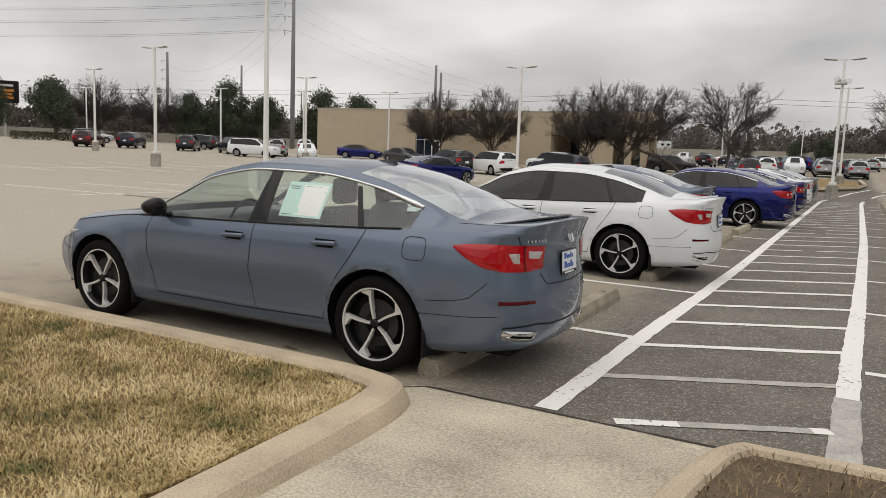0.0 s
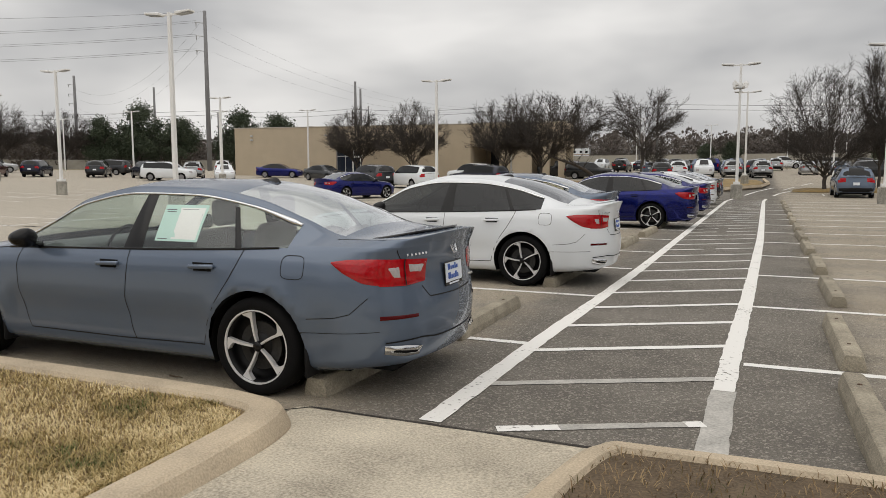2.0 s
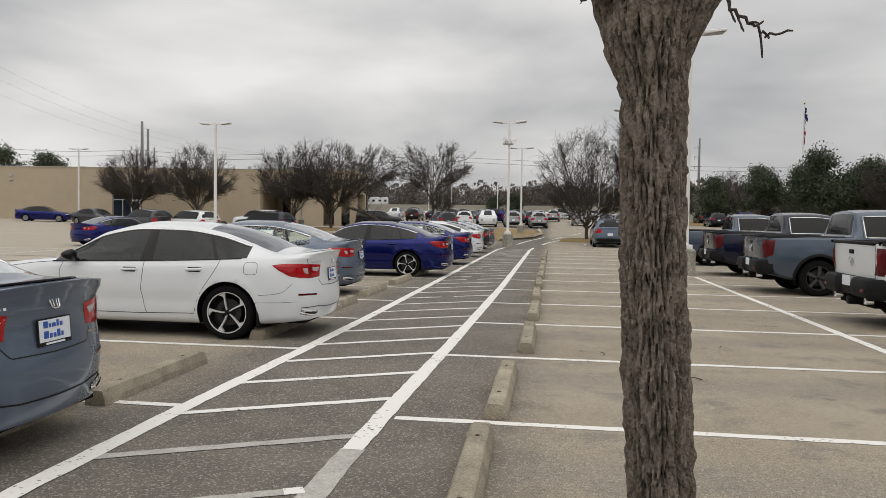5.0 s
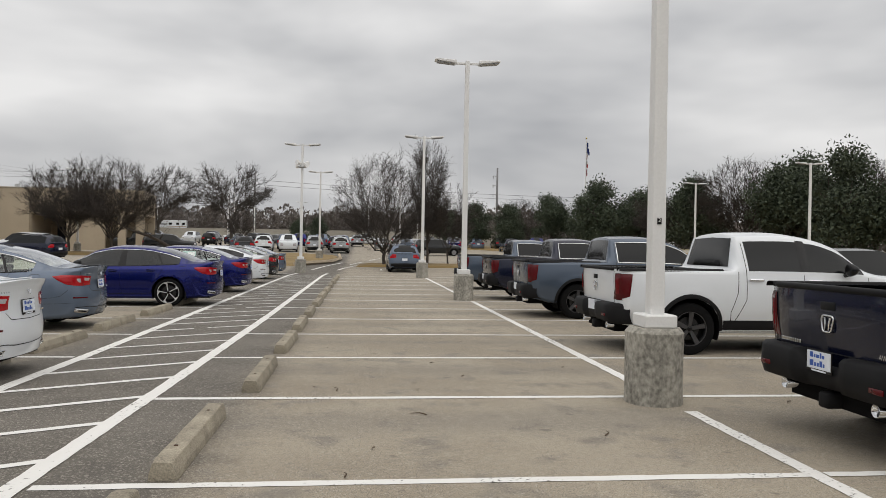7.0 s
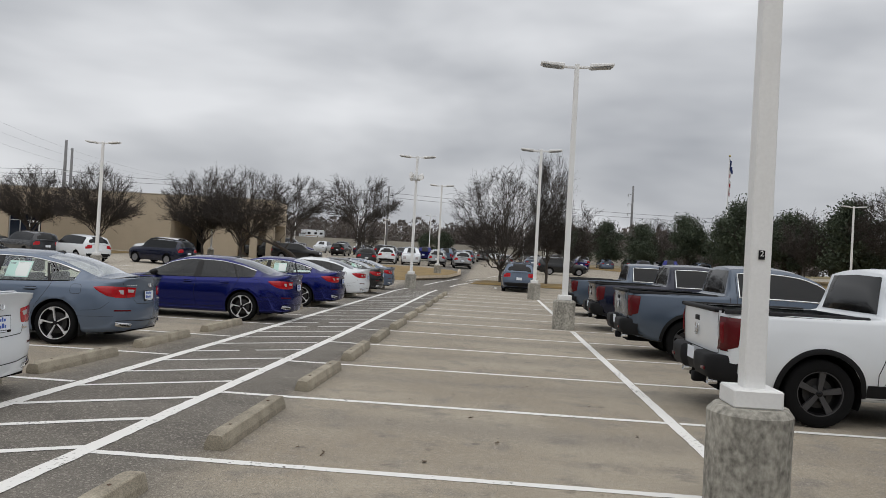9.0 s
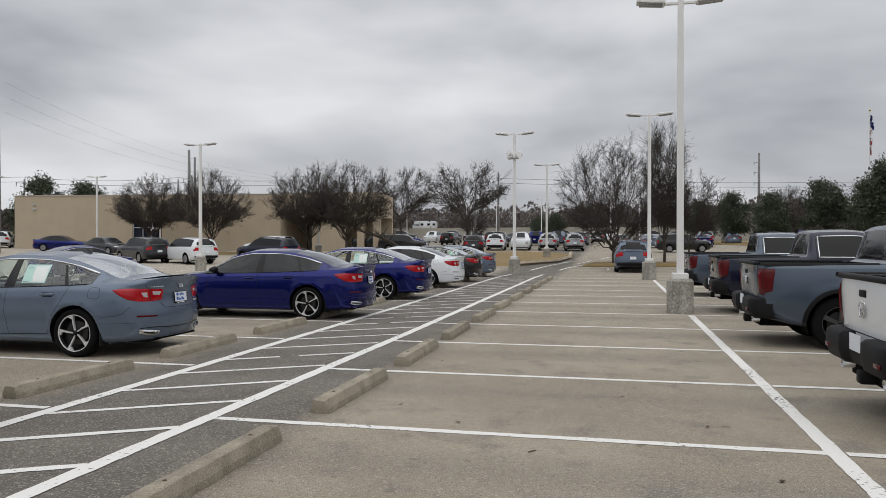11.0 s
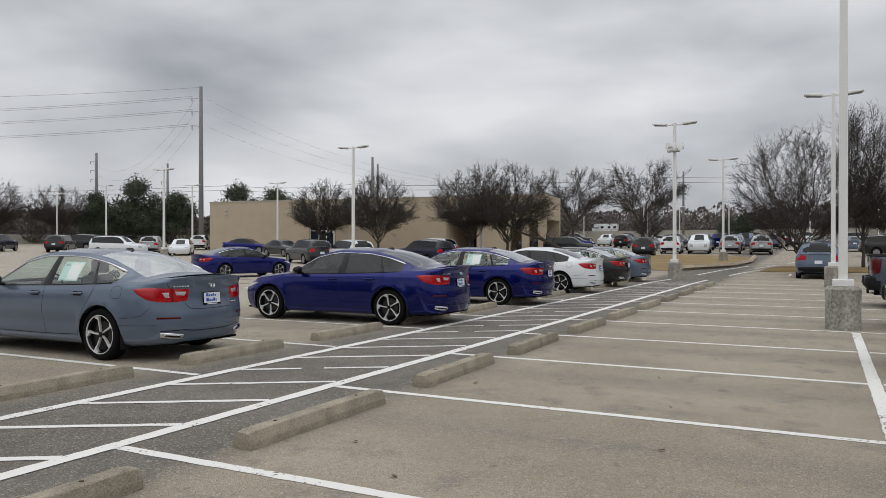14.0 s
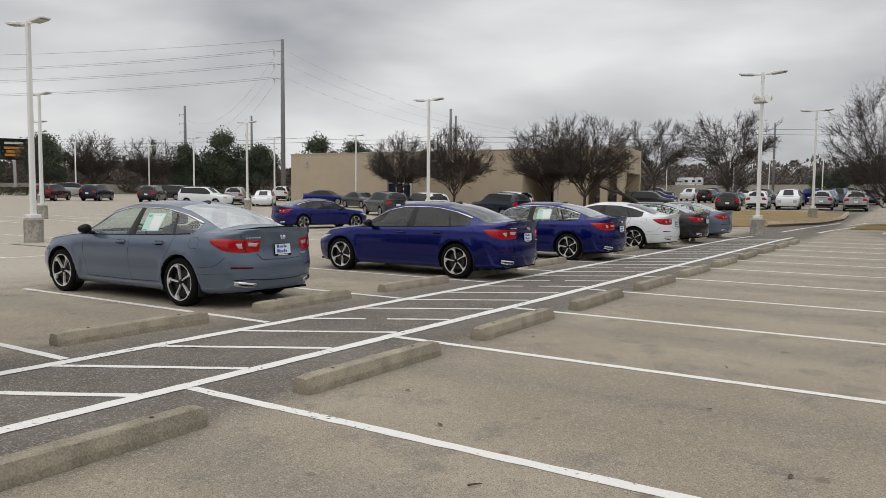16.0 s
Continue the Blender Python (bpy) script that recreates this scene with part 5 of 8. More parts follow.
def lamp_post(x, y_, top=6.95, pier=True, heads=2, turn=0.0, side=0.075, speakers=False, number="", far=False, arm=0.33):
    """A square white post on a concrete pier with shoebox lamps on short arms."""
    post = new("lamp_post")
    z0 = lift(x, y_)
    h0 = 0.76 if pier else 0.0
    top -= z0
    key = (round(top, 2), pier, side)
    if key not in POLE_CACHE:
        bm = bmesh.new()
        merge(bm, box(-side, side, -side, side, h0 + 0.0, top, 0.01, 1))
        for v in bm.verts:
            if v.co.z > top - 0.1:
                v.co.x *= 0.78
                v.co.y *= 0.78
        POLE_CACHE[key] = bpy.data.meshes.new("shaft")
        bm.to_mesh(POLE_CACHE[key])
        bm.free()
        POLE_CACHE[key].materials.append(WHITE_STEEL)
    part("shaft", POLE_CACHE[key], None, post)
    if pier:
        part("pier", PIER_MESH, None, post, "stained round concrete pier")
        if "cover" not in POLE_CACHE:
            me = bpy.data.meshes.new("base_cover")
            b_ = box(-0.17, 0.17, -0.17, 0.17, 0.0, 0.13, 0.012, 1)
            b_.to_mesh(me)
            b_.free()
            me.materials.append(WHITE_STEEL)
            POLE_CACHE["cover"] = me
        c = part("base_cover", POLE_CACHE["cover"], None, post)
        c.matrix_basis = pose(0, 0, 0.76)
    if "head" not in POLE_CACHE:
        me = bpy.data.meshes.new("lamp_head")
        b_ = box(0.0, 0.62, -0.17, 0.17, -0.05, 0.05, 0.018, 1)
        for v in b_.verts:
            if v.co.x > 0.4:
                v.co.z *= 0.6
        b_.to_mesh(me)
        b_.free()
        me.materials.append(WHITE_STEEL)
        POLE_CACHE["head"] = me
        me = bpy.data.meshes.new("lens")
        b_ = box(0.05, 0.56, -0.14, 0.14, -0.062, -0.046, 0.004, 1)
        b_.to_mesh(me)
        b_.free()
        me.materials.append(LENS)
        POLE_CACHE["lens"] = me
        me = bpy.data.meshes.new("arm")
        b_ = box(0.0, 0.36, -0.035, 0.035, -0.03, 0.03, 0.008, 1)
        b_.to_mesh(me)
        b_.free()
        me.materials.append(WHITE_STEEL)
        POLE_CACHE["arm"] = me
    for k in range(heads):
        ang = k * 360 / max(2, heads)
        a = part("arm", POLE_CACHE["arm"], None, post)
        a.matrix_basis = pose(0, 0, top - 0.08, 0, 0, ang)
        hd = part("lamp_head", POLE_CACHE["head"], None, post, "white shoebox lamp head")
        hd.matrix_basis = pose(0, 0, 0, 0, 0, ang) @ pose(arm, 0, top - 0.06, 0, -5, 0)
        part("lens", POLE_CACHE["lens"], None, hd, "grey lamp lens")
    if speakers:
        for k in range(4):
            b_ = bmesh.new()
            bmesh.ops.create_cone(b_, cap_ends=True, segments=14, radius1=0.07, radius2=0.15, depth=0.26)
            hn = part("horn_speaker", b_, WHITE_STEEL, post, "white horn loudspeaker")
            hn.matrix_basis = pose(0, 0, 0, 0, 0, 45 + 90 * k) @ pose(0.26, 0, top - 1.05 - 0.12 * (k % 2), 0, 78, 0)
        part("bracket", box(-0.2, 0.2, -0.2, 0.2, top - 1.28, top - 1.22, 0.01), GREY_STEEL, post)
    if number:
        pl = part("number_tag", box(-0.022, 0.022, -side - 0.008, -side, 1.795, 1.86, 0.002), BLACK_PLASTIC, post, "small black tag with a white numeral")
        o = part("numeral", letters(number, 0.055, WHITE_STEEL), None, pl)
        o.matrix_basis = Matrix.Translation((0, -side - 0.009, 1.835)) @ Euler((radians(90), 0, 0)).to_matrix().to_4x4()
    post.matrix_basis = pose(x, y_, z0, 0, 0, turn)
    return tagged(post, "white steel lamp post with two lamps" + (" on a concrete pier" if pier else ""), "lamp post", group="car park lamp posts")


lamp_post(4.95, -0.25, number="2")
lamp_post(4.95, 13.95)
lamp_post(4.95, 28.95)
lamp_post(-1.26, 33.1, speakers=True)
lamp_post(-18.4, 33.15)

# ---------------------------------------------------------------- pickups and the cars further off
TRUCK = Shape(
    [(0.0, .34, .80, .88, .62, .86, .90, .82, 1.0, .66, 1.05, 1.07),
     (0.4, .30, .88, .95, .64, .95, .95, .90, 1.08, .76, 1.115, 1.135),
     (1.2, .30, .91, .985, .68, .98, 1.0, .94, 1.14, .82, 1.175, 1.20),
     (1.42, .30, .91, .985, .68, .98, 1.0, .945, 1.175, .85, 1.22, 1.25),
     (1.9, .30, .91, .985, .68, .98, 1.0, .945, 1.20, .74, 1.57, 1.63),
     (2.25, .30, .91, .985, .68, .98, 1.0, .945, 1.21, .69, 1.69, 1.755),
     (2.7, .30, .91, .985, .68, .98, 1.0, .945, 1.215, .68, 1.73, 1.80),
     (3.2, .30, .91, .985, .68, .98, 1.0, .945, 1.215, .68, 1.72, 1.79),
     (3.40, .30, .91, .985, .68, .98, 1.0, .945, 1.215, .685, 1.70, 1.765),
     (3.50, .30, .91, .985, .68, .98, 1.0, .945, 1.215, .80, 1.25, 1.245),
     (3.56, .30, .91, .985, .68, .98, 1.0, .945, 1.21, .90, 1.22, 1.215),
     (4.6, .32, .91, .985, .68, .98, 1.0, .945, 1.205, .90, 1.215, 1.21),
     (5.20, .40, .89, .97, .68, .96, 1.0, .935, 1.20, .89, 1.215, 1.21),
     (5.34, .42, .86, .93, .68, .92, 1.0, .90, 1.20, .87, 1.215, 1.21)],
    ([(0.3, 0.20), (0.52, 0.14), (0.62, 0.10), (0.7, 0.09), (0.9, 0.075), (1.1, 0.065), (1.2, 0.07)], 0.06, 5.0),
    ([(0.3, 0.10), (0.6, 0.0), (0.9, 0.02), (1.1, 0.10)], 0.25, 2.6),
    (1.0, 4.18), 0.375, 0.445, (1.45, 3.56), (2.2, 3.38), (1.52, 3.30), 0.62, (3.60, 5.26))

SUV = Shape(
    [(0.0, .30, .78, .84, .55, .82, .80, .78, .90, .62, .95, .97),
     (0.4, .24, .86, .91, .56, .90, .86, .86, .98, .72, 1.02, 1.04),
     (1.1, .24, .87, .935, .6, .925, .90, .88, 1.04, .78, 1.08, 1.10),
     (1.4, .24, .87, .935, .6, .925, .92, .885, 1.06, .78, 1.14, 1.18),
     (2.0, .24, .87, .935, .6, .925, .93, .885, 1.075, .67, 1.54, 1.60),
     (2.6, .24, .87, .935, .6, .925, .94, .885, 1.09, .65, 1.62, 1.68),
     (3.8, .24, .87, .935, .6, .925, .95, .88, 1.11, .65, 1.58, 1.65),
     (4.3, .26, .86, .93, .6, .915, .96, .87, 1.12, .66, 1.55, 1.62),
     (4.55, .28, .85, .92, .62, .90, .97, .86, 1.12, .69, 1.45, 1.52),
     (4.8, .34, .80, .88, .62, .86, .97, .82, 1.10, .74, 1.16, 1.18)],
    ([(0.3, 0.10), (0.5, 0.0), (0.7, 0.0), (0.95, 0.04), (1.2, 0.06)], 0.16, 3.2),
    ([(0.3, 0.10), (0.55, 0.0), (0.8, 0.03), (0.95, 0.12)], 0.30, 2.6),
    (0.95, 3.72), 0.35, 0.41, (1.42, 4.72), (1.98, 4.36), (1.5, 4.45))


TRUCK_SKIN = car_skin(TRUCK, 0.07, (2, 6, 4, 3, 7, 3, 5), 0.87)
TRUCK_MESH = {}


def build_truck(paint_name, plate, label):
    groups, tree, ln = TRUCK_SKIN
    P = PAINTS[paint_name]
    car = new("pickup_truck")

    def shared(key, maker, material, smooth=True):
        if key not in TRUCK_MESH:
            me = mesh_of(key, *maker(), material, smooth)
            TRUCK_MESH[key] = me
        return TRUCK_MESH[key]

    part("body", shared("tb_" + paint_name, lambda: groups["body"], P), None, car)
    for side in (1, -1):
        part("side_window", shared("tside" + str(side), lambda: one_side(groups["side"], side), GLASS_DARK), None, car, "dark tinted cab window")
    part("windscreen", shared("tfront", lambda: groups["front"], GLASS_TINT), None, car)
    part("cab_back", shared("trear_" + paint_name, lambda: groups["rear"], P), None, car, "painted cab back round the window")
    part("bed_liner", shared("tbed", lambda: ([(x, y_, z - 0.10) for x, y_, z in groups["bed"][0]], groups["bed"][1]), BLACK_PLASTIC), None, car, "black plastic bed liner")
    for n_, liner in enumerate(wells(TRUCK, 0.5, 0.95)):
        part("wheel_arch_liner", shared("tliner" + str(n_), lambda: liner, SHADOW), None, car)
    part("underbody", shared("tpan", lambda: box_lists([(-1.0, 3.9, -0.62, 0.62, 0.30, 0.52), (-0.1, 0.1, -0.7, 0.7, 0.28, 0.42), (0.55, 2.6, -0.9, 0.9, 0.34, 0.60)]), SHADOW, False), None, car)
    # sliding back window with its frame
    bw = part("rear_window", shared("tbackwin", lambda: patch(tree, [(0.60, 1.69), (0, 1.71), (-0.60, 1.69)], [(0.70, 1.27), (0, 1.27), (-0.70, 1.27)], "yz", -1, 0.012, 10, 5), GLASS_DARK), None, car, "dark sliding rear window")
    for c in (-0.24, 0.24):
        part("window_slider", shared("tslide" + str(c), lambda: patch(tree, [(c - 0.012, 1.66), (c + 0.012, 1.66)], [(c - 0.012, 1.28), (c + 0.012, 1.28)], "yz", -1, 0.018, 1, 5), BLACK_PLASTIC), None, bw)
    part("rail_cap", shared("tcapl", lambda: rail_caps(tree, 1), BLACK_PLASTIC), None, car, "black bed rail cap")
    part("rail_cap", shared("tcapr", lambda: rail_caps(tree, -1), BLACK_PLASTIC), None, car, "black bed rail cap")
    part("tailgate_cap", shared("tgcap", lambda: bm_lists(box(-1.105, -1.00, -0.74, 0.74, 1.19, 1.24, 0.02, 2)), BLACK_PLASTIC), None, car)
    part("roof_antenna", shared("tfin", lambda: [( [(x + 0.50, y_, z + 0.345) for x, y_, z in fin_lists()[0]], fin_lists()[1])][0], P), None, car)
    gate = join_lists([ribbon(tree, [(0.74, 1.18), (0.735, 0.74), (0.70, 0.725), (-0.70, 0.725), (-0.735, 0.74), (-0.74, 1.18)], "yz", -1, 0.010, 0.002, 80)])
    part("tailgate_seam", shared("tgate", lambda: gate, GAP, False), None, car)
    h = project(tree, (0, 1.02), "yz", -1, 0.0)
    part("tailgate_handle", shared("tgh", lambda: bm_lists(box(h.x - 0.012, h.x + 0.02, -0.09, 0.09, 1.05, 1.115, 0.012, 2)), BLACK_PLASTIC), None, car)
    oval_emblem(car, h.x - 0.002, 0.945, 3, 0.0, 1.6)
    # bumper with step and exhausts
    part("rear_bumper", shared("tbump", lambda: truck_bumper(), BLACK_PLASTIC), None, car, "black step bumper")
    part("tow_hitch", shared("thitch", lambda: bm_lists(box(-1.13, -0.8, -0.06, 0.06, 0.30, 0.42, 0.015)), BLACK_PLASTIC), None, car)
    for side in (1, -1):
        sd = "l" if side > 0 else "r"
        pipe = lathe([(0.040, -0.14), (0.048, 0.14), (0.044, 0.142), (0.036, 0.02)], 16)
        part("exhaust_tip", shared("tpipe" + sd, lambda: ([(-0.99 - v[1] * 0.8, side * 0.56 + v[0], 0.395 + v[2]) for v in pipe[0]], pipe[1]), CHROME), None, car, "chrome tailpipe")
        lamp = join_lists([patch(tree, [(-0.86, 1.145), (-1.05, 1.15)], [(-0.90, 0.83), (-1.05, 0.775)], "xz", side, 0.013, 14, 10, 0.003),
                           patch(tree, [(side * 0.905, 1.15), (side * 0.775, 1.15)], [(side * 0.905, 0.775), (side * 0.775, 0.775)], "yz", -1, 0.013, 14, 10, 0.003)])
        part("tail_lamp_rim", shared("tlrim" + sd, lambda: ribbon(tree, [(side * 0.915, 0.775), (side * 0.775, 0.775), (side * 0.775, 1.15), (side * 0.915, 1.15)], "yz", -1, 0.008, 0.004, 30), GAP, False), None, car)
        tl = part("tail_lamp", shared("tlamp" + sd, lambda: lamp, RED_REFL), None, car, "dark red tail lamp")
        part("brake_lens", shared("tbrake" + sd, lambda: patch(tree, [(side * 0.865, 1.11), (side * 0.80, 1.11)], [(side * 0.865, 0.84), (side * 0.80, 0.84)], "yz", -1, 0.024, 8, 8), RED_DEEP), None, tl)
        part("reflector", shared("trefl" + sd, lambda: bm_lists(box(-1.205, -1.19, *sorted((side * 0.62, side * 0.76)), 0.535, 0.575, 0.004)), RED_REFL), None, car, "red bumper reflector")
        gaps = join_lists([
            ribbon(tree, [(0.72, 1.20), (0.70, 0.9), (0.60, 0.62), (0.62, 0.42)], "xz", side, 0.010),
            ribbon(tree, [(0.84, 1.62), (0.84, 1.20), (0.83, 0.80), (0.68, 0.5), (0.68, 0.42)], "xz", side, 0.010, n=30),
            ribbon(tree, [(1.72, 1.17), (1.72, 0.8), (1.68, 0.45)], "xz", side, 0.009),
            ribbon(tree, [(2.72, 1.14), (2.74, 0.8), (2.66, 0.45)], "xz", side, 0.009)])
        part("panel_gap", shared("tgap" + sd, lambda: gaps, GAP, False), None, car)
        part("window_trim", shared("ttrim" + sd, lambda: truck_trim(ln, side), CHROME if paint_name in ("steel", "navy") else GLOSS_BLACK), None, car) if paint_name in ("steel", "navy") else None
        part("pillar", shared("tpil" + sd, lambda: patch(tree, [(1.83, 1.66), (1.70, 1.67)], [(1.82, 1.23), (1.68, 1.23)], "xz", side, 0.006, 3, 6), GLOSS_BLACK), None, car)
        for hx in (0.98, 1.88):
            b = project(tree, (hx, 1.085), "xz", side, 0.0)
            hd = part("door_handle", shared("thandle", lambda: bm_lists(box(-0.11, 0.11, -0.018, 0.018, -0.017, 0.017, 0.012, 2)), CHROME), None, car, "chrome door handle")
            hd.matrix_basis = pose(b.x, b.y + side * 0.016, b.z)
        part("sill_cladding", shared("tsill" + sd, lambda: patch(tree, [(2.70, 0.50), (0.50, 0.50)], [(2.70, 0.36), (0.50, 0.36)], "xz", side, 0.012, 24, 3), BLACK_PLASTIC), None, car)
        for n_, a in enumerate(TRUCK.axles):
            part("arch_cladding", shared("tarch" + sd + str(n_), lambda: arch_ring(tree, TRUCK, a, side), BLACK_PLASTIC), None, car, "black wheel arch cladding")
        m = mirror_lists(side)
        part("door_mirror", shared("tmir" + sd + paint_name, lambda: ([(v[0] + 0.34, v[1] * 1.08, v[2] * 1.28 - 0.04) for v in m[0]], m[1]), GLOSS_BLACK), None, car, "black door mirror")
    if plate:
        plate_parts(car, -1.158, 0.655, 0, 0.0)
    else:
        pb = part("number_plate", box(-0.006, 0, -0.15, 0.15, -0.075, 0.075, 0.004), PLATE_WHITE, car, "blank white plate")
        pb.matrix_basis = pose(-1.155, 0, 0.655, 0, 0, 0)
    if paint_name == "navy":
        for txt, yy, zz, sz in (("AWD", -0.60, 0.765, 0.05),):
            if txt not in LETTER_MESH:
                LETTER_MESH[txt] = letters(txt, sz, CHROME)
            e = project(tree, (yy, zz), "yz", -1, 0.004)
            o = part("lettering", LETTER_MESH[txt], None, car, "chrome lettering")
            o.matrix_basis = Matrix.Translation(e) @ Euler((radians(90), 0, radians(-90))).to_matrix().to_4x4()
        for i in range(9):
            e = project(tree, (0.66 - 0.034 * i, 0.765), "yz", -1, 0.004)
            o = part("model_badge", box(-0.002, 0.002, -0.012, 0.012, -0.014, 0.014, 0.003), CHROME, car)
            o.matrix_basis = Matrix.Translation(e)
    add_wheels(car, TRUCK, "truck", 0.245, 0.25, 0.84, 36)
    return tagged(car, label, "pickup truck", group="parked pickup trucks")


def rail_caps(tree, side):
    pts = [(x, side * 0.905, 1.222) for x in np.linspace(0.50, -1.06, 14)]
    vs, fs = [], []
    for x, y_, z in pts:
        for dy, dz in ((-0.075, -0.03), (-0.07, 0.012), (0.0, 0.016), (0.035, 0.004), (0.043, -0.03)):
            vs.append((x, y_ + side * dy, z + dz))
    for i in range(len(pts) - 1):
        for k in range(4):
            fs.append((5 * i + k, 5 * i + 5 + k, 5 * i + 6 + k, 5 * i + 1 + k))
    return vs, fs


def truck_bumper():
    """A wrap-round bumper with a stepped middle and notched plate recess."""
    vs, fs = [], []
    prof = [(0.08, 0.725), (-0.02, 0.72), (-0.055, 0.69), (-0.06, 0.55), (-0.03, 0.46), (0.06, 0.43)]
    n = 28
    for i in range(n + 1):
        y_ = -1.0 + 2.0 * i / n
        ay = abs(y_)
        back = -1.14 + 0.22 * max(0, (ay - 0.72) / 0.28) ** 2
        if ay > 0.93:
            back += (ay - 0.93) * 1.2
        low = 0.0
        if ay < 0.24:
            back += 0.05
            low = 0.10
        for dx, z in prof:
            vs.append((back + dx, y_ * (0.955 if ay > 0.9 else 1), z - (low if z > 0.65 else 0)))
    m = len(prof)
    for i in range(n):
        for k in range(m - 1):
            fs.append((i * m + k, (i + 1) * m + k, (i + 1) * m + k + 1, i * m + k + 1))
    return vs, fs


def arch_ring(tree, shape, a, side):
    vs, fs = [], []
    cx = shape.axles[1] - a
    n = 26
    for i in range(n + 1):
        ang = math.pi * (-0.02 + 1.04 * i / n)
        for r, off in ((shape.arch_r - 0.005, 0.012), (shape.arch_r + 0.02, 0.018), (shape.arch_r + 0.055, 0.003)):
            p = (cx + r * math.cos(ang), shape.wheel_r + r * math.sin(ang))
            q = project(tree, (cx + (shape.arch_r + 0.03) * math.cos(ang), shape.wheel_r + (shape.arch_r + 0.03) * math.sin(ang)), "xz", side, off)
            vs.append((p[0], q.y, p[1]))
    for i in range(n):
        for k in range(2):
            fs.append((3 * i + k, 3 * i + 3 + k, 3 * i + 4 + k, 3 * i + 1 + k))
    return vs, fs


def truck_trim(ln, side):
    lo, hi = [], []
    for s, row in zip(ln["st"], ln["grid"]):
        if TRUCK.side_s[0] <= s <= TRUCK.side_s[1] + 0.001:
            x, y_, z = row[ln["win"]]
            hi.append((x, side * (y_ + 0.004), z))
            x, y_, z = row[ln["belt"]]
            lo.append((x, side * (y_ + 0.003), z))
    loop = hi + lo[::-1]
    return tube(loop, [0.014] * len(loop), 6)


for paint_name, x, y_, pl, lab in (
        ("navy", 6.80, -1.98, True, "dark navy pickup truck with chrome lettering on its tailgate"),
        ("white", 6.82, 3.98, False, "white crew-cab pickup truck with black bumper and tinted windows"),
        ("steel", 6.72, 9.40, False, "slate blue pickup truck with a black rear bumper"),
        ("navy", 6.85, 14.75, False, "navy pickup truck with bright window surround"),
        ("steel", 6.75, 20.1, False, "slate blue pickup truck at the end of the row")):
    park(build_truck(paint_name, pl, lab), x, y_, 0, size=1.03)

# ---------------------------------------------------------------- distant cars
FAR = {"saloon": (SEDAN, car_skin(SEDAN, 0.22, (1, 2, 2, 1, 2, 1, 3), 1.0), 0.24, 0.795),
       "suv": (SUV, car_skin(SUV, 0.22, (1, 2, 2, 1, 2, 1, 3), 1.0), 0.24, 0.80),
       "pickup": (TRUCK, car_skin(TRUCK, 0.22, (1, 2, 2, 1, 2, 1, 3), 1.0), 0.245, 0.84)}
FAR_MESH = {}


def far_wheel(r, rim):
    key = ("w", r)
    if key not in FAR_MESH:
        FAR_MESH[key] = (mesh_of("wheel", *lathe([(0.0, 0.10), (rim, 0.10), (rim + 0.01, 0.115), (r - 0.02, 0.115), (r, 0.08), (r, -0.09), (0, -0.1)], 16), RUBBER),
                         mesh_of("rim", *lathe([(0.0, 0.118), (0.05, 0.125), (rim - 0.03, 0.112), (rim, 0.12), (rim, 0.10)], 10), mat("far_alloy", (0.28, 0.28, 0.29), 0.35, 0.6, var=0.3, fine=14)))
    return FAR_MESH[key]


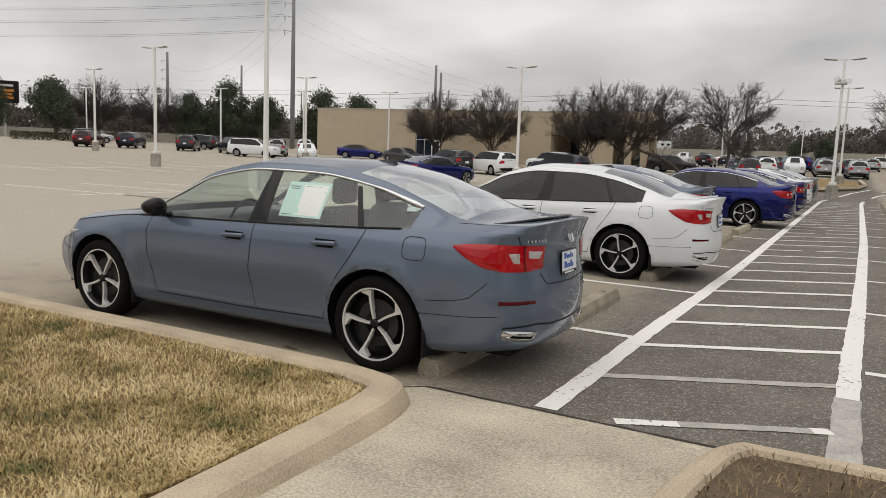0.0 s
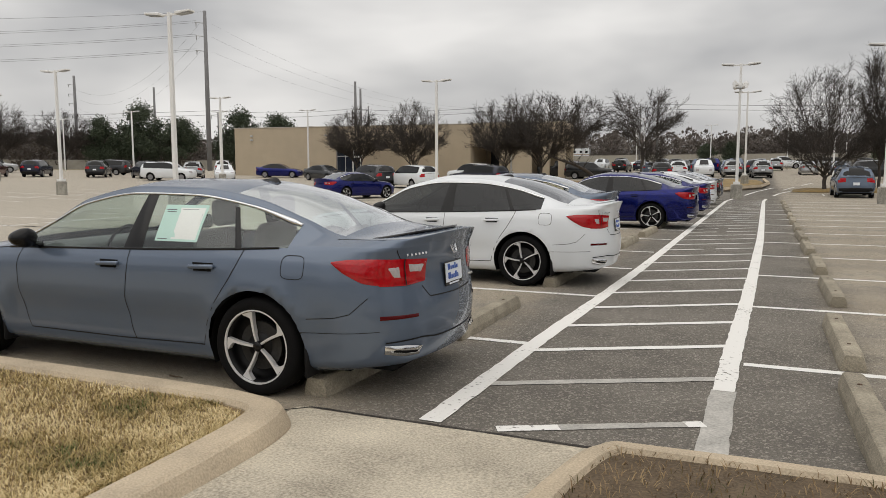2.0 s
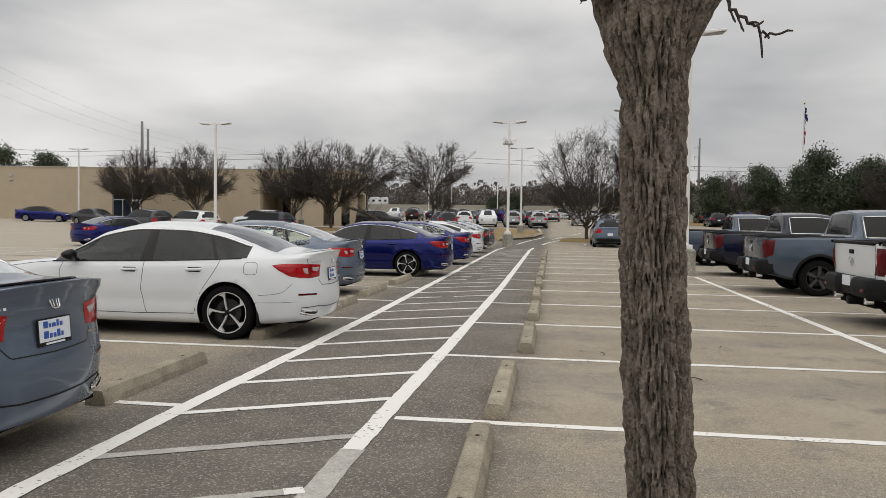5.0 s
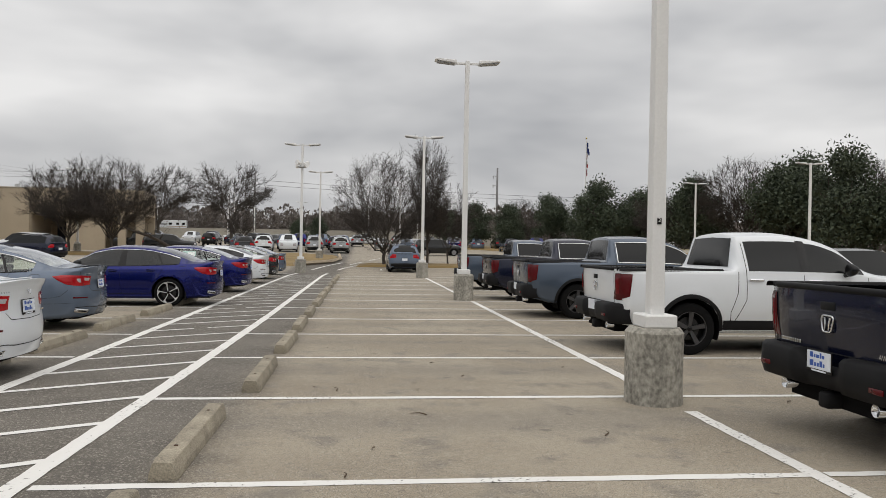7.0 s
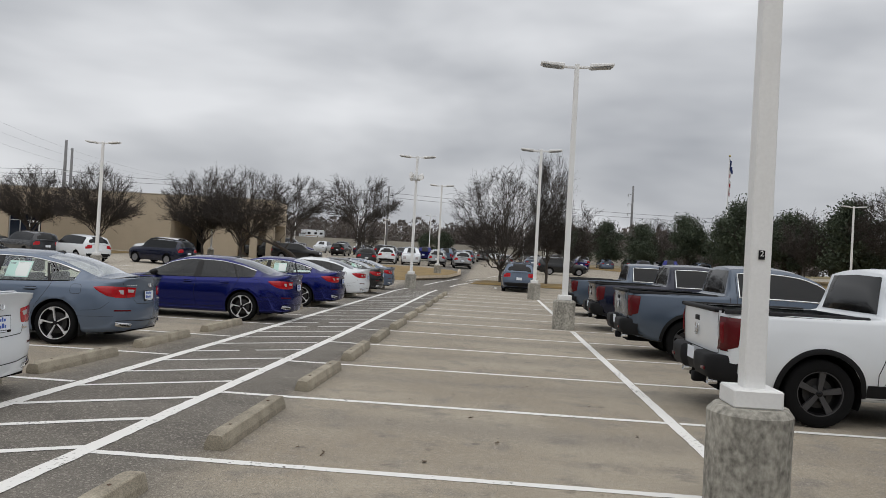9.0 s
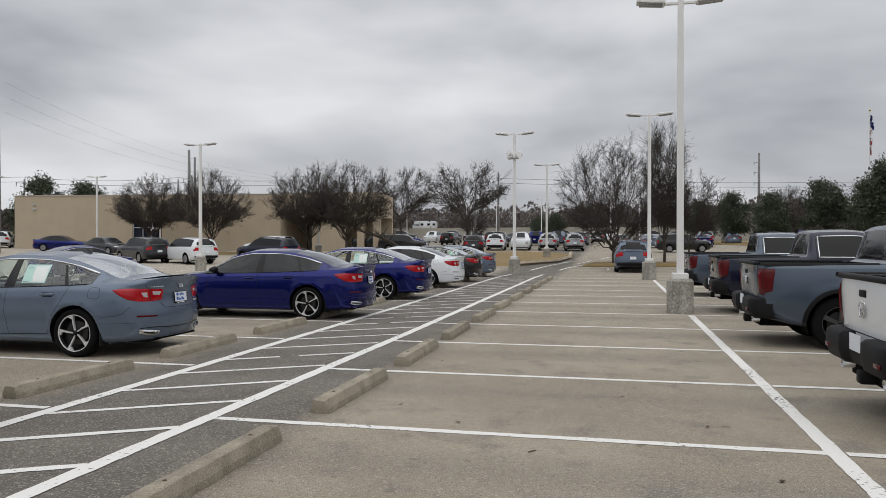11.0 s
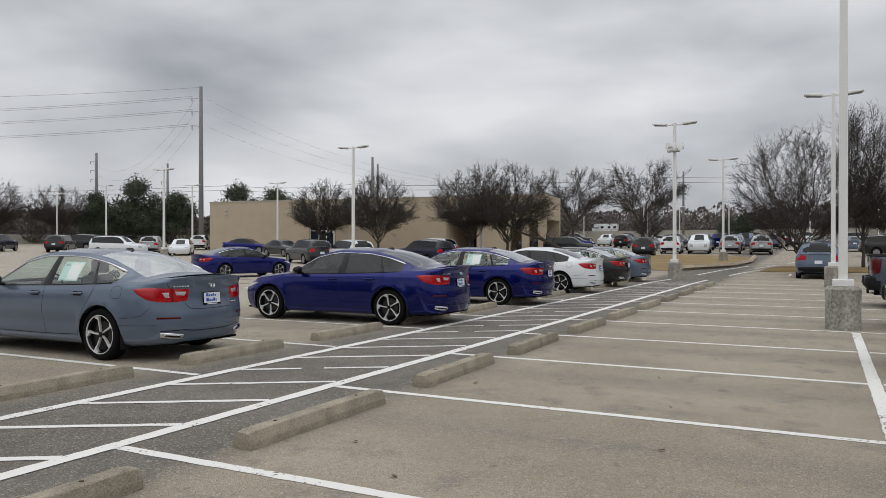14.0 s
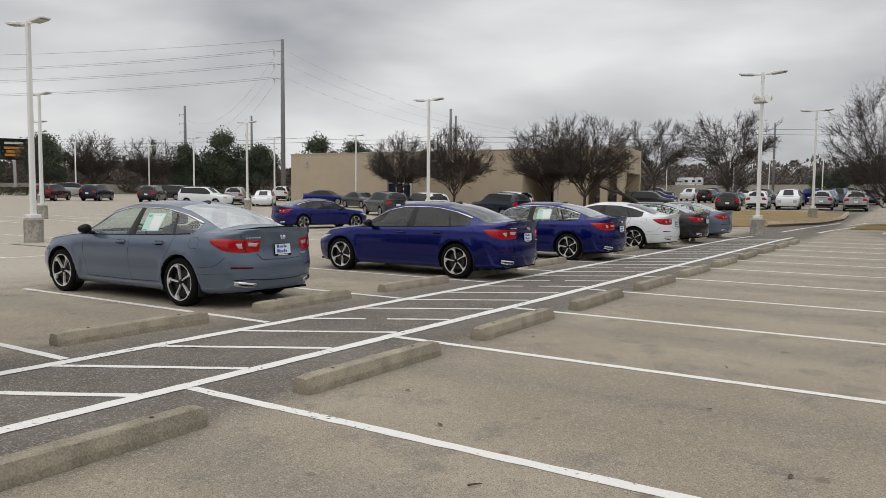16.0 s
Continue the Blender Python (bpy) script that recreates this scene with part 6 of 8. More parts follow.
def far_car(kind, paint_name, x, y_, heading, label=""):
    shape, (groups, tree, ln), rim, track = FAR[kind]
    car = new({"saloon": "saloon_car", "suv": "suv_car", "pickup": "pickup_truck"}[kind])
    key = (kind, paint_name)
    if key not in FAR_MESH:
        FAR_MESH[key] = mesh_of("body", *groups["body"], PAINTS[paint_name], True)
    if kind not in FAR_MESH:
        gl = [mesh_of("window", *d, GLASS_DARK, True) for d in (one_side(groups["side"], 1), one_side(groups["side"], -1), groups["front"], groups["rear"])]
        if kind == "suv":
            gl.append(mesh_of("back_window", *patch(tree, [(0.56, 1.50), (0, 1.53), (-0.56, 1.50)], [(0.66, 1.13), (0, 1.10), (-0.66, 1.13)], "yz", -1, 0.012, 8, 3), GLASS_DARK))
            gl.append(mesh_of("bumper", *patch(tree, [(0.80, 0.56), (0, 0.58), (-0.80, 0.56)], [(0.78, 0.36), (0, 0.36), (-0.78, 0.36)], "yz", -1, 0.018, 8, 3), BLACK_PLASTIC))
        lamps = []
        for side in (1, -1):
            z1, z0 = {"saloon": (0.92, 0.76), "suv": (1.08, 0.84), "pickup": (1.08, 0.72)}[kind]
            w = {"saloon": 0.40, "suv": 0.36, "pickup": 0.16}[kind]
            lamps.append(mesh_of("tail_lamp", *join_lists([patch(tree, [(side * 0.84, z1), (side * (0.84 - w), z1)], [(side * 0.84, z0), (side * (0.84 - w), z0 + 0.05)], "yz", -1, 0.015, 3, 2)]), RED_LENS))
            lamps.append(mesh_of("head_lamp", *patch(tree, [(side * 0.76, z1 - 0.18), (side * 0.48, z1 - 0.20)], [(side * 0.76, z0 - 0.10), (side * 0.48, z0 - 0.10)], "yz", 1, 0.015, 3, 2), CLEAR_LENS))
        pan = mesh_of("underbody", *box_lists([(-0.8, shape.axles[1] - 0.3, -0.72, 0.72, 0.24, 0.5)]), SHADOW)
        lin = [mesh_of("wheel_arch_liner", *w_, SHADOW) for w_ in wells(shape, 0.5, 0.88)]
        pl = mesh_of("number_plate", *box_lists([(-shape.length + shape.axles[1] - 0.02, -shape.length + shape.axles[1] + 0.09, -0.15, 0.15, 0.72, 0.86)]), PLATE_WHITE)
        FAR_MESH[kind] = (gl, lamps, pan, lin, pl)
    gl, lamps, pan, lin, pl = FAR_MESH[kind]
    part("body", FAR_MESH[key], None, car)
    for g, n_ in zip(gl, ("side_window", "side_window", "windscreen", "rear_window", "rear_window", "bumper")):
        if kind == "pickup" and n_ == "rear_window":
            n_ = "cab_back"
        part(n_, g, None, car)
    if kind == "pickup":
        kb = ("bed",)
        if kb not in FAR_MESH:
            FAR_MESH[kb] = mesh_of("bed_liner", [(a, b, c - 0.1) for a, b, c in groups["bed"][0]], groups["bed"][1], BLACK_PLASTIC)
        part("bed_liner", FAR_MESH[kb], None, car)
    for i, l_ in enumerate(lamps):
        part("tail_lamp" if i % 2 == 0 else "head_lamp", l_, None, car)
    part("underbody", pan, None, car)
    for l_ in lin:
        part("wheel_arch_liner", l_, None, car)
    part("number_plate", pl, None, car)
    wm, rm = far_wheel(shape.wheel_r, rim)
    for a in shape.axles:
        for sg in (1, -1):
            w = part("wheel", wm, None, car)
            w.matrix_basis = pose(shape.axles[1] - a, sg * track, shape.wheel_r, 0, 0, 0 if sg > 0 else 180)
            part("rim", rm, None, w)
    mid_ = shape.axles[1] - shape.length / 2
    h = radians(heading)
    ox, oy = x - mid_ * math.cos(h), y_ - mid_ * math.sin(h)
    z = lift(x, y_)
    dx, dy = math.cos(h), math.sin(h)
    pitch = math.atan2(lift(x + dx, y_ + dy) - lift(x - dx, y_ - dy), 2)
    roll_ = math.atan2(lift(x - dy, y_ + dx) - lift(x + dy, y_ - dx), 2)
    car.matrix_basis = pose(ox, oy, z - mid_ * math.sin(pitch), math.degrees(roll_), -math.degrees(pitch), heading)
    kind_word = {"saloon": "saloon car", "suv": "utility car", "pickup": "pickup truck"}[kind]
    tagged(car, label or f"{PAINT_WORD[paint_name]} {kind_word} in a far row", kind_word if kind != "suv" else "car", group="cars in the far rows")
    return car


PAINT_WORD = {"grey": "slate grey", "white": "white", "blue": "deep blue", "black": "black", "navy": "dark navy", "steel": "slate blue", "silver": "silver", "maroon": "dark red", "charcoal": "charcoal", "olive": "bronze grey"}
far_car("suv", "black", 14.2, 9.6, 0, "black sport utility car beyond the row of pickups")
far_car("suv", "grey", 4.45, 37.5, 90, "slate grey sport utility car stopped in the aisle")
for c in (
        ("suv", "maroon", -67.7, 39.7, 125), ("suv", "silver", -82, 50.5, 55), ("suv", "navy", -66.1, 43.4, 125), ("suv", "charcoal", -60.9, 46.2, 128), ("suv", "charcoal", -66, 52, 200), ("suv", "navy", -55, 46.4, 150),
        ("suv", "white", -48.5, 42.6, 20), ("suv", "silver", -50.5, 48.0, 128), ("saloon", "white", -46.5, 47.6, 310), ("suv", "white", -58, 61.3, 128), ("saloon", "charcoal", -80.5, 70, 20),
        ("suv", "charcoal", -27.0, 40.4, 150), ("suv", "white", -23.4, 40.0, 150), ("suv", "navy", -19.3, 43.0, 160), ("suv", "white", -22.8, 50.5, 160), ("saloon", "blue", -45.9, 55.5, 20), ("saloon", "charcoal", -37.3, 50.4, 340),
        ("suv", "charcoal", -8.7, 62.0, 100), ("saloon", "blue", -22.5, 88.0, 10), ("suv", "white", -8.1, 71.4, 95), ("pickup", "white", -5.7, 72.2, 275), ("suv", "silver", -3.0, 71.9, 95), ("suv", "silver", -0.3, 70.4, 95),
        ("suv", "black", 9.5, 66.0, 5), ("suv", "white", -33.5, 76, 5), ("suv", "black", -15.6, 63.5, 10), ("pickup", "black", -18.6, 65.5, 0)):
    far_car(*c)
crnd = random.Random(21)
kinds = ["suv", "suv", "saloon", "suv", "pickup", "saloon"]
cols_ = ["white", "silver", "charcoal", "black", "white", "navy", "grey", "blue", "maroon", "olive"]
for row_y, x0, x1, dx_ in ((80.5, -12, 8, 2.75), (90.5, -20, 2, 2.8), (101, -22, 3, 2.9), (82, 13, 33, 3.4), (93, 11, 26, 3.2), (112, -30, 12, 3.6)):
    x_ = x0
    while x_ < x1:
        if crnd.random() < 0.8:
            far_car(crnd.choice(kinds), crnd.choice(cols_), x_ + crnd.uniform(-0.2, 0.2), row_y + crnd.uniform(-0.4, 0.4), (90 if crnd.random() < 0.7 else 270) if row_y < 105 else 5)
        x_ += dx_ if row_y < 105 else 6.5

# ---------------------------------------------------------------- trees
BARK = mat("bark", (0.062, 0.052, 0.044), 0.95, var=0.4, scale=6, fine=70, bump=0.6)
TWIG = mat("grey_twigs", (0.052, 0.044, 0.039), 0.95, var=0.3, scale=2, fine=20)


def leaf_material(name, a, b):
    m = bpy.data.materials.new(name)
    m.use_nodes = True
    t = m.node_tree
    bs = t.nodes["Principled BSDF"]
    bs.inputs["Roughness"].default_value = 0.7
    g = t.nodes.new("ShaderNodeNewGeometry")
    r = t.nodes.new("ShaderNodeValToRGB")
    r.color_ramp.elements[0].color = (*a, 1)
    r.color_ramp.elements[1].color = (*b, 1)
    t.links.new(g.outputs["Random Per Island"], r.inputs["Fac"])
    t.links.new(r.outputs["Color"], bs.inputs["Base Color"])
    return m


LEAVES = leaf_material("evergreen_leaves", (0.034, 0.049, 0.028), (0.068, 0.087, 0.049))
BRUSH = leaf_material("winter_brush", (0.088, 0.074, 0.066), (0.16, 0.134, 0.118))


def grow(seed, height, spread, levels, trunk_r, first, kids, upright=0.5, sides=6, min_r=0.008, trunk=0.28):
    """A bare tree as two tube lists: the trunk with its main limbs, and the finer branches."""
    rnd = random.Random(seed)
    wood, fine = [], []

    def limb(p, d, length, r, level):
        n = (5, 4, 3, 2, 2, 1)[min(level, 5)]
        pts, rad = [p], [r]
        q, dd = Vector(p), Vector(d).normalized()
        end_r = max(min_r * 0.7, r * (0.55 if level < levels else 0.5))
        for i in range(n):
            wob = 0.05 if level == 0 else 0.17
            dd = (dd + Vector((rnd.gauss(0, wob), rnd.gauss(0, wob), rnd.gauss(0, 0.10) + (upright * 0.13 if level > 0 else 0.1)))).normalized()
            q = q + dd * length / n
            pts.append(q.copy())
            rad.append(r + (end_r - r) * (i + 1) / n)
        (wood if level < 2 else fine).append(tube(pts, rad, sides if level < 2 else (4 if level < 3 else 3), False))
        if level >= levels:
            return
        k = kids[min(level, len(kids) - 1)]
        for i in range(k):
            t = rnd.uniform(0.25, 1.0) if level else rnd.uniform(first, 1.0)
            if i < 2:
                t = 1.0
            j = min(int(t * n), n - 1)
            u = t * n - j
            base = pts[j].lerp(pts[j + 1], min(1, u))
            a = 2 * math.pi * (i + rnd.uniform(-0.3, 0.3)) / k if level == 0 else rnd.uniform(0, 2 * math.pi)
            out = Vector((math.cos(a), math.sin(a), 0))
            nd = (dd * rnd.uniform(0.4, 0.8) + out * rnd.uniform(0.6, 1.0) * spread + Vector((0, 0, upright * rnd.uniform(0.1, 0.6)))).normalized()
            limb(base, nd, length * (rnd.uniform(0.75, 1.1) if level == 0 else rnd.uniform(0.52, 0.78)), max(min_r, rad[min(j + 1, n)] * rnd.uniform(0.5, 0.75)), level + 1)

    limb(Vector((0, 0, -0.1)), Vector((rnd.uniform(-0.05, 0.05), rnd.uniform(-0.05, 0.05), 1)), height * trunk, trunk_r, 0)
    top = max(v[2] for vs, _ in wood + fine for v in vs)
    k = height / top
    for group in (wood, fine):
        for vs, _ in group:
            for i, v in enumerate(vs):
                vs[i] = Vector(v) * k
    return join_lists(wood), join_lists(fine)


TREE_MESH = {}


def spread_tree(seed, height, rx, low, trunk_r, mains, sweep, twig_r):
    """A bare tree whose limbs fan out to a rounded crown: tube lists of trunk and limbs, and of the twigs."""
    rnd = random.Random(seed)
    wood, fine = [], []
    mid_z, rz = height * (low + 1) / 2, height * (1 - low) / 2

    def rim(a, e, f):
        return Vector((rx * f * math.cos(a) * math.cos(e), rx * f * math.sin(a) * math.cos(e), mid_z + rz * f * math.sin(e)))

    def bough(p, q, r0, r1, n, wob, up):
        pts, rad = [], []
        for i in range(n + 1):
            t = i / n
            v = p.lerp(q, t)
            v.z += up * math.sin(math.pi * t)
            if 0 < i:
                v += Vector((rnd.gauss(0, wob), rnd.gauss(0, wob), rnd.gauss(0, wob)))
            pts.append(v)
            rad.append(r0 + (r1 - r0) * t ** 0.8)
        return pts, rad

    fork = height * low * 0.8
    pts, rad = bough(Vector((0, 0, -0.1)), Vector((rnd.uniform(-0.1, 0.1), 0, fork)), trunk_r, trunk_r * 0.75, 5, 0.02, 0)
    wood.append(tube(pts, rad, 8, False))
    for m in range(mains):
        a = 2 * math.pi * (m * 0.618 + rnd.uniform(-0.06, 0.06))
        e = math.asin(min(0.98, -0.72 + 1.70 * (m + 0.5) / mains)) + rnd.uniform(-0.1, 0.1)
        end = rim(a, e, rnd.uniform(0.82, 0.98))
        start = Vector((0, 0, fork * (rnd.uniform(0.80, 1.0) + 0.5 * max(0, e))))
        reach = (end - start).length
        pts, rad = bough(start, end, trunk_r * rnd.uniform(0.24, 0.36), twig_r * 1.5, 9, reach * 0.026, sweep * reach * (0.4 - e))
        wood.append(tube(pts, rad, 6, False))
        for k in range(11):
            j = rnd.randint(2, 8)
            b, f = a + rnd.gauss(0, 0.55), e + rnd.gauss(0, 0.38)
            q = rim(b, max(-0.5, min(1.5, f)), rnd.uniform(0.80, 1.03))
            way = q - pts[j]
            most = reach * rnd.uniform(0.28, 0.55)
            if way.length > most:
                q = pts[j] + way.normalized() * most
            p2, r2 = bough(pts[j], q, max(twig_r * 1.3, rad[j] * 0.45), twig_r, 5, most * 0.04, 0.05 * most)
            wood.append(tube(p2, r2, 4, False))
            for _ in range(10):
                i2 = rnd.randint(1, 5)
                out = (p2[i2] - Vector((0, 0, fork * 1.1))).normalized()
                d = (out + Vector((rnd.gauss(0, 0.5), rnd.gauss(0, 0.5), rnd.gauss(0.08, 0.45)))).normalized()
                ln_ = height * rnd.uniform(0.05, 0.11)
                p3, r3 = bough(p2[i2], p2[i2] + d * ln_, twig_r, twig_r * 0.6, 3, ln_ * 0.06, 0)
                fine.append(tube(p3, r3, 3, False))
                for _ in range(5):
                    i3 = rnd.randint(1, 3)
                    d4 = (d + Vector((rnd.gauss(0, 0.6), rnd.gauss(0, 0.6), rnd.gauss(0, 0.5)))).normalized()
                    p4, r4 = bough(p3[i3], p3[i3] + d4 * ln_ * rnd.uniform(0.35, 0.75), twig_r * 0.7, twig_r * 0.45, 2, ln_ * 0.04, 0)
                    fine.append(tube(p4, r4, 3, False))
    return join_lists(wood), join_lists(fine)


def bare_tree(kind, x, y_, scale=1.0, turn=0.0, label=""):
    spec = {"oak": (3, 8.4, 4.0, 0.23, 0.15, 21, 0.22, 0.0135),
            "oak_b": (8, 8.2, 4.2, 0.22, 0.15, 20, 0.24, 0.0135),
            "oak_far": (21, 9.2, 5.0, 0.36, 0.21, 10, 0.22, 0.016),
            "round": (5, 8.4, 3.9, 0.16, 0.17, 20, 0.03, 0.0095),
            "slim": (12, 9.0, 1.5, 0.22, 0.11, 13, 0.05, 0.009),
            "small": (14, 6.0, 2.3, 0.26, 0.08, 10, 0.08, 0.010)}[kind]
    if kind not in TREE_MESH:
        w, f = spread_tree(*spec)
        TREE_MESH[kind] = (mesh_of("trunk", *w, BARK, True), mesh_of("branches", *f, TWIG))
    t = new("bare_tree")
    part("trunk", TREE_MESH[kind][0], None, t)
    part("crown", TREE_MESH[kind][1], None, t, "fine bare grey twigs")
    t.matrix_basis = pose(x, y_, lift(x, y_), 0, 0, turn) @ Matrix.Diagonal((scale, scale, scale, 1))
    return tagged(t, label or "leafless winter tree with a dense crown of grey twigs", "tree", group="bare trees")


def crown(seed, n, sx, sz, z0, leaf):
    """Leaf sprays in uneven clumps."""
    rnd = random.Random(seed)
    lobes = []
    for i in range(34):
        a = rnd.uniform(0, 2 * math.pi)
        u = rnd.uniform(0.04, 0.96)
        r = sx * rnd.uniform(0.15, 0.9) * math.sqrt(max(0.03, 1 - (1.7 * u - 0.62) ** 2)) * 0.86
        lobes.append((r * math.cos(a), r * math.sin(a), z0 + sz * u, sx * rnd.uniform(0.22, 0.40)))
    vs, fs = [], []
    for i in range(n):
        lx, ly, lz, lr = rnd.choice(lobes)
        d = Vector((rnd.gauss(0, 1), rnd.gauss(0, 1), rnd.gauss(0, 0.8))).normalized() * lr * min(1.18, 0.40 + 0.48 * abs(rnd.gauss(0, 1)))
        p = Vector((lx, ly, lz)) + d
        a = Vector((rnd.gauss(0, 1), rnd.gauss(0, 1), rnd.gauss(0, 1))).normalized()
        b = a.cross(Vector((rnd.gauss(0, 1), rnd.gauss(0, 1), rnd.gauss(0, 1)))).normalized()
        s = leaf * rnd.uniform(0.5, 1.3)
        o = len(vs)
        vs += [p - a * s, p + b * s * 0.45, p + a * s, p - b * s * 0.45]
        fs.append((o, o + 1, o + 2, o + 3))
    return vs, fs


def evergreen(variant, x, y_, scale=1.0, turn=0.0, squash=1.0):
    key = ("ever", variant)
    if key not in TREE_MESH:
        w, f = grow(40 + variant, 5.2, 0.9, 2, 0.17, 0.4, (6, 5), 0.5)
        TREE_MESH[key] = (mesh_of("trunk", *join_lists([w, f]), BARK), mesh_of("crown", *crown(60 + variant, 17000, 3.0, 5.0, 1.3, 0.125), LEAVES))
    t = new("evergreen_tree")
    part("trunk", TREE_MESH[key][0], None, t)
    part("crown", TREE_MESH[key][1], None, t, "dense dark green leaf clumps")
    t.matrix_basis = pose(x, y_, lift(x, y_), 0, 0, turn) @ Matrix.Diagonal((scale, scale, scale * squash, 1))
    return tagged(t, "dark evergreen oak with an uneven leafy crown", "tree", group="evergreen trees")


for k_, x, y_, s, tn in (("oak", -37.2, 56.2, 0.80, 20), ("oak_b", -30.4, 54.9, 0.86, 140), ("oak", -21.2, 54.6, 0.84, 250), ("oak_b", -17.6, 53.7, 0.90, 60), ("oak_far", -24.6, 93.6, 1.10, 100), ("oak_far", -13.8, 85, 1.08, 200),
                         ("round", 3.5, 43.2, 0.85, 0), ("slim", 6.5, 43.8, 0.95, 40), ("small", 8.2, 46, 0.92, 0), ("oak", -94, 60.2, 1.0, 10), ("oak_b", -91.3, 67.9, 0.98, 77), ("oak", -93.9, 90.2, 0.95, 300), ("oak_b", -78.2, 100.5, 0.95, 31),
                         ("oak_b", 39.8, 63.1, 1.18, 200), ("oak", 48, 55, 1.1, 90), ("small", -11.5, 77, 0.75, 15), ("small", 33.5, 70, 1.2, 70), ("round", 24, 95, 0.8, 120)):
    bare_tree(k_, x, y_, s, tn)
ernd = random.Random(9)
for i, (x, y_, s) in enumerate(((-94.3, 54, 1.28), (-101, 49, 1.2), (-84.5, 74.8, 1.42), (-80, 78, 1.25), (-88, 71, 1.1), (-74.5, 84.9, 1.38), (-69, 88, 1.32),
                                (18.2, 97.4, 1.02), (22, 92.2, 0.98), (26.5, 87, 1.08), (30, 83, 1.05), (29.7, 76.7, 1.24), (33.5, 74.5, 1.2), (36.6, 67.3, 1.22), (39, 72, 1.2), (41.2, 57, 1.45), (44, 60, 1.45), (42.5, 50.5, 1.4), (46, 46, 1.45), (45.5, 38.5, 1.4), (48, 31, 1.4), (37, 80, 1.15),
                                (-4, 96, 0.62), (15, 104, 0.8), (-9.0, 125, 0.7), (52, 24, 1.4), (50, 40, 1.5))):
    evergreen(i % 3, x, y_, s, ernd.uniform(0, 360), ernd.uniform(0.92, 1.05))


def woods(name, a0, a1, r0, r1, z_h, trees, seed, label, leaf=1.1, per=90):
    """A belt of far leafless woodland: rounded crowns of fine upright sprays on a broken skyline."""
    rnd = random.Random(seed)
    vs, fs = [], []
    for i in range(trees):
        a = radians(rnd.uniform(a0, a1))
        r = rnd.uniform(r0, r1)
        cx, cy = r * math.cos(a), r * math.sin(a)
        g = lift(cx, cy)
        h = z_h * (0.78 + 0.20 * noise.noise((a * 7, 0.3, seed)) + rnd.uniform(-0.14, 0.14))
        w = h * rnd.uniform(0.30, 0.45)
        for k in range(per):
            u = rnd.random()
            z = g + h * (0.06 + 0.94 * u)
            rr = w * math.sqrt(max(0.02, 1 - abs(2 * u - 0.9) ** 2.2)) * rnd.random() ** 0.45
            b = rnd.uniform(0, 2 * math.pi)
            x, y_ = cx + rr * math.cos(b), cy + rr * math.sin(b)
            s = leaf * rnd.uniform(0.5, 1.3)
            c = rnd.uniform(0, math.pi)
            dx, dy = math.cos(c) * s * 0.3, math.sin(c) * s * 0.3
            lx, ly = math.cos(b) * s * 0.5 * (rr / w), math.sin(b) * s * 0.5 * (rr / w)
            z = min(z, g + h - s * 0.5)
            o = len(vs)
            tz = rnd.uniform(-0.25, 0.75) * s
            vs += [(x - dx, y_ - dy, z - s * 0.3), (x + dx, y_ + dy, z - s * 0.1), (x + lx * 1.5 + dy, y_ + ly * 1.5 - dx, z + tz)]
            fs.append((o, o + 1, o + 2))
    return tagged(part(name, (vs, fs), BRUSH), label, "woods", kind="stuff")


woods("woods", 76, 130, 205, 265, 12.0, 420, 5, "belt of brown leafless woodland on the skyline", 0.85, 480)
woods("woods", 126, 164, 150, 185, 8.0, 300, 6, "leafless brown woodland beyond the road", 0.7, 420)
woods("woods", 26, 78, 118, 150, 7.2, 300, 7, "brown leafless scrub behind the evergreen row", 0.6, 420)
# never in view: added behind the camera to darken reflections in paint and glass
woods("woods", 164, 386, 70, 100, 9.0, 420, 8, "unseen belt of brown woodland added for dark reflections in the cars", 1.3, 80)


# ---------------------------------------------------------------- the tree in the planting island
def barked(centres, radii, sides, seed, rough=1.0):
    """A limb with deep, shaggy fissures running along it; radii come as (left, right, depth) for each centre."""
    vs, fs = [], []
    run = 0.0
    for i, (c, (rl, rr, rd)) in enumerate(zip(centres, radii)):
        if i:
            run += (c - centres[i - 1]).length
        d = (centres[min(i + 1, len(centres) - 1)] - centres[max(i - 1, 0)]).normalized()
        u = Vector((1, 0, 0))
        u = (u - d * u.dot(d)).normalized()
        v = d.cross(u)
        s = run
        for k in range(sides):
            a = 2 * math.pi * k / sides
            ca, sa = math.cos(a), math.sin(a)
            n1 = noise.noise((ca * 3.4 + seed, sa * 3.4, s * 2.6))
            ridge = 1 - abs(noise.noise((ca * 7.5 + 0.4 * n1 + seed, sa * 7.5, s * 8.0)))
            flake = noise.noise((ca * 15 + seed, sa * 15, s * 24))
            fiss = abs(noise.noise((ca * 8 + 0.8 * n1 + seed, sa * 8, s * 11.0)))
            e = rough * (0.008 * n1 + 0.024 * (ridge - 0.80) - 0.024 * math.exp(-(fiss / 0.09) ** 2) + 0.012 * flake * (1 if flake > 0 else 0.4) + 0.007)
            w = rl if ca < 0 else rr
            vs.append(c + u * (w + e) * ca + v * (rd + e) * sa)
    n = len(centres)
    for i in range(n - 1):
        for k in range(sides):
            k2 = (k + 1) % sides
            fs.append((i * sides + k, i * sides + k2, (i + 1) * sides + k2, (i + 1) * sides + k))
    fs.append(tuple((n - 1) * sides + k for k in range(sides)))
    return vs, fs


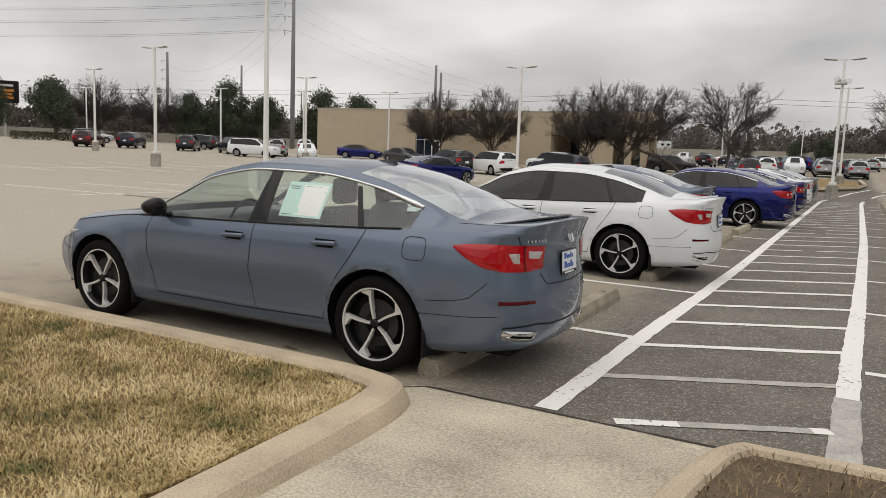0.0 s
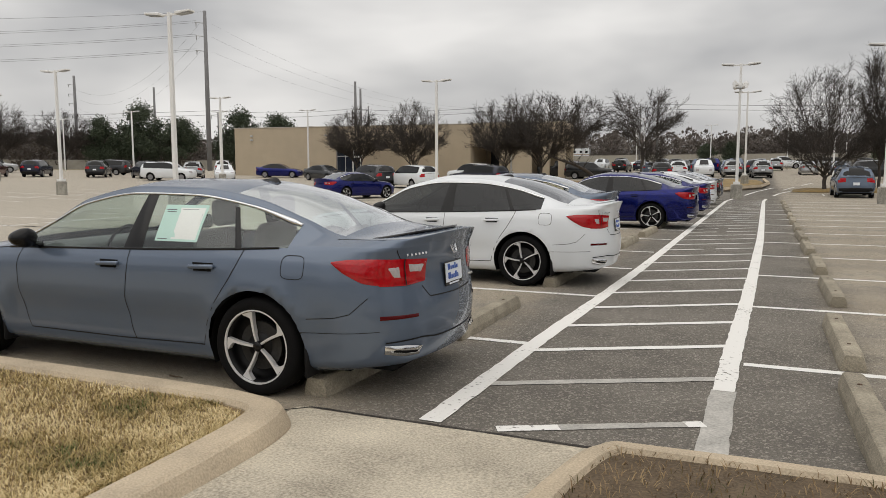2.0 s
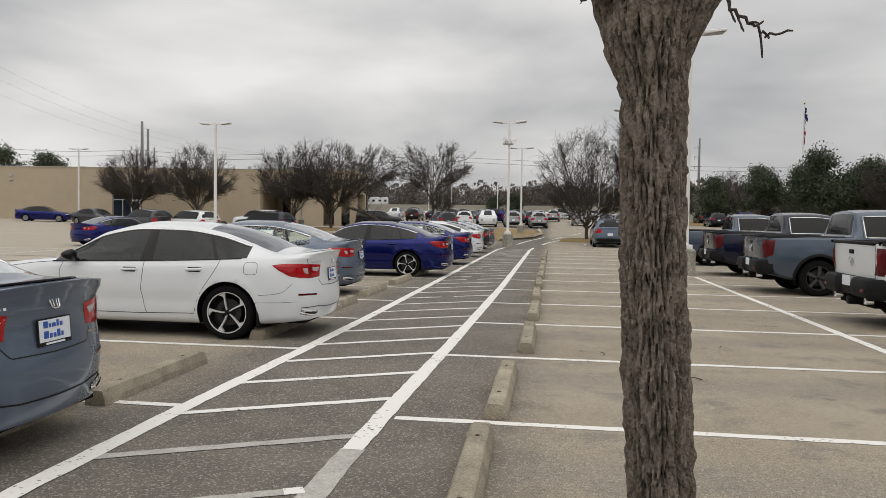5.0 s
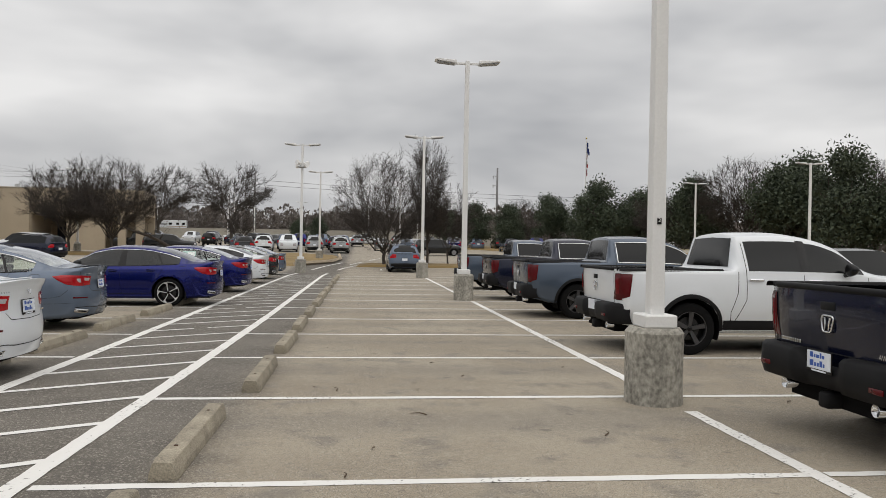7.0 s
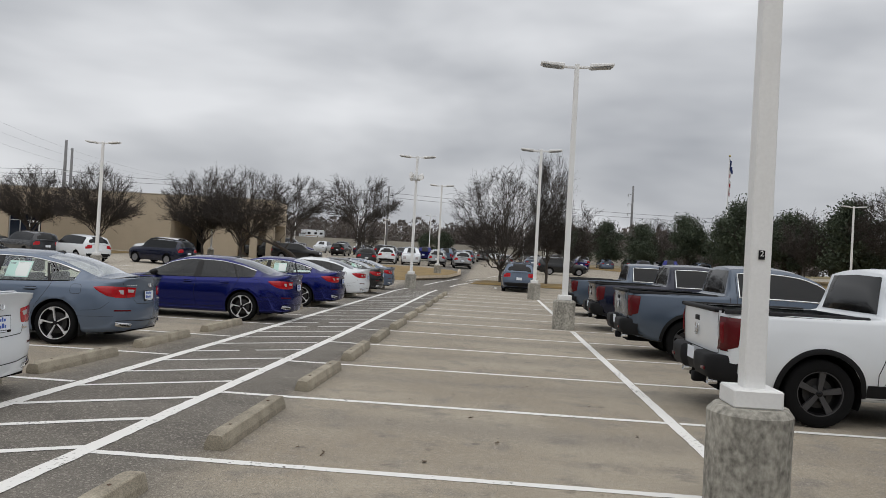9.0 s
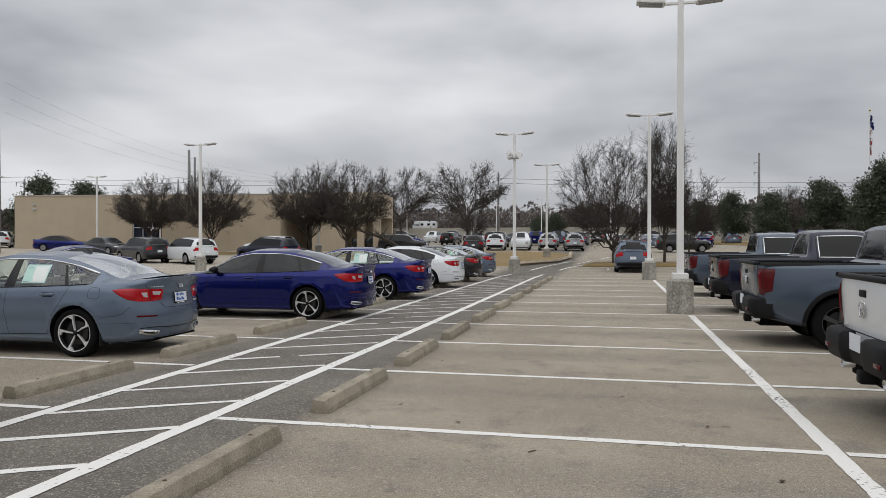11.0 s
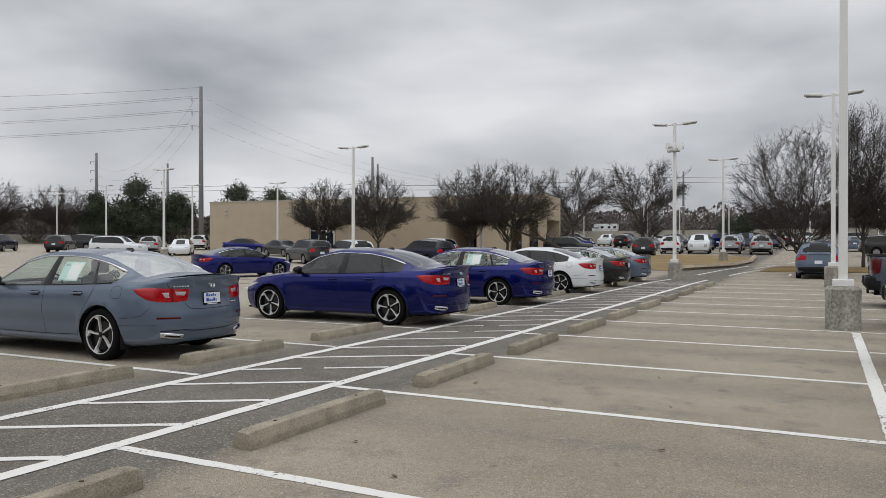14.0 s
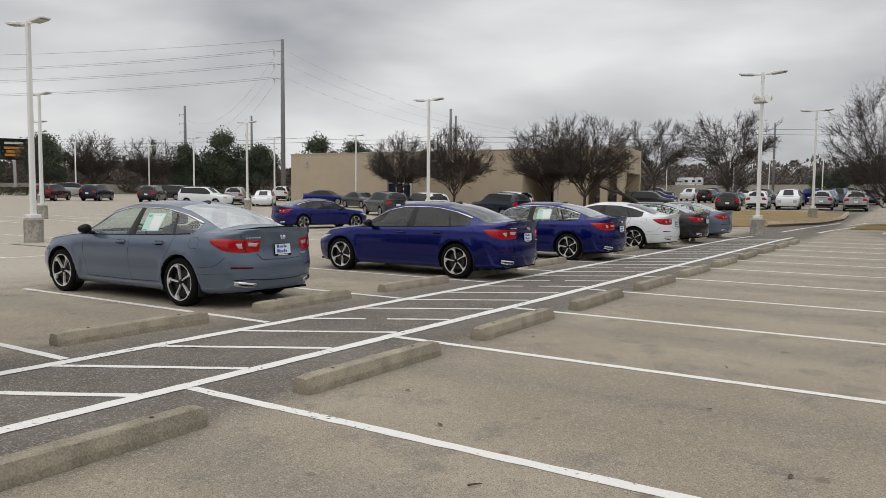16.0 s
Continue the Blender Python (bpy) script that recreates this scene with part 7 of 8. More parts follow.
def near_tree():
    t = new("bare_tree")
    rnd = random.Random(77)
    bark = mat("fissured_bark", (0.118, 0.094, 0.074), 0.97, var=0.65, scale=22, fine=110, bump=1.0, stretch=0.8, col2=(0.175, 0.152, 0.130))
    # trunk, swelling into the fork
    cs, rs = [], []
    for i in range(231):
        z = -0.05 + 2.16 * i / 230
        r = 0.069 + 0.03 * math.exp(-max(z, 0) / 0.12)
        left = 0.100 * min(1, max(0, (z - 1.74) / 0.30)) ** 0.9
        right = 0.075 * min(1, max(0, (z - 1.87) / 0.19)) ** 1.3
        dome = math.sqrt(max(0.02, 1 - max(0, (z - 2.0) / 0.112) ** 2))
        cs.append(Vector((-0.02 * z + 0.012 * math.sin(z * 3), 0.0, z)))
        rs.append(((r + left) * dome, (r + right) * dome, (r + 0.25 * (left + right)) * dome))
    part("trunk", barked(cs, rs, 120, 0.0, 0.8), bark, t, "grey-brown trunk with shaggy fissured bark")
    for k, (way, r0, r1) in enumerate((([(-0.03, 0.0, 1.72), (-0.105, 0.0, 2.0), (-0.20, 0.01, 2.2), (-0.33, 0.04, 2.5), (-0.44, 0.08, 2.95), (-0.72, 0.12, 3.5)], 0.076, 0.045),
                                       ([(-0.01, 0.0, 1.76), (0.075, -0.01, 2.0), (0.20, -0.02, 2.15), (0.36, -0.05, 2.28), (0.62, -0.1, 2.55), (0.95, -0.1, 3.0)], 0.052, 0.028),
                                       ([(0.0, 0.05, 1.95), (0.04, 0.07, 2.15), (0.07, 0.10, 2.45), (0.04, 0.22, 2.95), (0.15, 0.4, 3.6)], 0.062, 0.032))):
        pts = curve(way, 110)
        rad = [(r0 + (r1 - r0) * i / 110) * min(1, 0.35 + i / 34) for i in range(len(pts))]
        part("limb", barked(pts, [(r, r, r) for r in rad], 56, 3.0 + k, 0.5), bark, t)
    high = []

    def spray(p, d, length, r, level):
        n = 6
        q, dd = Vector(p), Vector(d).normalized()
        pts, rad = [q.copy()], [r]
        for i in range(n):
            dd = (dd + Vector((rnd.gauss(0, 0.2), rnd.gauss(0, 0.2), rnd.gauss(0, 0.2)))).normalized()
            q = q + dd * length / n
            pts.append(q.copy())
            rad.append(r * (1 - 0.7 * (i + 1) / n))
        high.append(tube(pts, rad, 5))
        if level < 3:
            for i in range((5, 5, 4)[level]):
                j = rnd.randint(1, n)
                a = rnd.uniform(0, 2 * math.pi)
                nd = (dd * 0.7 + Vector((math.cos(a), math.sin(a), rnd.uniform(-0.2, 0.6))) * 0.8).normalized()
                spray(pts[j], nd, length * rnd.uniform(0.3, 0.5), max(0.003, rad[j] * 0.55), level + 1)

    for p, d in (((-0.70, 0.12, 3.45), (-0.5, 0.1, 0.9)), ((-0.40, 0.07, 2.8), (-0.8, 0.3, 0.6)), ((0.93, -0.1, 2.95), (0.6, 0.1, 0.8)), ((0.55, -0.1, 2.5), (0.8, 0.3, 0.5)), ((0.15, 0.4, 3.55), (0.1, 0.3, 1)), ((0.06, 0.2, 2.9), (-0.3, 0.9, 0.6))):
        spray(p, d, 1.3, 0.026, 0)
    part("crown", join_lists(high), TWIG, t, "fine bare grey twigs")
    # low shoots, thin, knotty and bowed, with stubby side buds
    for k, way in enumerate(([(-0.30, 0.04, 2.46), (-0.42, 0.03, 2.24), (-0.457, 0.0, 2.11), (-0.485, 0.0, 2.03), (-0.54, -0.02, 1.985), (-0.625, -0.02, 1.97)],
                             [(-0.15, -0.02, 2.02), (-0.20, -0.03, 2.02), (-0.267, -0.03, 2.05), (-0.33, -0.02, 2.12), (-0.37, 0.0, 2.21), (-0.41, 0.02, 2.36)],
                             [(-0.40, 0.06, 2.75), (-0.58, 0.02, 2.42), (-0.70, -0.03, 2.27), (-0.84, -0.05, 2.20), (-0.96, -0.05, 2.215), (-1.07, -0.06, 2.19)],
                             [(-0.42, 0.07, 2.85), (-0.60, 0.10, 2.45), (-0.70, 0.10, 2.28), (-0.77, 0.1, 2.18), (-0.84, 0.1, 2.14), (-0.93, 0.1, 2.125)],
                             [(-0.37, 0.05, 2.62), (-0.48, -0.05, 2.40), (-0.53, -0.08, 2.28), (-0.57, -0.08, 2.18), (-0.62, -0.1, 2.14), (-0.69, -0.1, 2.13)],
                             [(-0.14, 0.03, 2.07), (-0.25, 0.06, 2.045), (-0.35, 0.08, 2.05), (-0.42, 0.09, 2.075), (-0.47, 0.09, 2.06), (-0.53, 0.1, 2.055)],
                             [(-0.36, 0.05, 2.5), (-0.38, -0.03, 2.32), (-0.34, -0.05, 2.20), (-0.29, -0.06, 2.12), (-0.25, -0.06, 2.06), (-0.23, -0.07, 2.02)],
                             [(-0.34, 0.05, 2.52), (-0.46, 0.12, 2.36), (-0.50, 0.14, 2.24), (-0.46, 0.15, 2.15), (-0.41, 0.15, 2.09), (-0.40, 0.15, 2.03)],
                             [(0.085, -0.03, 1.99), (0.095, -0.05, 1.95), (0.12, -0.05, 1.905), (0.15, -0.06, 1.875), (0.18, -0.06, 1.86), (0.19, -0.06, 1.85)],
                             [(0.09, -0.03, 2.05), (0.15, -0.06, 2.05), (0.21, -0.08, 2.055), (0.26, -0.08, 2.075), (0.31, -0.09, 2.10), (0.37, -0.09, 2.105)],
                             [(0.05, -0.04, 2.10), (0.12, -0.10, 2.14), (0.18, -0.12, 2.13), (0.24, -0.13, 2.09), (0.29, -0.13, 2.12), (0.33, -0.13, 2.15)],
                             [(-0.13, -0.05, 1.95), (-0.16, -0.06, 1.94), (-0.18, -0.06, 1.945), (-0.195, -0.06, 1.95), (-0.205, -0.06, 1.955), (-0.21, -0.06, 1.96)])):
        pts = curve([Vector(p) for p in way], 20)
        pts = [p + Vector((rnd.gauss(0, 0.0035), rnd.gauss(0, 0.0035), rnd.gauss(0, 0.0045))) for p in pts]
        m = len(pts)
        bits = [tube(pts, [0.0052 - 0.0028 * i / m for i in range(m)], 6)]
        for i in range(7, m - 1, 2 if k < 10 else 4):
            along = (pts[i + 1] - pts[i - 1]).normalized()
            d = (along * 0.7 + Vector((rnd.gauss(0, 0.5), rnd.gauss(0, 0.5), rnd.gauss(-0.1, 0.6)))).normalized()
            q = [pts[i]]
            step = rnd.choice((0.006, 0.008, 0.010, 0.013))
            for j in range(4):
                d = (d + Vector((rnd.gauss(0, 0.2), rnd.gauss(0, 0.2), rnd.gauss(0, 0.2)))).normalized()
                q.append(q[-1] + d * step)
            bits.append(tube(q, [0.0030, 0.0027, 0.0026, 0.0028, 0.0018], 5))
        part("twig", join_lists(bits), TWIG, t, "thin bare drooping twig with stubby buds")
    t.matrix_basis = pose(1.41, -6.40, 0.085)
    tagged(t, "leafless tree with shaggy fissured bark in the planting island", "tree")


near_tree()


def leaning_tree():
    t = new("bare_tree")
    pts = curve([(-13.0, 54.4, 0.6), (-13.6, 54.1, 1.35), (-14.8, 53.7, 2.0), (-16.2, 53.2, 2.5), (-17.6, 52.9, 3.4)], 14)
    part("trunk", tube(pts, [0.17 - 0.009 * i for i in range(len(pts))], 8), BARK, t, smooth=True)
    rnd = random.Random(3)
    tw = []
    for i in range(26):
        p = pts[rnd.randint(5, 14)]
        q = [p]
        d = Vector((rnd.gauss(-0.4, 0.5), rnd.gauss(0, 0.5), rnd.uniform(0.2, 1))).normalized()
        for k in range(4):
            d = (d + Vector((rnd.gauss(0, 0.2), rnd.gauss(0, 0.2), rnd.gauss(0, 0.2)))).normalized()
            q.append(q[-1] + d * 0.4)
        tw.append(tube(q, [0.03, 0.025, 0.02, 0.014, 0.008], 4, False))
    part("crown", join_lists(tw), TWIG, t)
    tagged(t, "bare tree leaning almost flat over the drive", "tree", group="bare trees")


leaning_tree()

# ---------------------------------------------------------------- the low building
WALL = mat("beige_render_wall", (0.46, 0.385, 0.285), 0.9, var=0.10, scale=0.8, fine=14, bump=0.1)
WALL_TRIM = mat("wall_coping", (0.40, 0.36, 0.30), 0.7, var=0.1)
DARK_GLASS = mat("shop_glass", (0.012, 0.018, 0.032), 0.08, var=0.2)


def building():
    b = new("shop_building")
    ax, ay, bx, by = -54.6, 59.3, -27.6, 62.6
    ang = math.atan2(by - ay, bx - ax)
    L = math.hypot(bx - ax, by - ay)
    z0 = 0.9
    H_ = 5.25
    # front wall in pieces round the glazed entrance, thick, with real openings
    ox0, ox1, oh = 12.3, 15.3, 2.75
    for name, x0, x1, za, zb in (("wall", 0, ox0, -1, H_), ("wall", ox0, ox1, oh, H_), ("wall", ox1, L, -1, H_)):
        part(name, box(x0, x1, 0, 0.4, za, zb), WALL, b)
    part("wall", box(0.002, 0.4, 0.4, 30, -1, H_), WALL, b)
    part("wall", box(L - 0.4, L - 0.002, 0.4, 30, -1, H_), WALL, b)
    part("wall", box(0.4, L - 0.4, 29.6, 30, -1, H_), WALL, b)
    part("roof", box(0.35, L - 0.35, 0.35, 29.7, H_ - 0.5, H_ - 0.35), WALL_TRIM, b, "flat grey roof")
    part("coping", box(-0.05, L + 0.05, -0.06, 0.45, H_, H_ + 0.10, 0.02), WALL_TRIM, b)
    # glazed entrance
    part("window", box(ox0 + 0.05, ox1 - 0.05, 0.2, 0.23, -0.2, oh - 0.05), DARK_GLASS, b, "dark shopfront glazing")
    for x in np.linspace(ox0, ox1 - 0.07, 4):
        part("mullion", box(x, x + 0.07, 0.14, 0.28, -0.2, oh), GREY_STEEL, b)
    part("transom", box(ox0, ox1, 0.15, 0.27, 2.1, 2.17), GREY_STEEL, b)
    dr = part("door", box(ox1 - 1.15, ox1 - 0.15, 0.10, 0.14, -0.1, 2.1), WHITE_STEEL, b, "white framed glass door")
    part("door_pane", box(ox1 - 1.02, ox1 - 0.28, 0.085, 0.10, 0.1, 1.95), DARK_GLASS, dr)
    # taller wing with a recessed porch on piers
    part("wall", box(L + 0.02, L + 9.6, 0.6, 1.0, 3.1, 5.35), WALL, b)
    part("wall", box(L + 0.02, L + 9.6, 7.0, 7.4, -1, 5.35), WALL, b)
    part("wall", box(L + 9.2, L + 9.6, 1.0, 7.0, 3.1, 5.35), WALL, b)
    part("wall", box(L + 2.9, L + 6.2, 0.62, 0.98, -1, 3.1), WALL, b)
    part("soffit", box(L + 0.02, L + 9.2, 1.0, 7.0, 3.1, 3.3), WALL_TRIM, b, "shaded porch ceiling")
    part("coping", box(L - 0.03, L + 9.7, 0.55, 1.05, 5.35, 5.45, 0.02), WALL_TRIM, b)
    for x in (7.3, 8.85):
        part("pier", box(L + x, L + x + 0.7, 0.6, 1.3, -1, 3.1, 0.02), WALL, b, "square rendered porch pier")
    part("window", box(L + 0.6, L + 4.2, 6.94, 6.99, 0.0, 2.6), DARK_GLASS, b)
    # rooftop units, pipes and wall lamps
    for x, y_, w, h in ((7.5, 3, 0.6, 0.35), (16.6, 5, 0.9, 0.5), (18.4, 6, 0.4, 0.6), (21, 4, 1.2, 0.45), (24.5, 5, 0.35, 0.7)):
        part("roof_unit", box(x, x + w, y_, y_ + w, H_ - 0.35, H_ + h, 0.03), GREY_STEEL, b)
    for x, z in ((2.0, 4.35), (2.0, 3.9), (11, 4.3), (18, 4.3)):
        part("wall_lamp", box(x, x + 0.3, -0.14, 0.0, z, z + 0.16, 0.02), GREY_STEEL, b)
    b.matrix_basis = pose(ax, ay, z0, 0, 0, math.degrees(ang))
    tagged(b, "long low beige rendered building with a dark glazed entrance", "building")


building()

# ---------------------------------------------------------------- more lamp posts across the lots
for x, y_, pr in ((-19.03, 11.7, True), (-36.6, 21.6, True), (-57.8, 33.1, True), (-40.7, 40.3, True), (-64, 53.7, True), (-43.4, 57.0, True), (-21.4, 57.0, True), (-1.3, 51.5, True), (-54.3, 56.5, False),
                  (-89.7, 55.2, False), (-88.6, 65.5, False), (-36.3, 118, False), (-16.8, 100, False), (-18.8, 140, False), (5.8, 68, False), (29, 97, False), (31.1, 55.2, False), (29.8, 36.3, True), (-14.4, 90.7, False), (3, 112, False), (12, 128, False), (-8, 118, False), (-38.8, 147, False)):
    lamp_post(x, y_, lift(x, y_) + 6.95, pier=pr, turn=4 if x < -10 else 0)

# ---------------------------------------------------------------- power lines and masts
WOOD_POLE = mat("weathered_pole", (0.20, 0.20, 0.205), 0.85, var=0.2, scale=1, fine=12)
WIRE = mat("wire", (0.10, 0.10, 0.10), 0.6, var=0.1)


def utility_pole(x, y_, z1, r, arms, name="utility_pole", side=-1, arm=1.3):
    p = new(name)
    z0 = lift(x, y_)
    part("mast", tube([(0, 0, -0.5), (0, 0, (z1 - z0) * 0.5), (0, 0, z1 - z0)], [r, r * 0.85, r * 0.62], 12), WOOD_POLE, p, smooth=True)
    for z in arms:
        part("cross_arm", tube([(0, 0, z - z0), (side * arm * 0.78, side * arm * 0.5, z - z0 + 0.15)], [0.07, 0.05], 6), GREY_STEEL, p)
        part("insulator", tube([(side * arm * 0.78, side * arm * 0.5, z - z0 + 0.15), (side * arm * 0.78, side * arm * 0.5, z - z0 - 0.5)], [0.10, 0.06], 6), GREY_STEEL, p)
    p.matrix_basis = pose(x, y_, z0)
    return tagged(p, "tall weathered power line pole with stand-off insulators", "utility pole", group="utility poles")


utility_pole(-72.0, 75.4, 23.5, 0.36, (18.0, 20.0, 21.8))
utility_pole(-138, 110.3, 22, 0.4, (16, 18, 20))
utility_pole(-110, 104.5, 17.7, 0.3, (12, 14))
utility_pole(-88.0, 144.5, 22, 0.42, ())
utility_pole(-86.9, 145.0, 20.4, 0.36, ())
utility_pole(31, 152, 18.9, 0.3, (13, 15, 17))
utility_pole(-23, 170, 18, 0.3, (15,))
for x, y_, z in ((-95, 105, 12.5), (-70, 112, 12.5), (-45, 118, 12.5), (-20, 124, 12.8), (-60, 100, 12)):
    utility_pole(x, y_, z, 0.18, (z - 0.8,))


def wire(a, b, sag, r=0.016):
    a, b = Vector(a), Vector(b)
    n = 24
    pts = []
    for i in range(n + 1):
        t = i / n
        p = a.lerp(b, t)
        p.z -= sag * 4 * t * (1 - t)
        pts.append(p)
    o = part("power_line", tube(pts, [r] * (n + 1), 4), WIRE)
    tagged(o, "thin dark overhead power line", "power line", group="power lines")


for z in (18.1, 18.35, 20.1, 20.35, 21.9, 22.15):
    wire((-73.0, 74.8, z), (-190, 20, z + 2.5), 3.2)
wire((-72, 75.4, 23.4), (-190, 20, 26.5), 2.6)
for z in (18.0, 20.0, 21.8):
    wire((-72.6, 75.0, z), (-138.5, 110, z - 2.2), 5, 0.009)
    wire((-71.3, 75.8, z), (-45, 118, 12.3 + (z - 20) * 0.1), 3, 0.007)
for z in (12.0, 12.8):
    for a, b in (((-95, 105), (-70, 112)), ((-70, 112), (-45, 118)), ((-45, 118), (-20, 124)), ((-20, 124), (60, 150)), ((-190, 78), (-95, 105))):
        wire((*a, z), (*b, z), 0.6, 0.028)


def flagpole(x, y_, z1):
    f = new("flagpole")
    z0 = lift(x, y_)
    part("mast", tube([(0, 0, 0), (0, 0, z1 - z0)], [0.10, 0.05], 10), WHITE_STEEL, f)
    part("finial", bm_sphere(0.12, (0, 0, z1 - z0 + 0.1)), mat("gilt", (0.5, 0.4, 0.15), 0.3, 1.0), f)
    stripes = [mat("flag_red", (0.33, 0.03, 0.04), 0.8), mat("flag_white", (0.7, 0.7, 0.7), 0.8), mat("flag_blue", (0.03, 0.05, 0.18), 0.8)]
    # hanging limp in folds, striped
    h = z1 - z0 - 0.3
    for i in range(9):
        m = stripes[i % 2] if i > 2 else stripes[2]
        vs, fs = [], []
        for j in range(9):
            u = j / 8
            x_ = 0.06 + 0.42 * u * (0.6 + 0.4 * math.sin(i * 1.7 + u * 5))
            y2 = 0.12 * math.sin(u * 9 + i)
            for dz in (0, 0.46):
                vs.append((x_ * (1 - 0.05 * i), y2, h - 0.45 * i - dz - 0.5 * u))
        for j in range(8):
            fs.append((2 * j, 2 * j + 1, 2 * j + 3, 2 * j + 2))
        part("flag_fold", (vs, fs), m, f)
    f.matrix_basis = pose(x, y_, z0)
    tagged(f, "white flagpole with a limp striped flag", "flagpole")


def bm_sphere(r, c):
    bm = bmesh.new()
    bmesh.ops.create_uvsphere(bm, u_segments=12, v_segments=8, radius=r, matrix=Matrix.Translation(c))
    return bm


flagpole(30.8, 86.8, 15.9)


def pole_sign(x, y_, z1):
    s = new("pole_sign")
    z0 = lift(x, y_)
    part("post", box(-0.2, 0.2, -0.2, 0.2, 0, z1 - z0 - 2.5), GREY_STEEL, s)
    pn = part("sign_panel", box(-2.2, 2.2, -0.25, 0.25, z1 - z0 - 3.6, z1 - z0, 0.05), BLACK_PLASTIC, s, "black sign panel with orange bars")
    for z, w in ((1.6, 1.5), (2.2, 1.2), (2.8, 1.4)):
        part("sign_bar", box(-w, w, -0.29, -0.25, z1 - z0 - z - 0.2, z1 - z0 - z + 0.2), mat("orange_sign", (0.55, 0.22, 0.03), 0.6), pn)
    part("sign_bar", box(-1.4, 1.4, -0.29, -0.25, z1 - z0 - 0.95, z1 - z0 - 0.6), mat("white_sign", (0.6, 0.6, 0.6), 0.6), pn)
    s.matrix_basis = pose(x, y_, z0, 0, 0, 55)
    tagged(s, "black roadside pole sign with orange bars", "sign")


pole_sign(-126, 66, 11.0)

# ---------------------------------------------------------------- grass bank, hedges, road barrier
DRY = mat("dry_bank_grass", (0.25, 0.175, 0.075), 0.95, var=0.35, scale=0.9, fine=25, bump=0.4, coords="World")


def bank(name, outline, h, label):
    vs = [(x, y_, lift(x, y_) + 0.02) for x, y_ in outline]
    cx, cy = sum(v[0] for v in vs) / len(vs), sum(v[1] for v in vs) / len(vs)
    n = len(vs)
    vs += [(cx + (v[0] - cx) * 0.93, cy + (v[1] - cy) * 0.93, v[2] + h) for v in vs[:n]]
    vs.append((cx, cy, lift(cx, cy) + h + 0.1))
    fs = [(i, (i + 1) % n, n + (i + 1) % n, n + i) for i in range(n)] + [(n + i, n + (i + 1) % n, 2 * n) for i in range(n)]
    tagged(part(name, (vs, fs), DRY), label, "lawn", kind="structure")


bank("lawn_bank", [(-16, 42.5), (-8, 40), (-2.4, 41.5), (-0.4, 46), (0.2, 52), (-0.2, 60), (-4, 64), (-11, 62), (-16, 54)], 0.12, "dry straw-coloured grass bank with a kerb")
bank("lawn_bank", [(1.6, 41.5), (10, 41.5), (24, 42.5), (24, 45.5), (10, 45.0), (1.8, 45)], 0.12, "narrow dry grass island under bare trees")
bank("lawn_bank", [(-24, 52.5), (-15, 51.5), (-14.5, 55.5), (-24, 57)], 0.12, "mulched island under bare trees")
bank("lawn_bank", [(-40, 53.5), (-28, 52.3), (-28, 57), (-40, 58)], 0.10, "mulched bed by the building")
bank("lawn_bank", [(30, 30), (56, 18), (58, 60), (40, 84), (14, 106), (12, 98), (28, 70)], 0.10, "dry grass verge under evergreen trees")
tagged(part("kerb", tube([(-2.3, 41.4, 0.3), (-0.2, 46, 0.38), (0.35, 52, 0.5), (0, 60, 0.7)], [0.14] * 4, 4), CONCRETE), "pale concrete kerb along the grass bank", "kerb", group="kerbs", kind="structure")
HEDGE = leaf_material("hedge_leaves", (0.025, 0.030, 0.015), (0.075, 0.07, 0.035))


def hedge(x, y_, w, d, h, seed, turn):
    rnd = random.Random(seed)
    vs, fs = [], []
    for i in range(1600):
        p = Vector((rnd.uniform(-w, w), rnd.uniform(-d, d), h * rnd.random() ** 0.7))
        a = Vector((rnd.gauss(0, 1), rnd.gauss(0, 1), rnd.gauss(0, 1))).normalized()
        b = a.cross(Vector((0.3, 0.5, 0.8))).normalized()
        o = len(vs)
        vs += [p - a * 0.14, p + b * 0.07, p + a * 0.14, p - b * 0.07]
        fs.append((o, o + 1, o + 2, o + 3))
    o = part("hedge", (vs, fs), HEDGE)
    o.matrix_basis = pose(x, y_, lift(x, y_), 0, 0, turn)
    tagged(o, "low clipped dark green hedge", "hedge")


hedge(-86, 48, 4.5, 1.0, 1.0, 1, 55)
hedge(-70, 58, 4, 1.0, 1.1, 2, 40)
hedge(-56, 63, 1.5, 0.8, 1.2, 3, 10)


def highway():
    """A pale raised road with its barrier beyond the lots."""
    for pts, z in (([(-60, 205), (-25, 200), (10, 198), (45, 200), (80, 210)], 4.6), ([(-140, 60), (-120, 92), (-95, 122), (-75, 150), (-60, 205)], 2.6)):
        vs, fs = [], []
        c = curve([(p[0], p[1]) for p in pts], 30)
        for p in c:
            for off, dz in ((0, -5), (0.0, 1.0), (0.4, 1.0), (0.4, 0.1), (9, 0.1)):
                q = p * (1 + off / p.length)
                vs.append((q.x, q.y, z + dz))
        for i in range(len(c) - 1):
            for k_ in range(4):
                fs.append((5 * i + k_, 5 * i + 5 + k_, 5 * i + 6 + k_, 5 * i + 1 + k_))
        tagged(part("road", (vs, fs), mat("pale_barrier", (0.36, 0.34, 0.30), 0.9, var=0.15, coords="World", scale=0.2, fine=2)), "pale concrete barrier and raised road", "road", kind="structure")


highway()


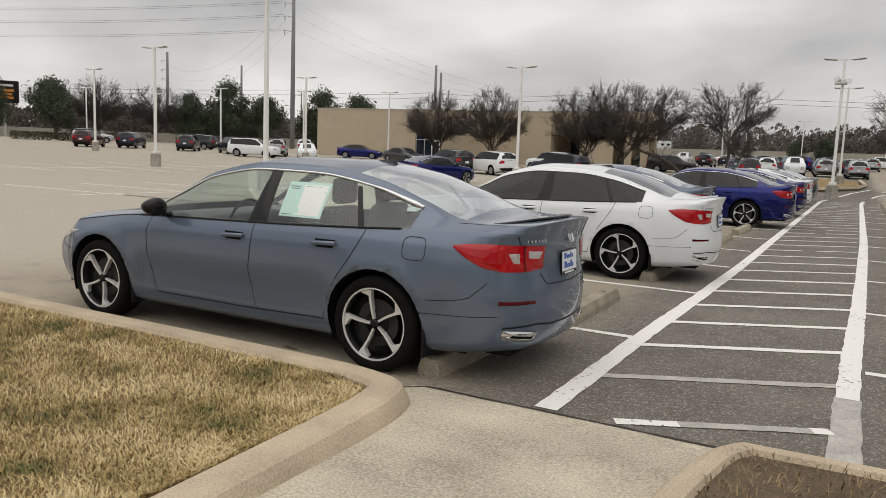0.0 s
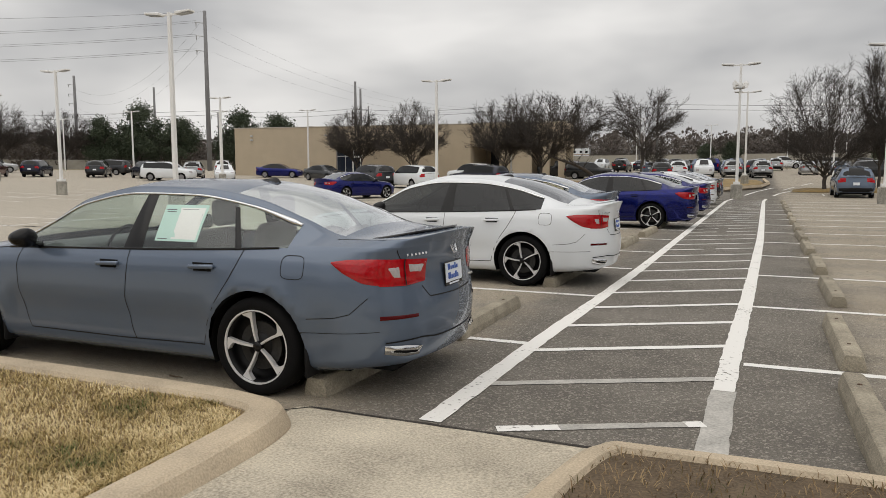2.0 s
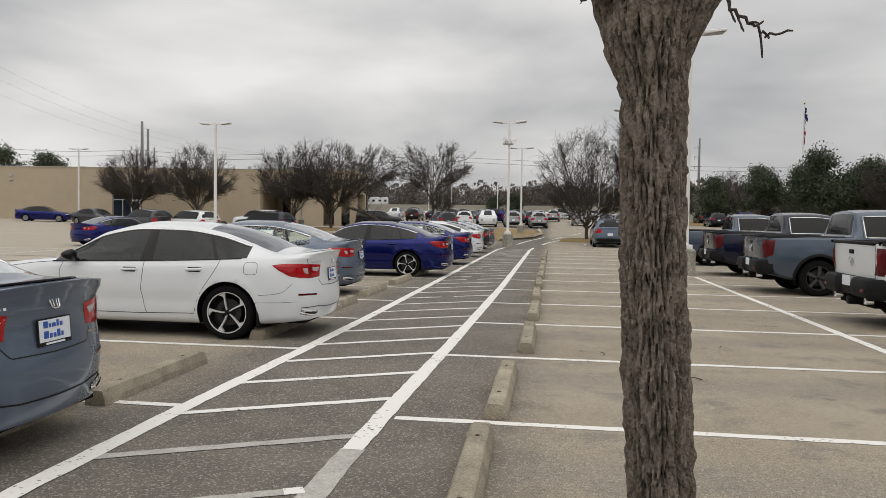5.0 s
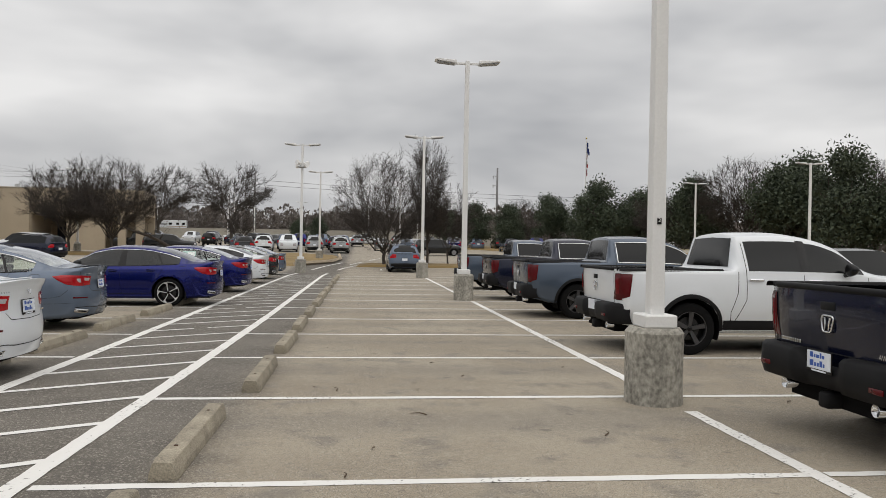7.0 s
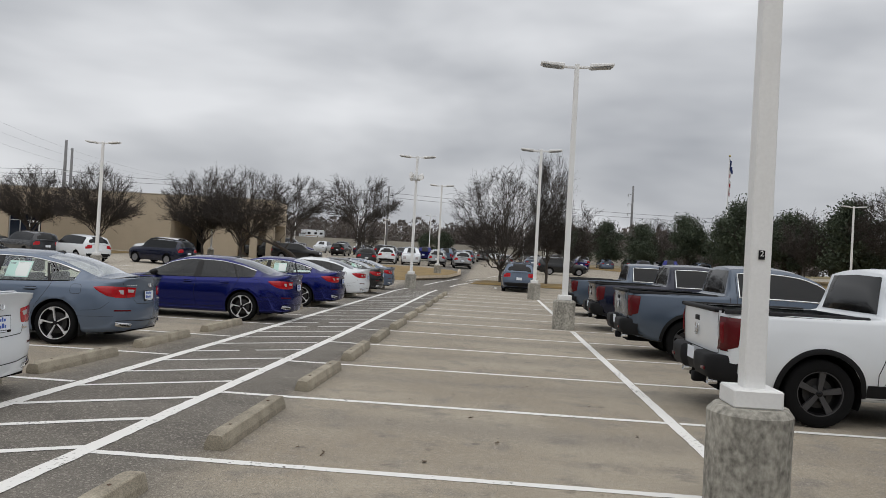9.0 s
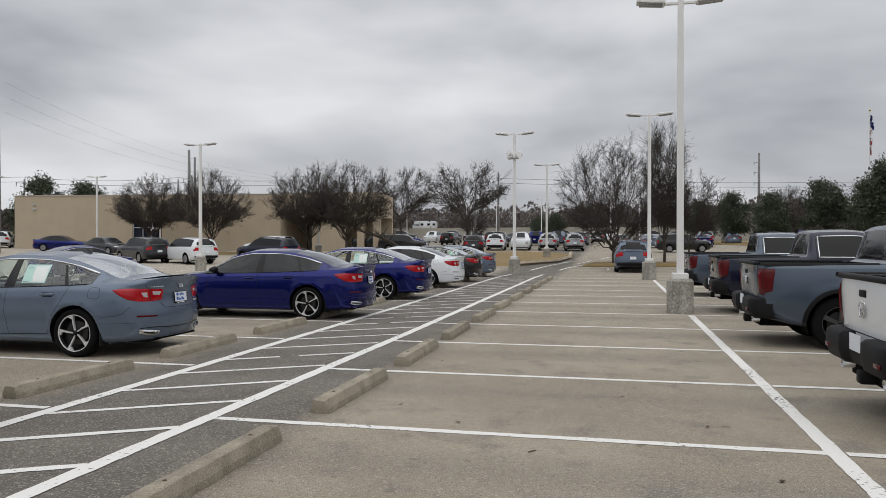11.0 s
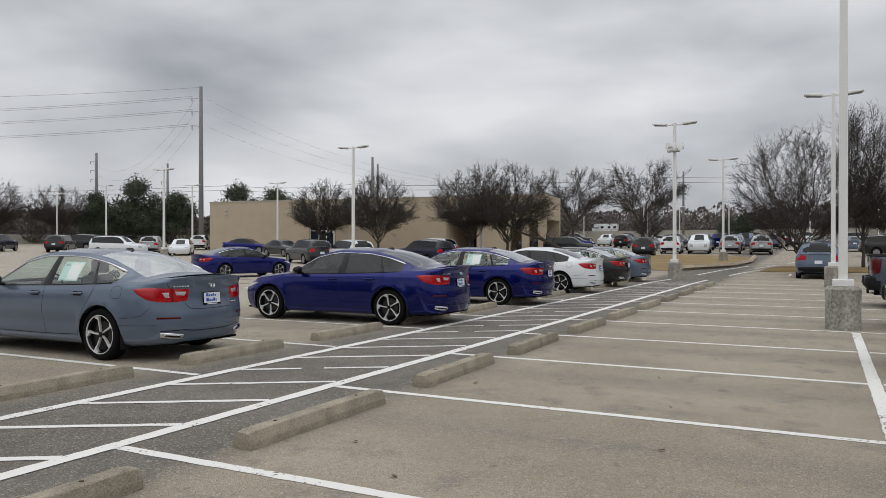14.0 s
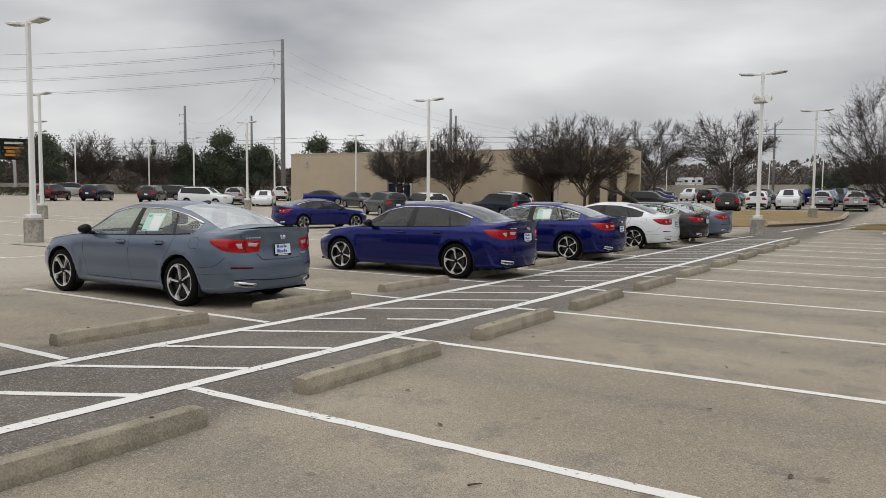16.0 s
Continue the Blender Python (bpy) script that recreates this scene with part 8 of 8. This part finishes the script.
def camper(x, y_, heading):
    c = new("camper_van")
    W = PAINTS["white"]
    part("body", box(-2.2, 3.2, -1.15, 1.15, 0.6, 3.0, 0.12, 2), W, c)
    part("cab", box(-4.1, -2.2, -1.05, 1.05, 0.5, 1.75, 0.15, 2), W, c)
    part("over_cab", box(-3.6, -2.15, -1.1, 1.1, 1.95, 3.0, 0.15, 2), W, c)
    part("windscreen", box(-3.45, -2.2, -1.0, 1.0, 1.7, 2.0, 0.05), GLASS_DARK, c)
    for x0 in (-1.5, 0.4, 2.0):
        part("window", box(x0, x0 + 0.8, -1.17, 1.17, 1.7, 2.3, 0.02), GLASS_DARK, c)
    part("stripe", box(-2.1, 3.1, -1.165, 1.165, 1.2, 1.35), mat("camper_stripe", (0.3, 0.2, 0.1), 0.5), c)
    wm, rm = far_wheel(0.35, 0.24)
    for wx in (-3.2, 1.6):
        for sg in (1, -1):
            w = part("wheel", wm, None, c)
            w.matrix_basis = pose(wx, sg * 1.0, 0.35, 0, 0, 0 if sg > 0 else 180)
    c.matrix_basis = pose(x, y_, 4.75, 0, 0, heading)
    tagged(c, "white camper van with a brown side stripe on the road", "camper van")


camper(-50, 208, 3)

# ---------------------------------------------------------------- litter on the paving
LITTER = mat("dead_twig", (0.10, 0.07, 0.045), 0.9, var=0.3)
lrnd = random.Random(31)
for x, y_, kind in ((2.1, -1.9, 0), (2.6, -0.8, 1), (1.5, 0.55, 0), (1.75, 0.35, 1), (4.0, -1.6, 1), (3.2, 1.2, 0), (2.2, 3.0, 0), (3.6, 4.4, 0), (2.9, 2.2, 1), (-3.9, -4.7, 1), (3.4, 5.9, 0), (1.5, 3.6, 0), (1.9, -2.6, 1), (6.4, -0.3, 1), (2.6, 0.4, 0), (4.3, 3.3, 0), (1.3, 6.2, 0), (3.0, 7.4, 0), (4.6, 1.9, 0)):
    if kind:
        a = lrnd.uniform(0, 6.28)
        L_ = lrnd.uniform(0.08, 0.2)
        o = part("fallen_twig", tube([(x, y_, 0.010), (x + L_ * 0.5 * math.cos(a), y_ + L_ * 0.5 * math.sin(a), 0.016), (x + L_ * math.cos(a + 0.3), y_ + L_ * math.sin(a + 0.3), 0.010)], [0.006, 0.005, 0.003], 5), LITTER)
        tagged(o, "small dead twig lying on the paving", "twig", group="litter")
    else:
        s = lrnd.uniform(0.02, 0.04)
        a = lrnd.uniform(0, 6.28)
        vs = [(x + s * math.cos(a) * u - s * 0.5 * math.sin(a) * v, y_ + s * math.sin(a) * u + s * 0.5 * math.cos(a) * v, 0.008 + 0.012 * abs(u * v) + 0.006 * (u > 0.5)) for u, v in ((-1, 0), (-0.3, 1), (0.6, 0.8), (1, 0), (0.5, -0.9), (-0.4, -0.8))]
        o = part("dead_leaf", (vs, [(0, 1, 2, 3, 4, 5)]), LITTER)
        tagged(o, "curled brown dead leaf on the paving", "leaf", group="litter")
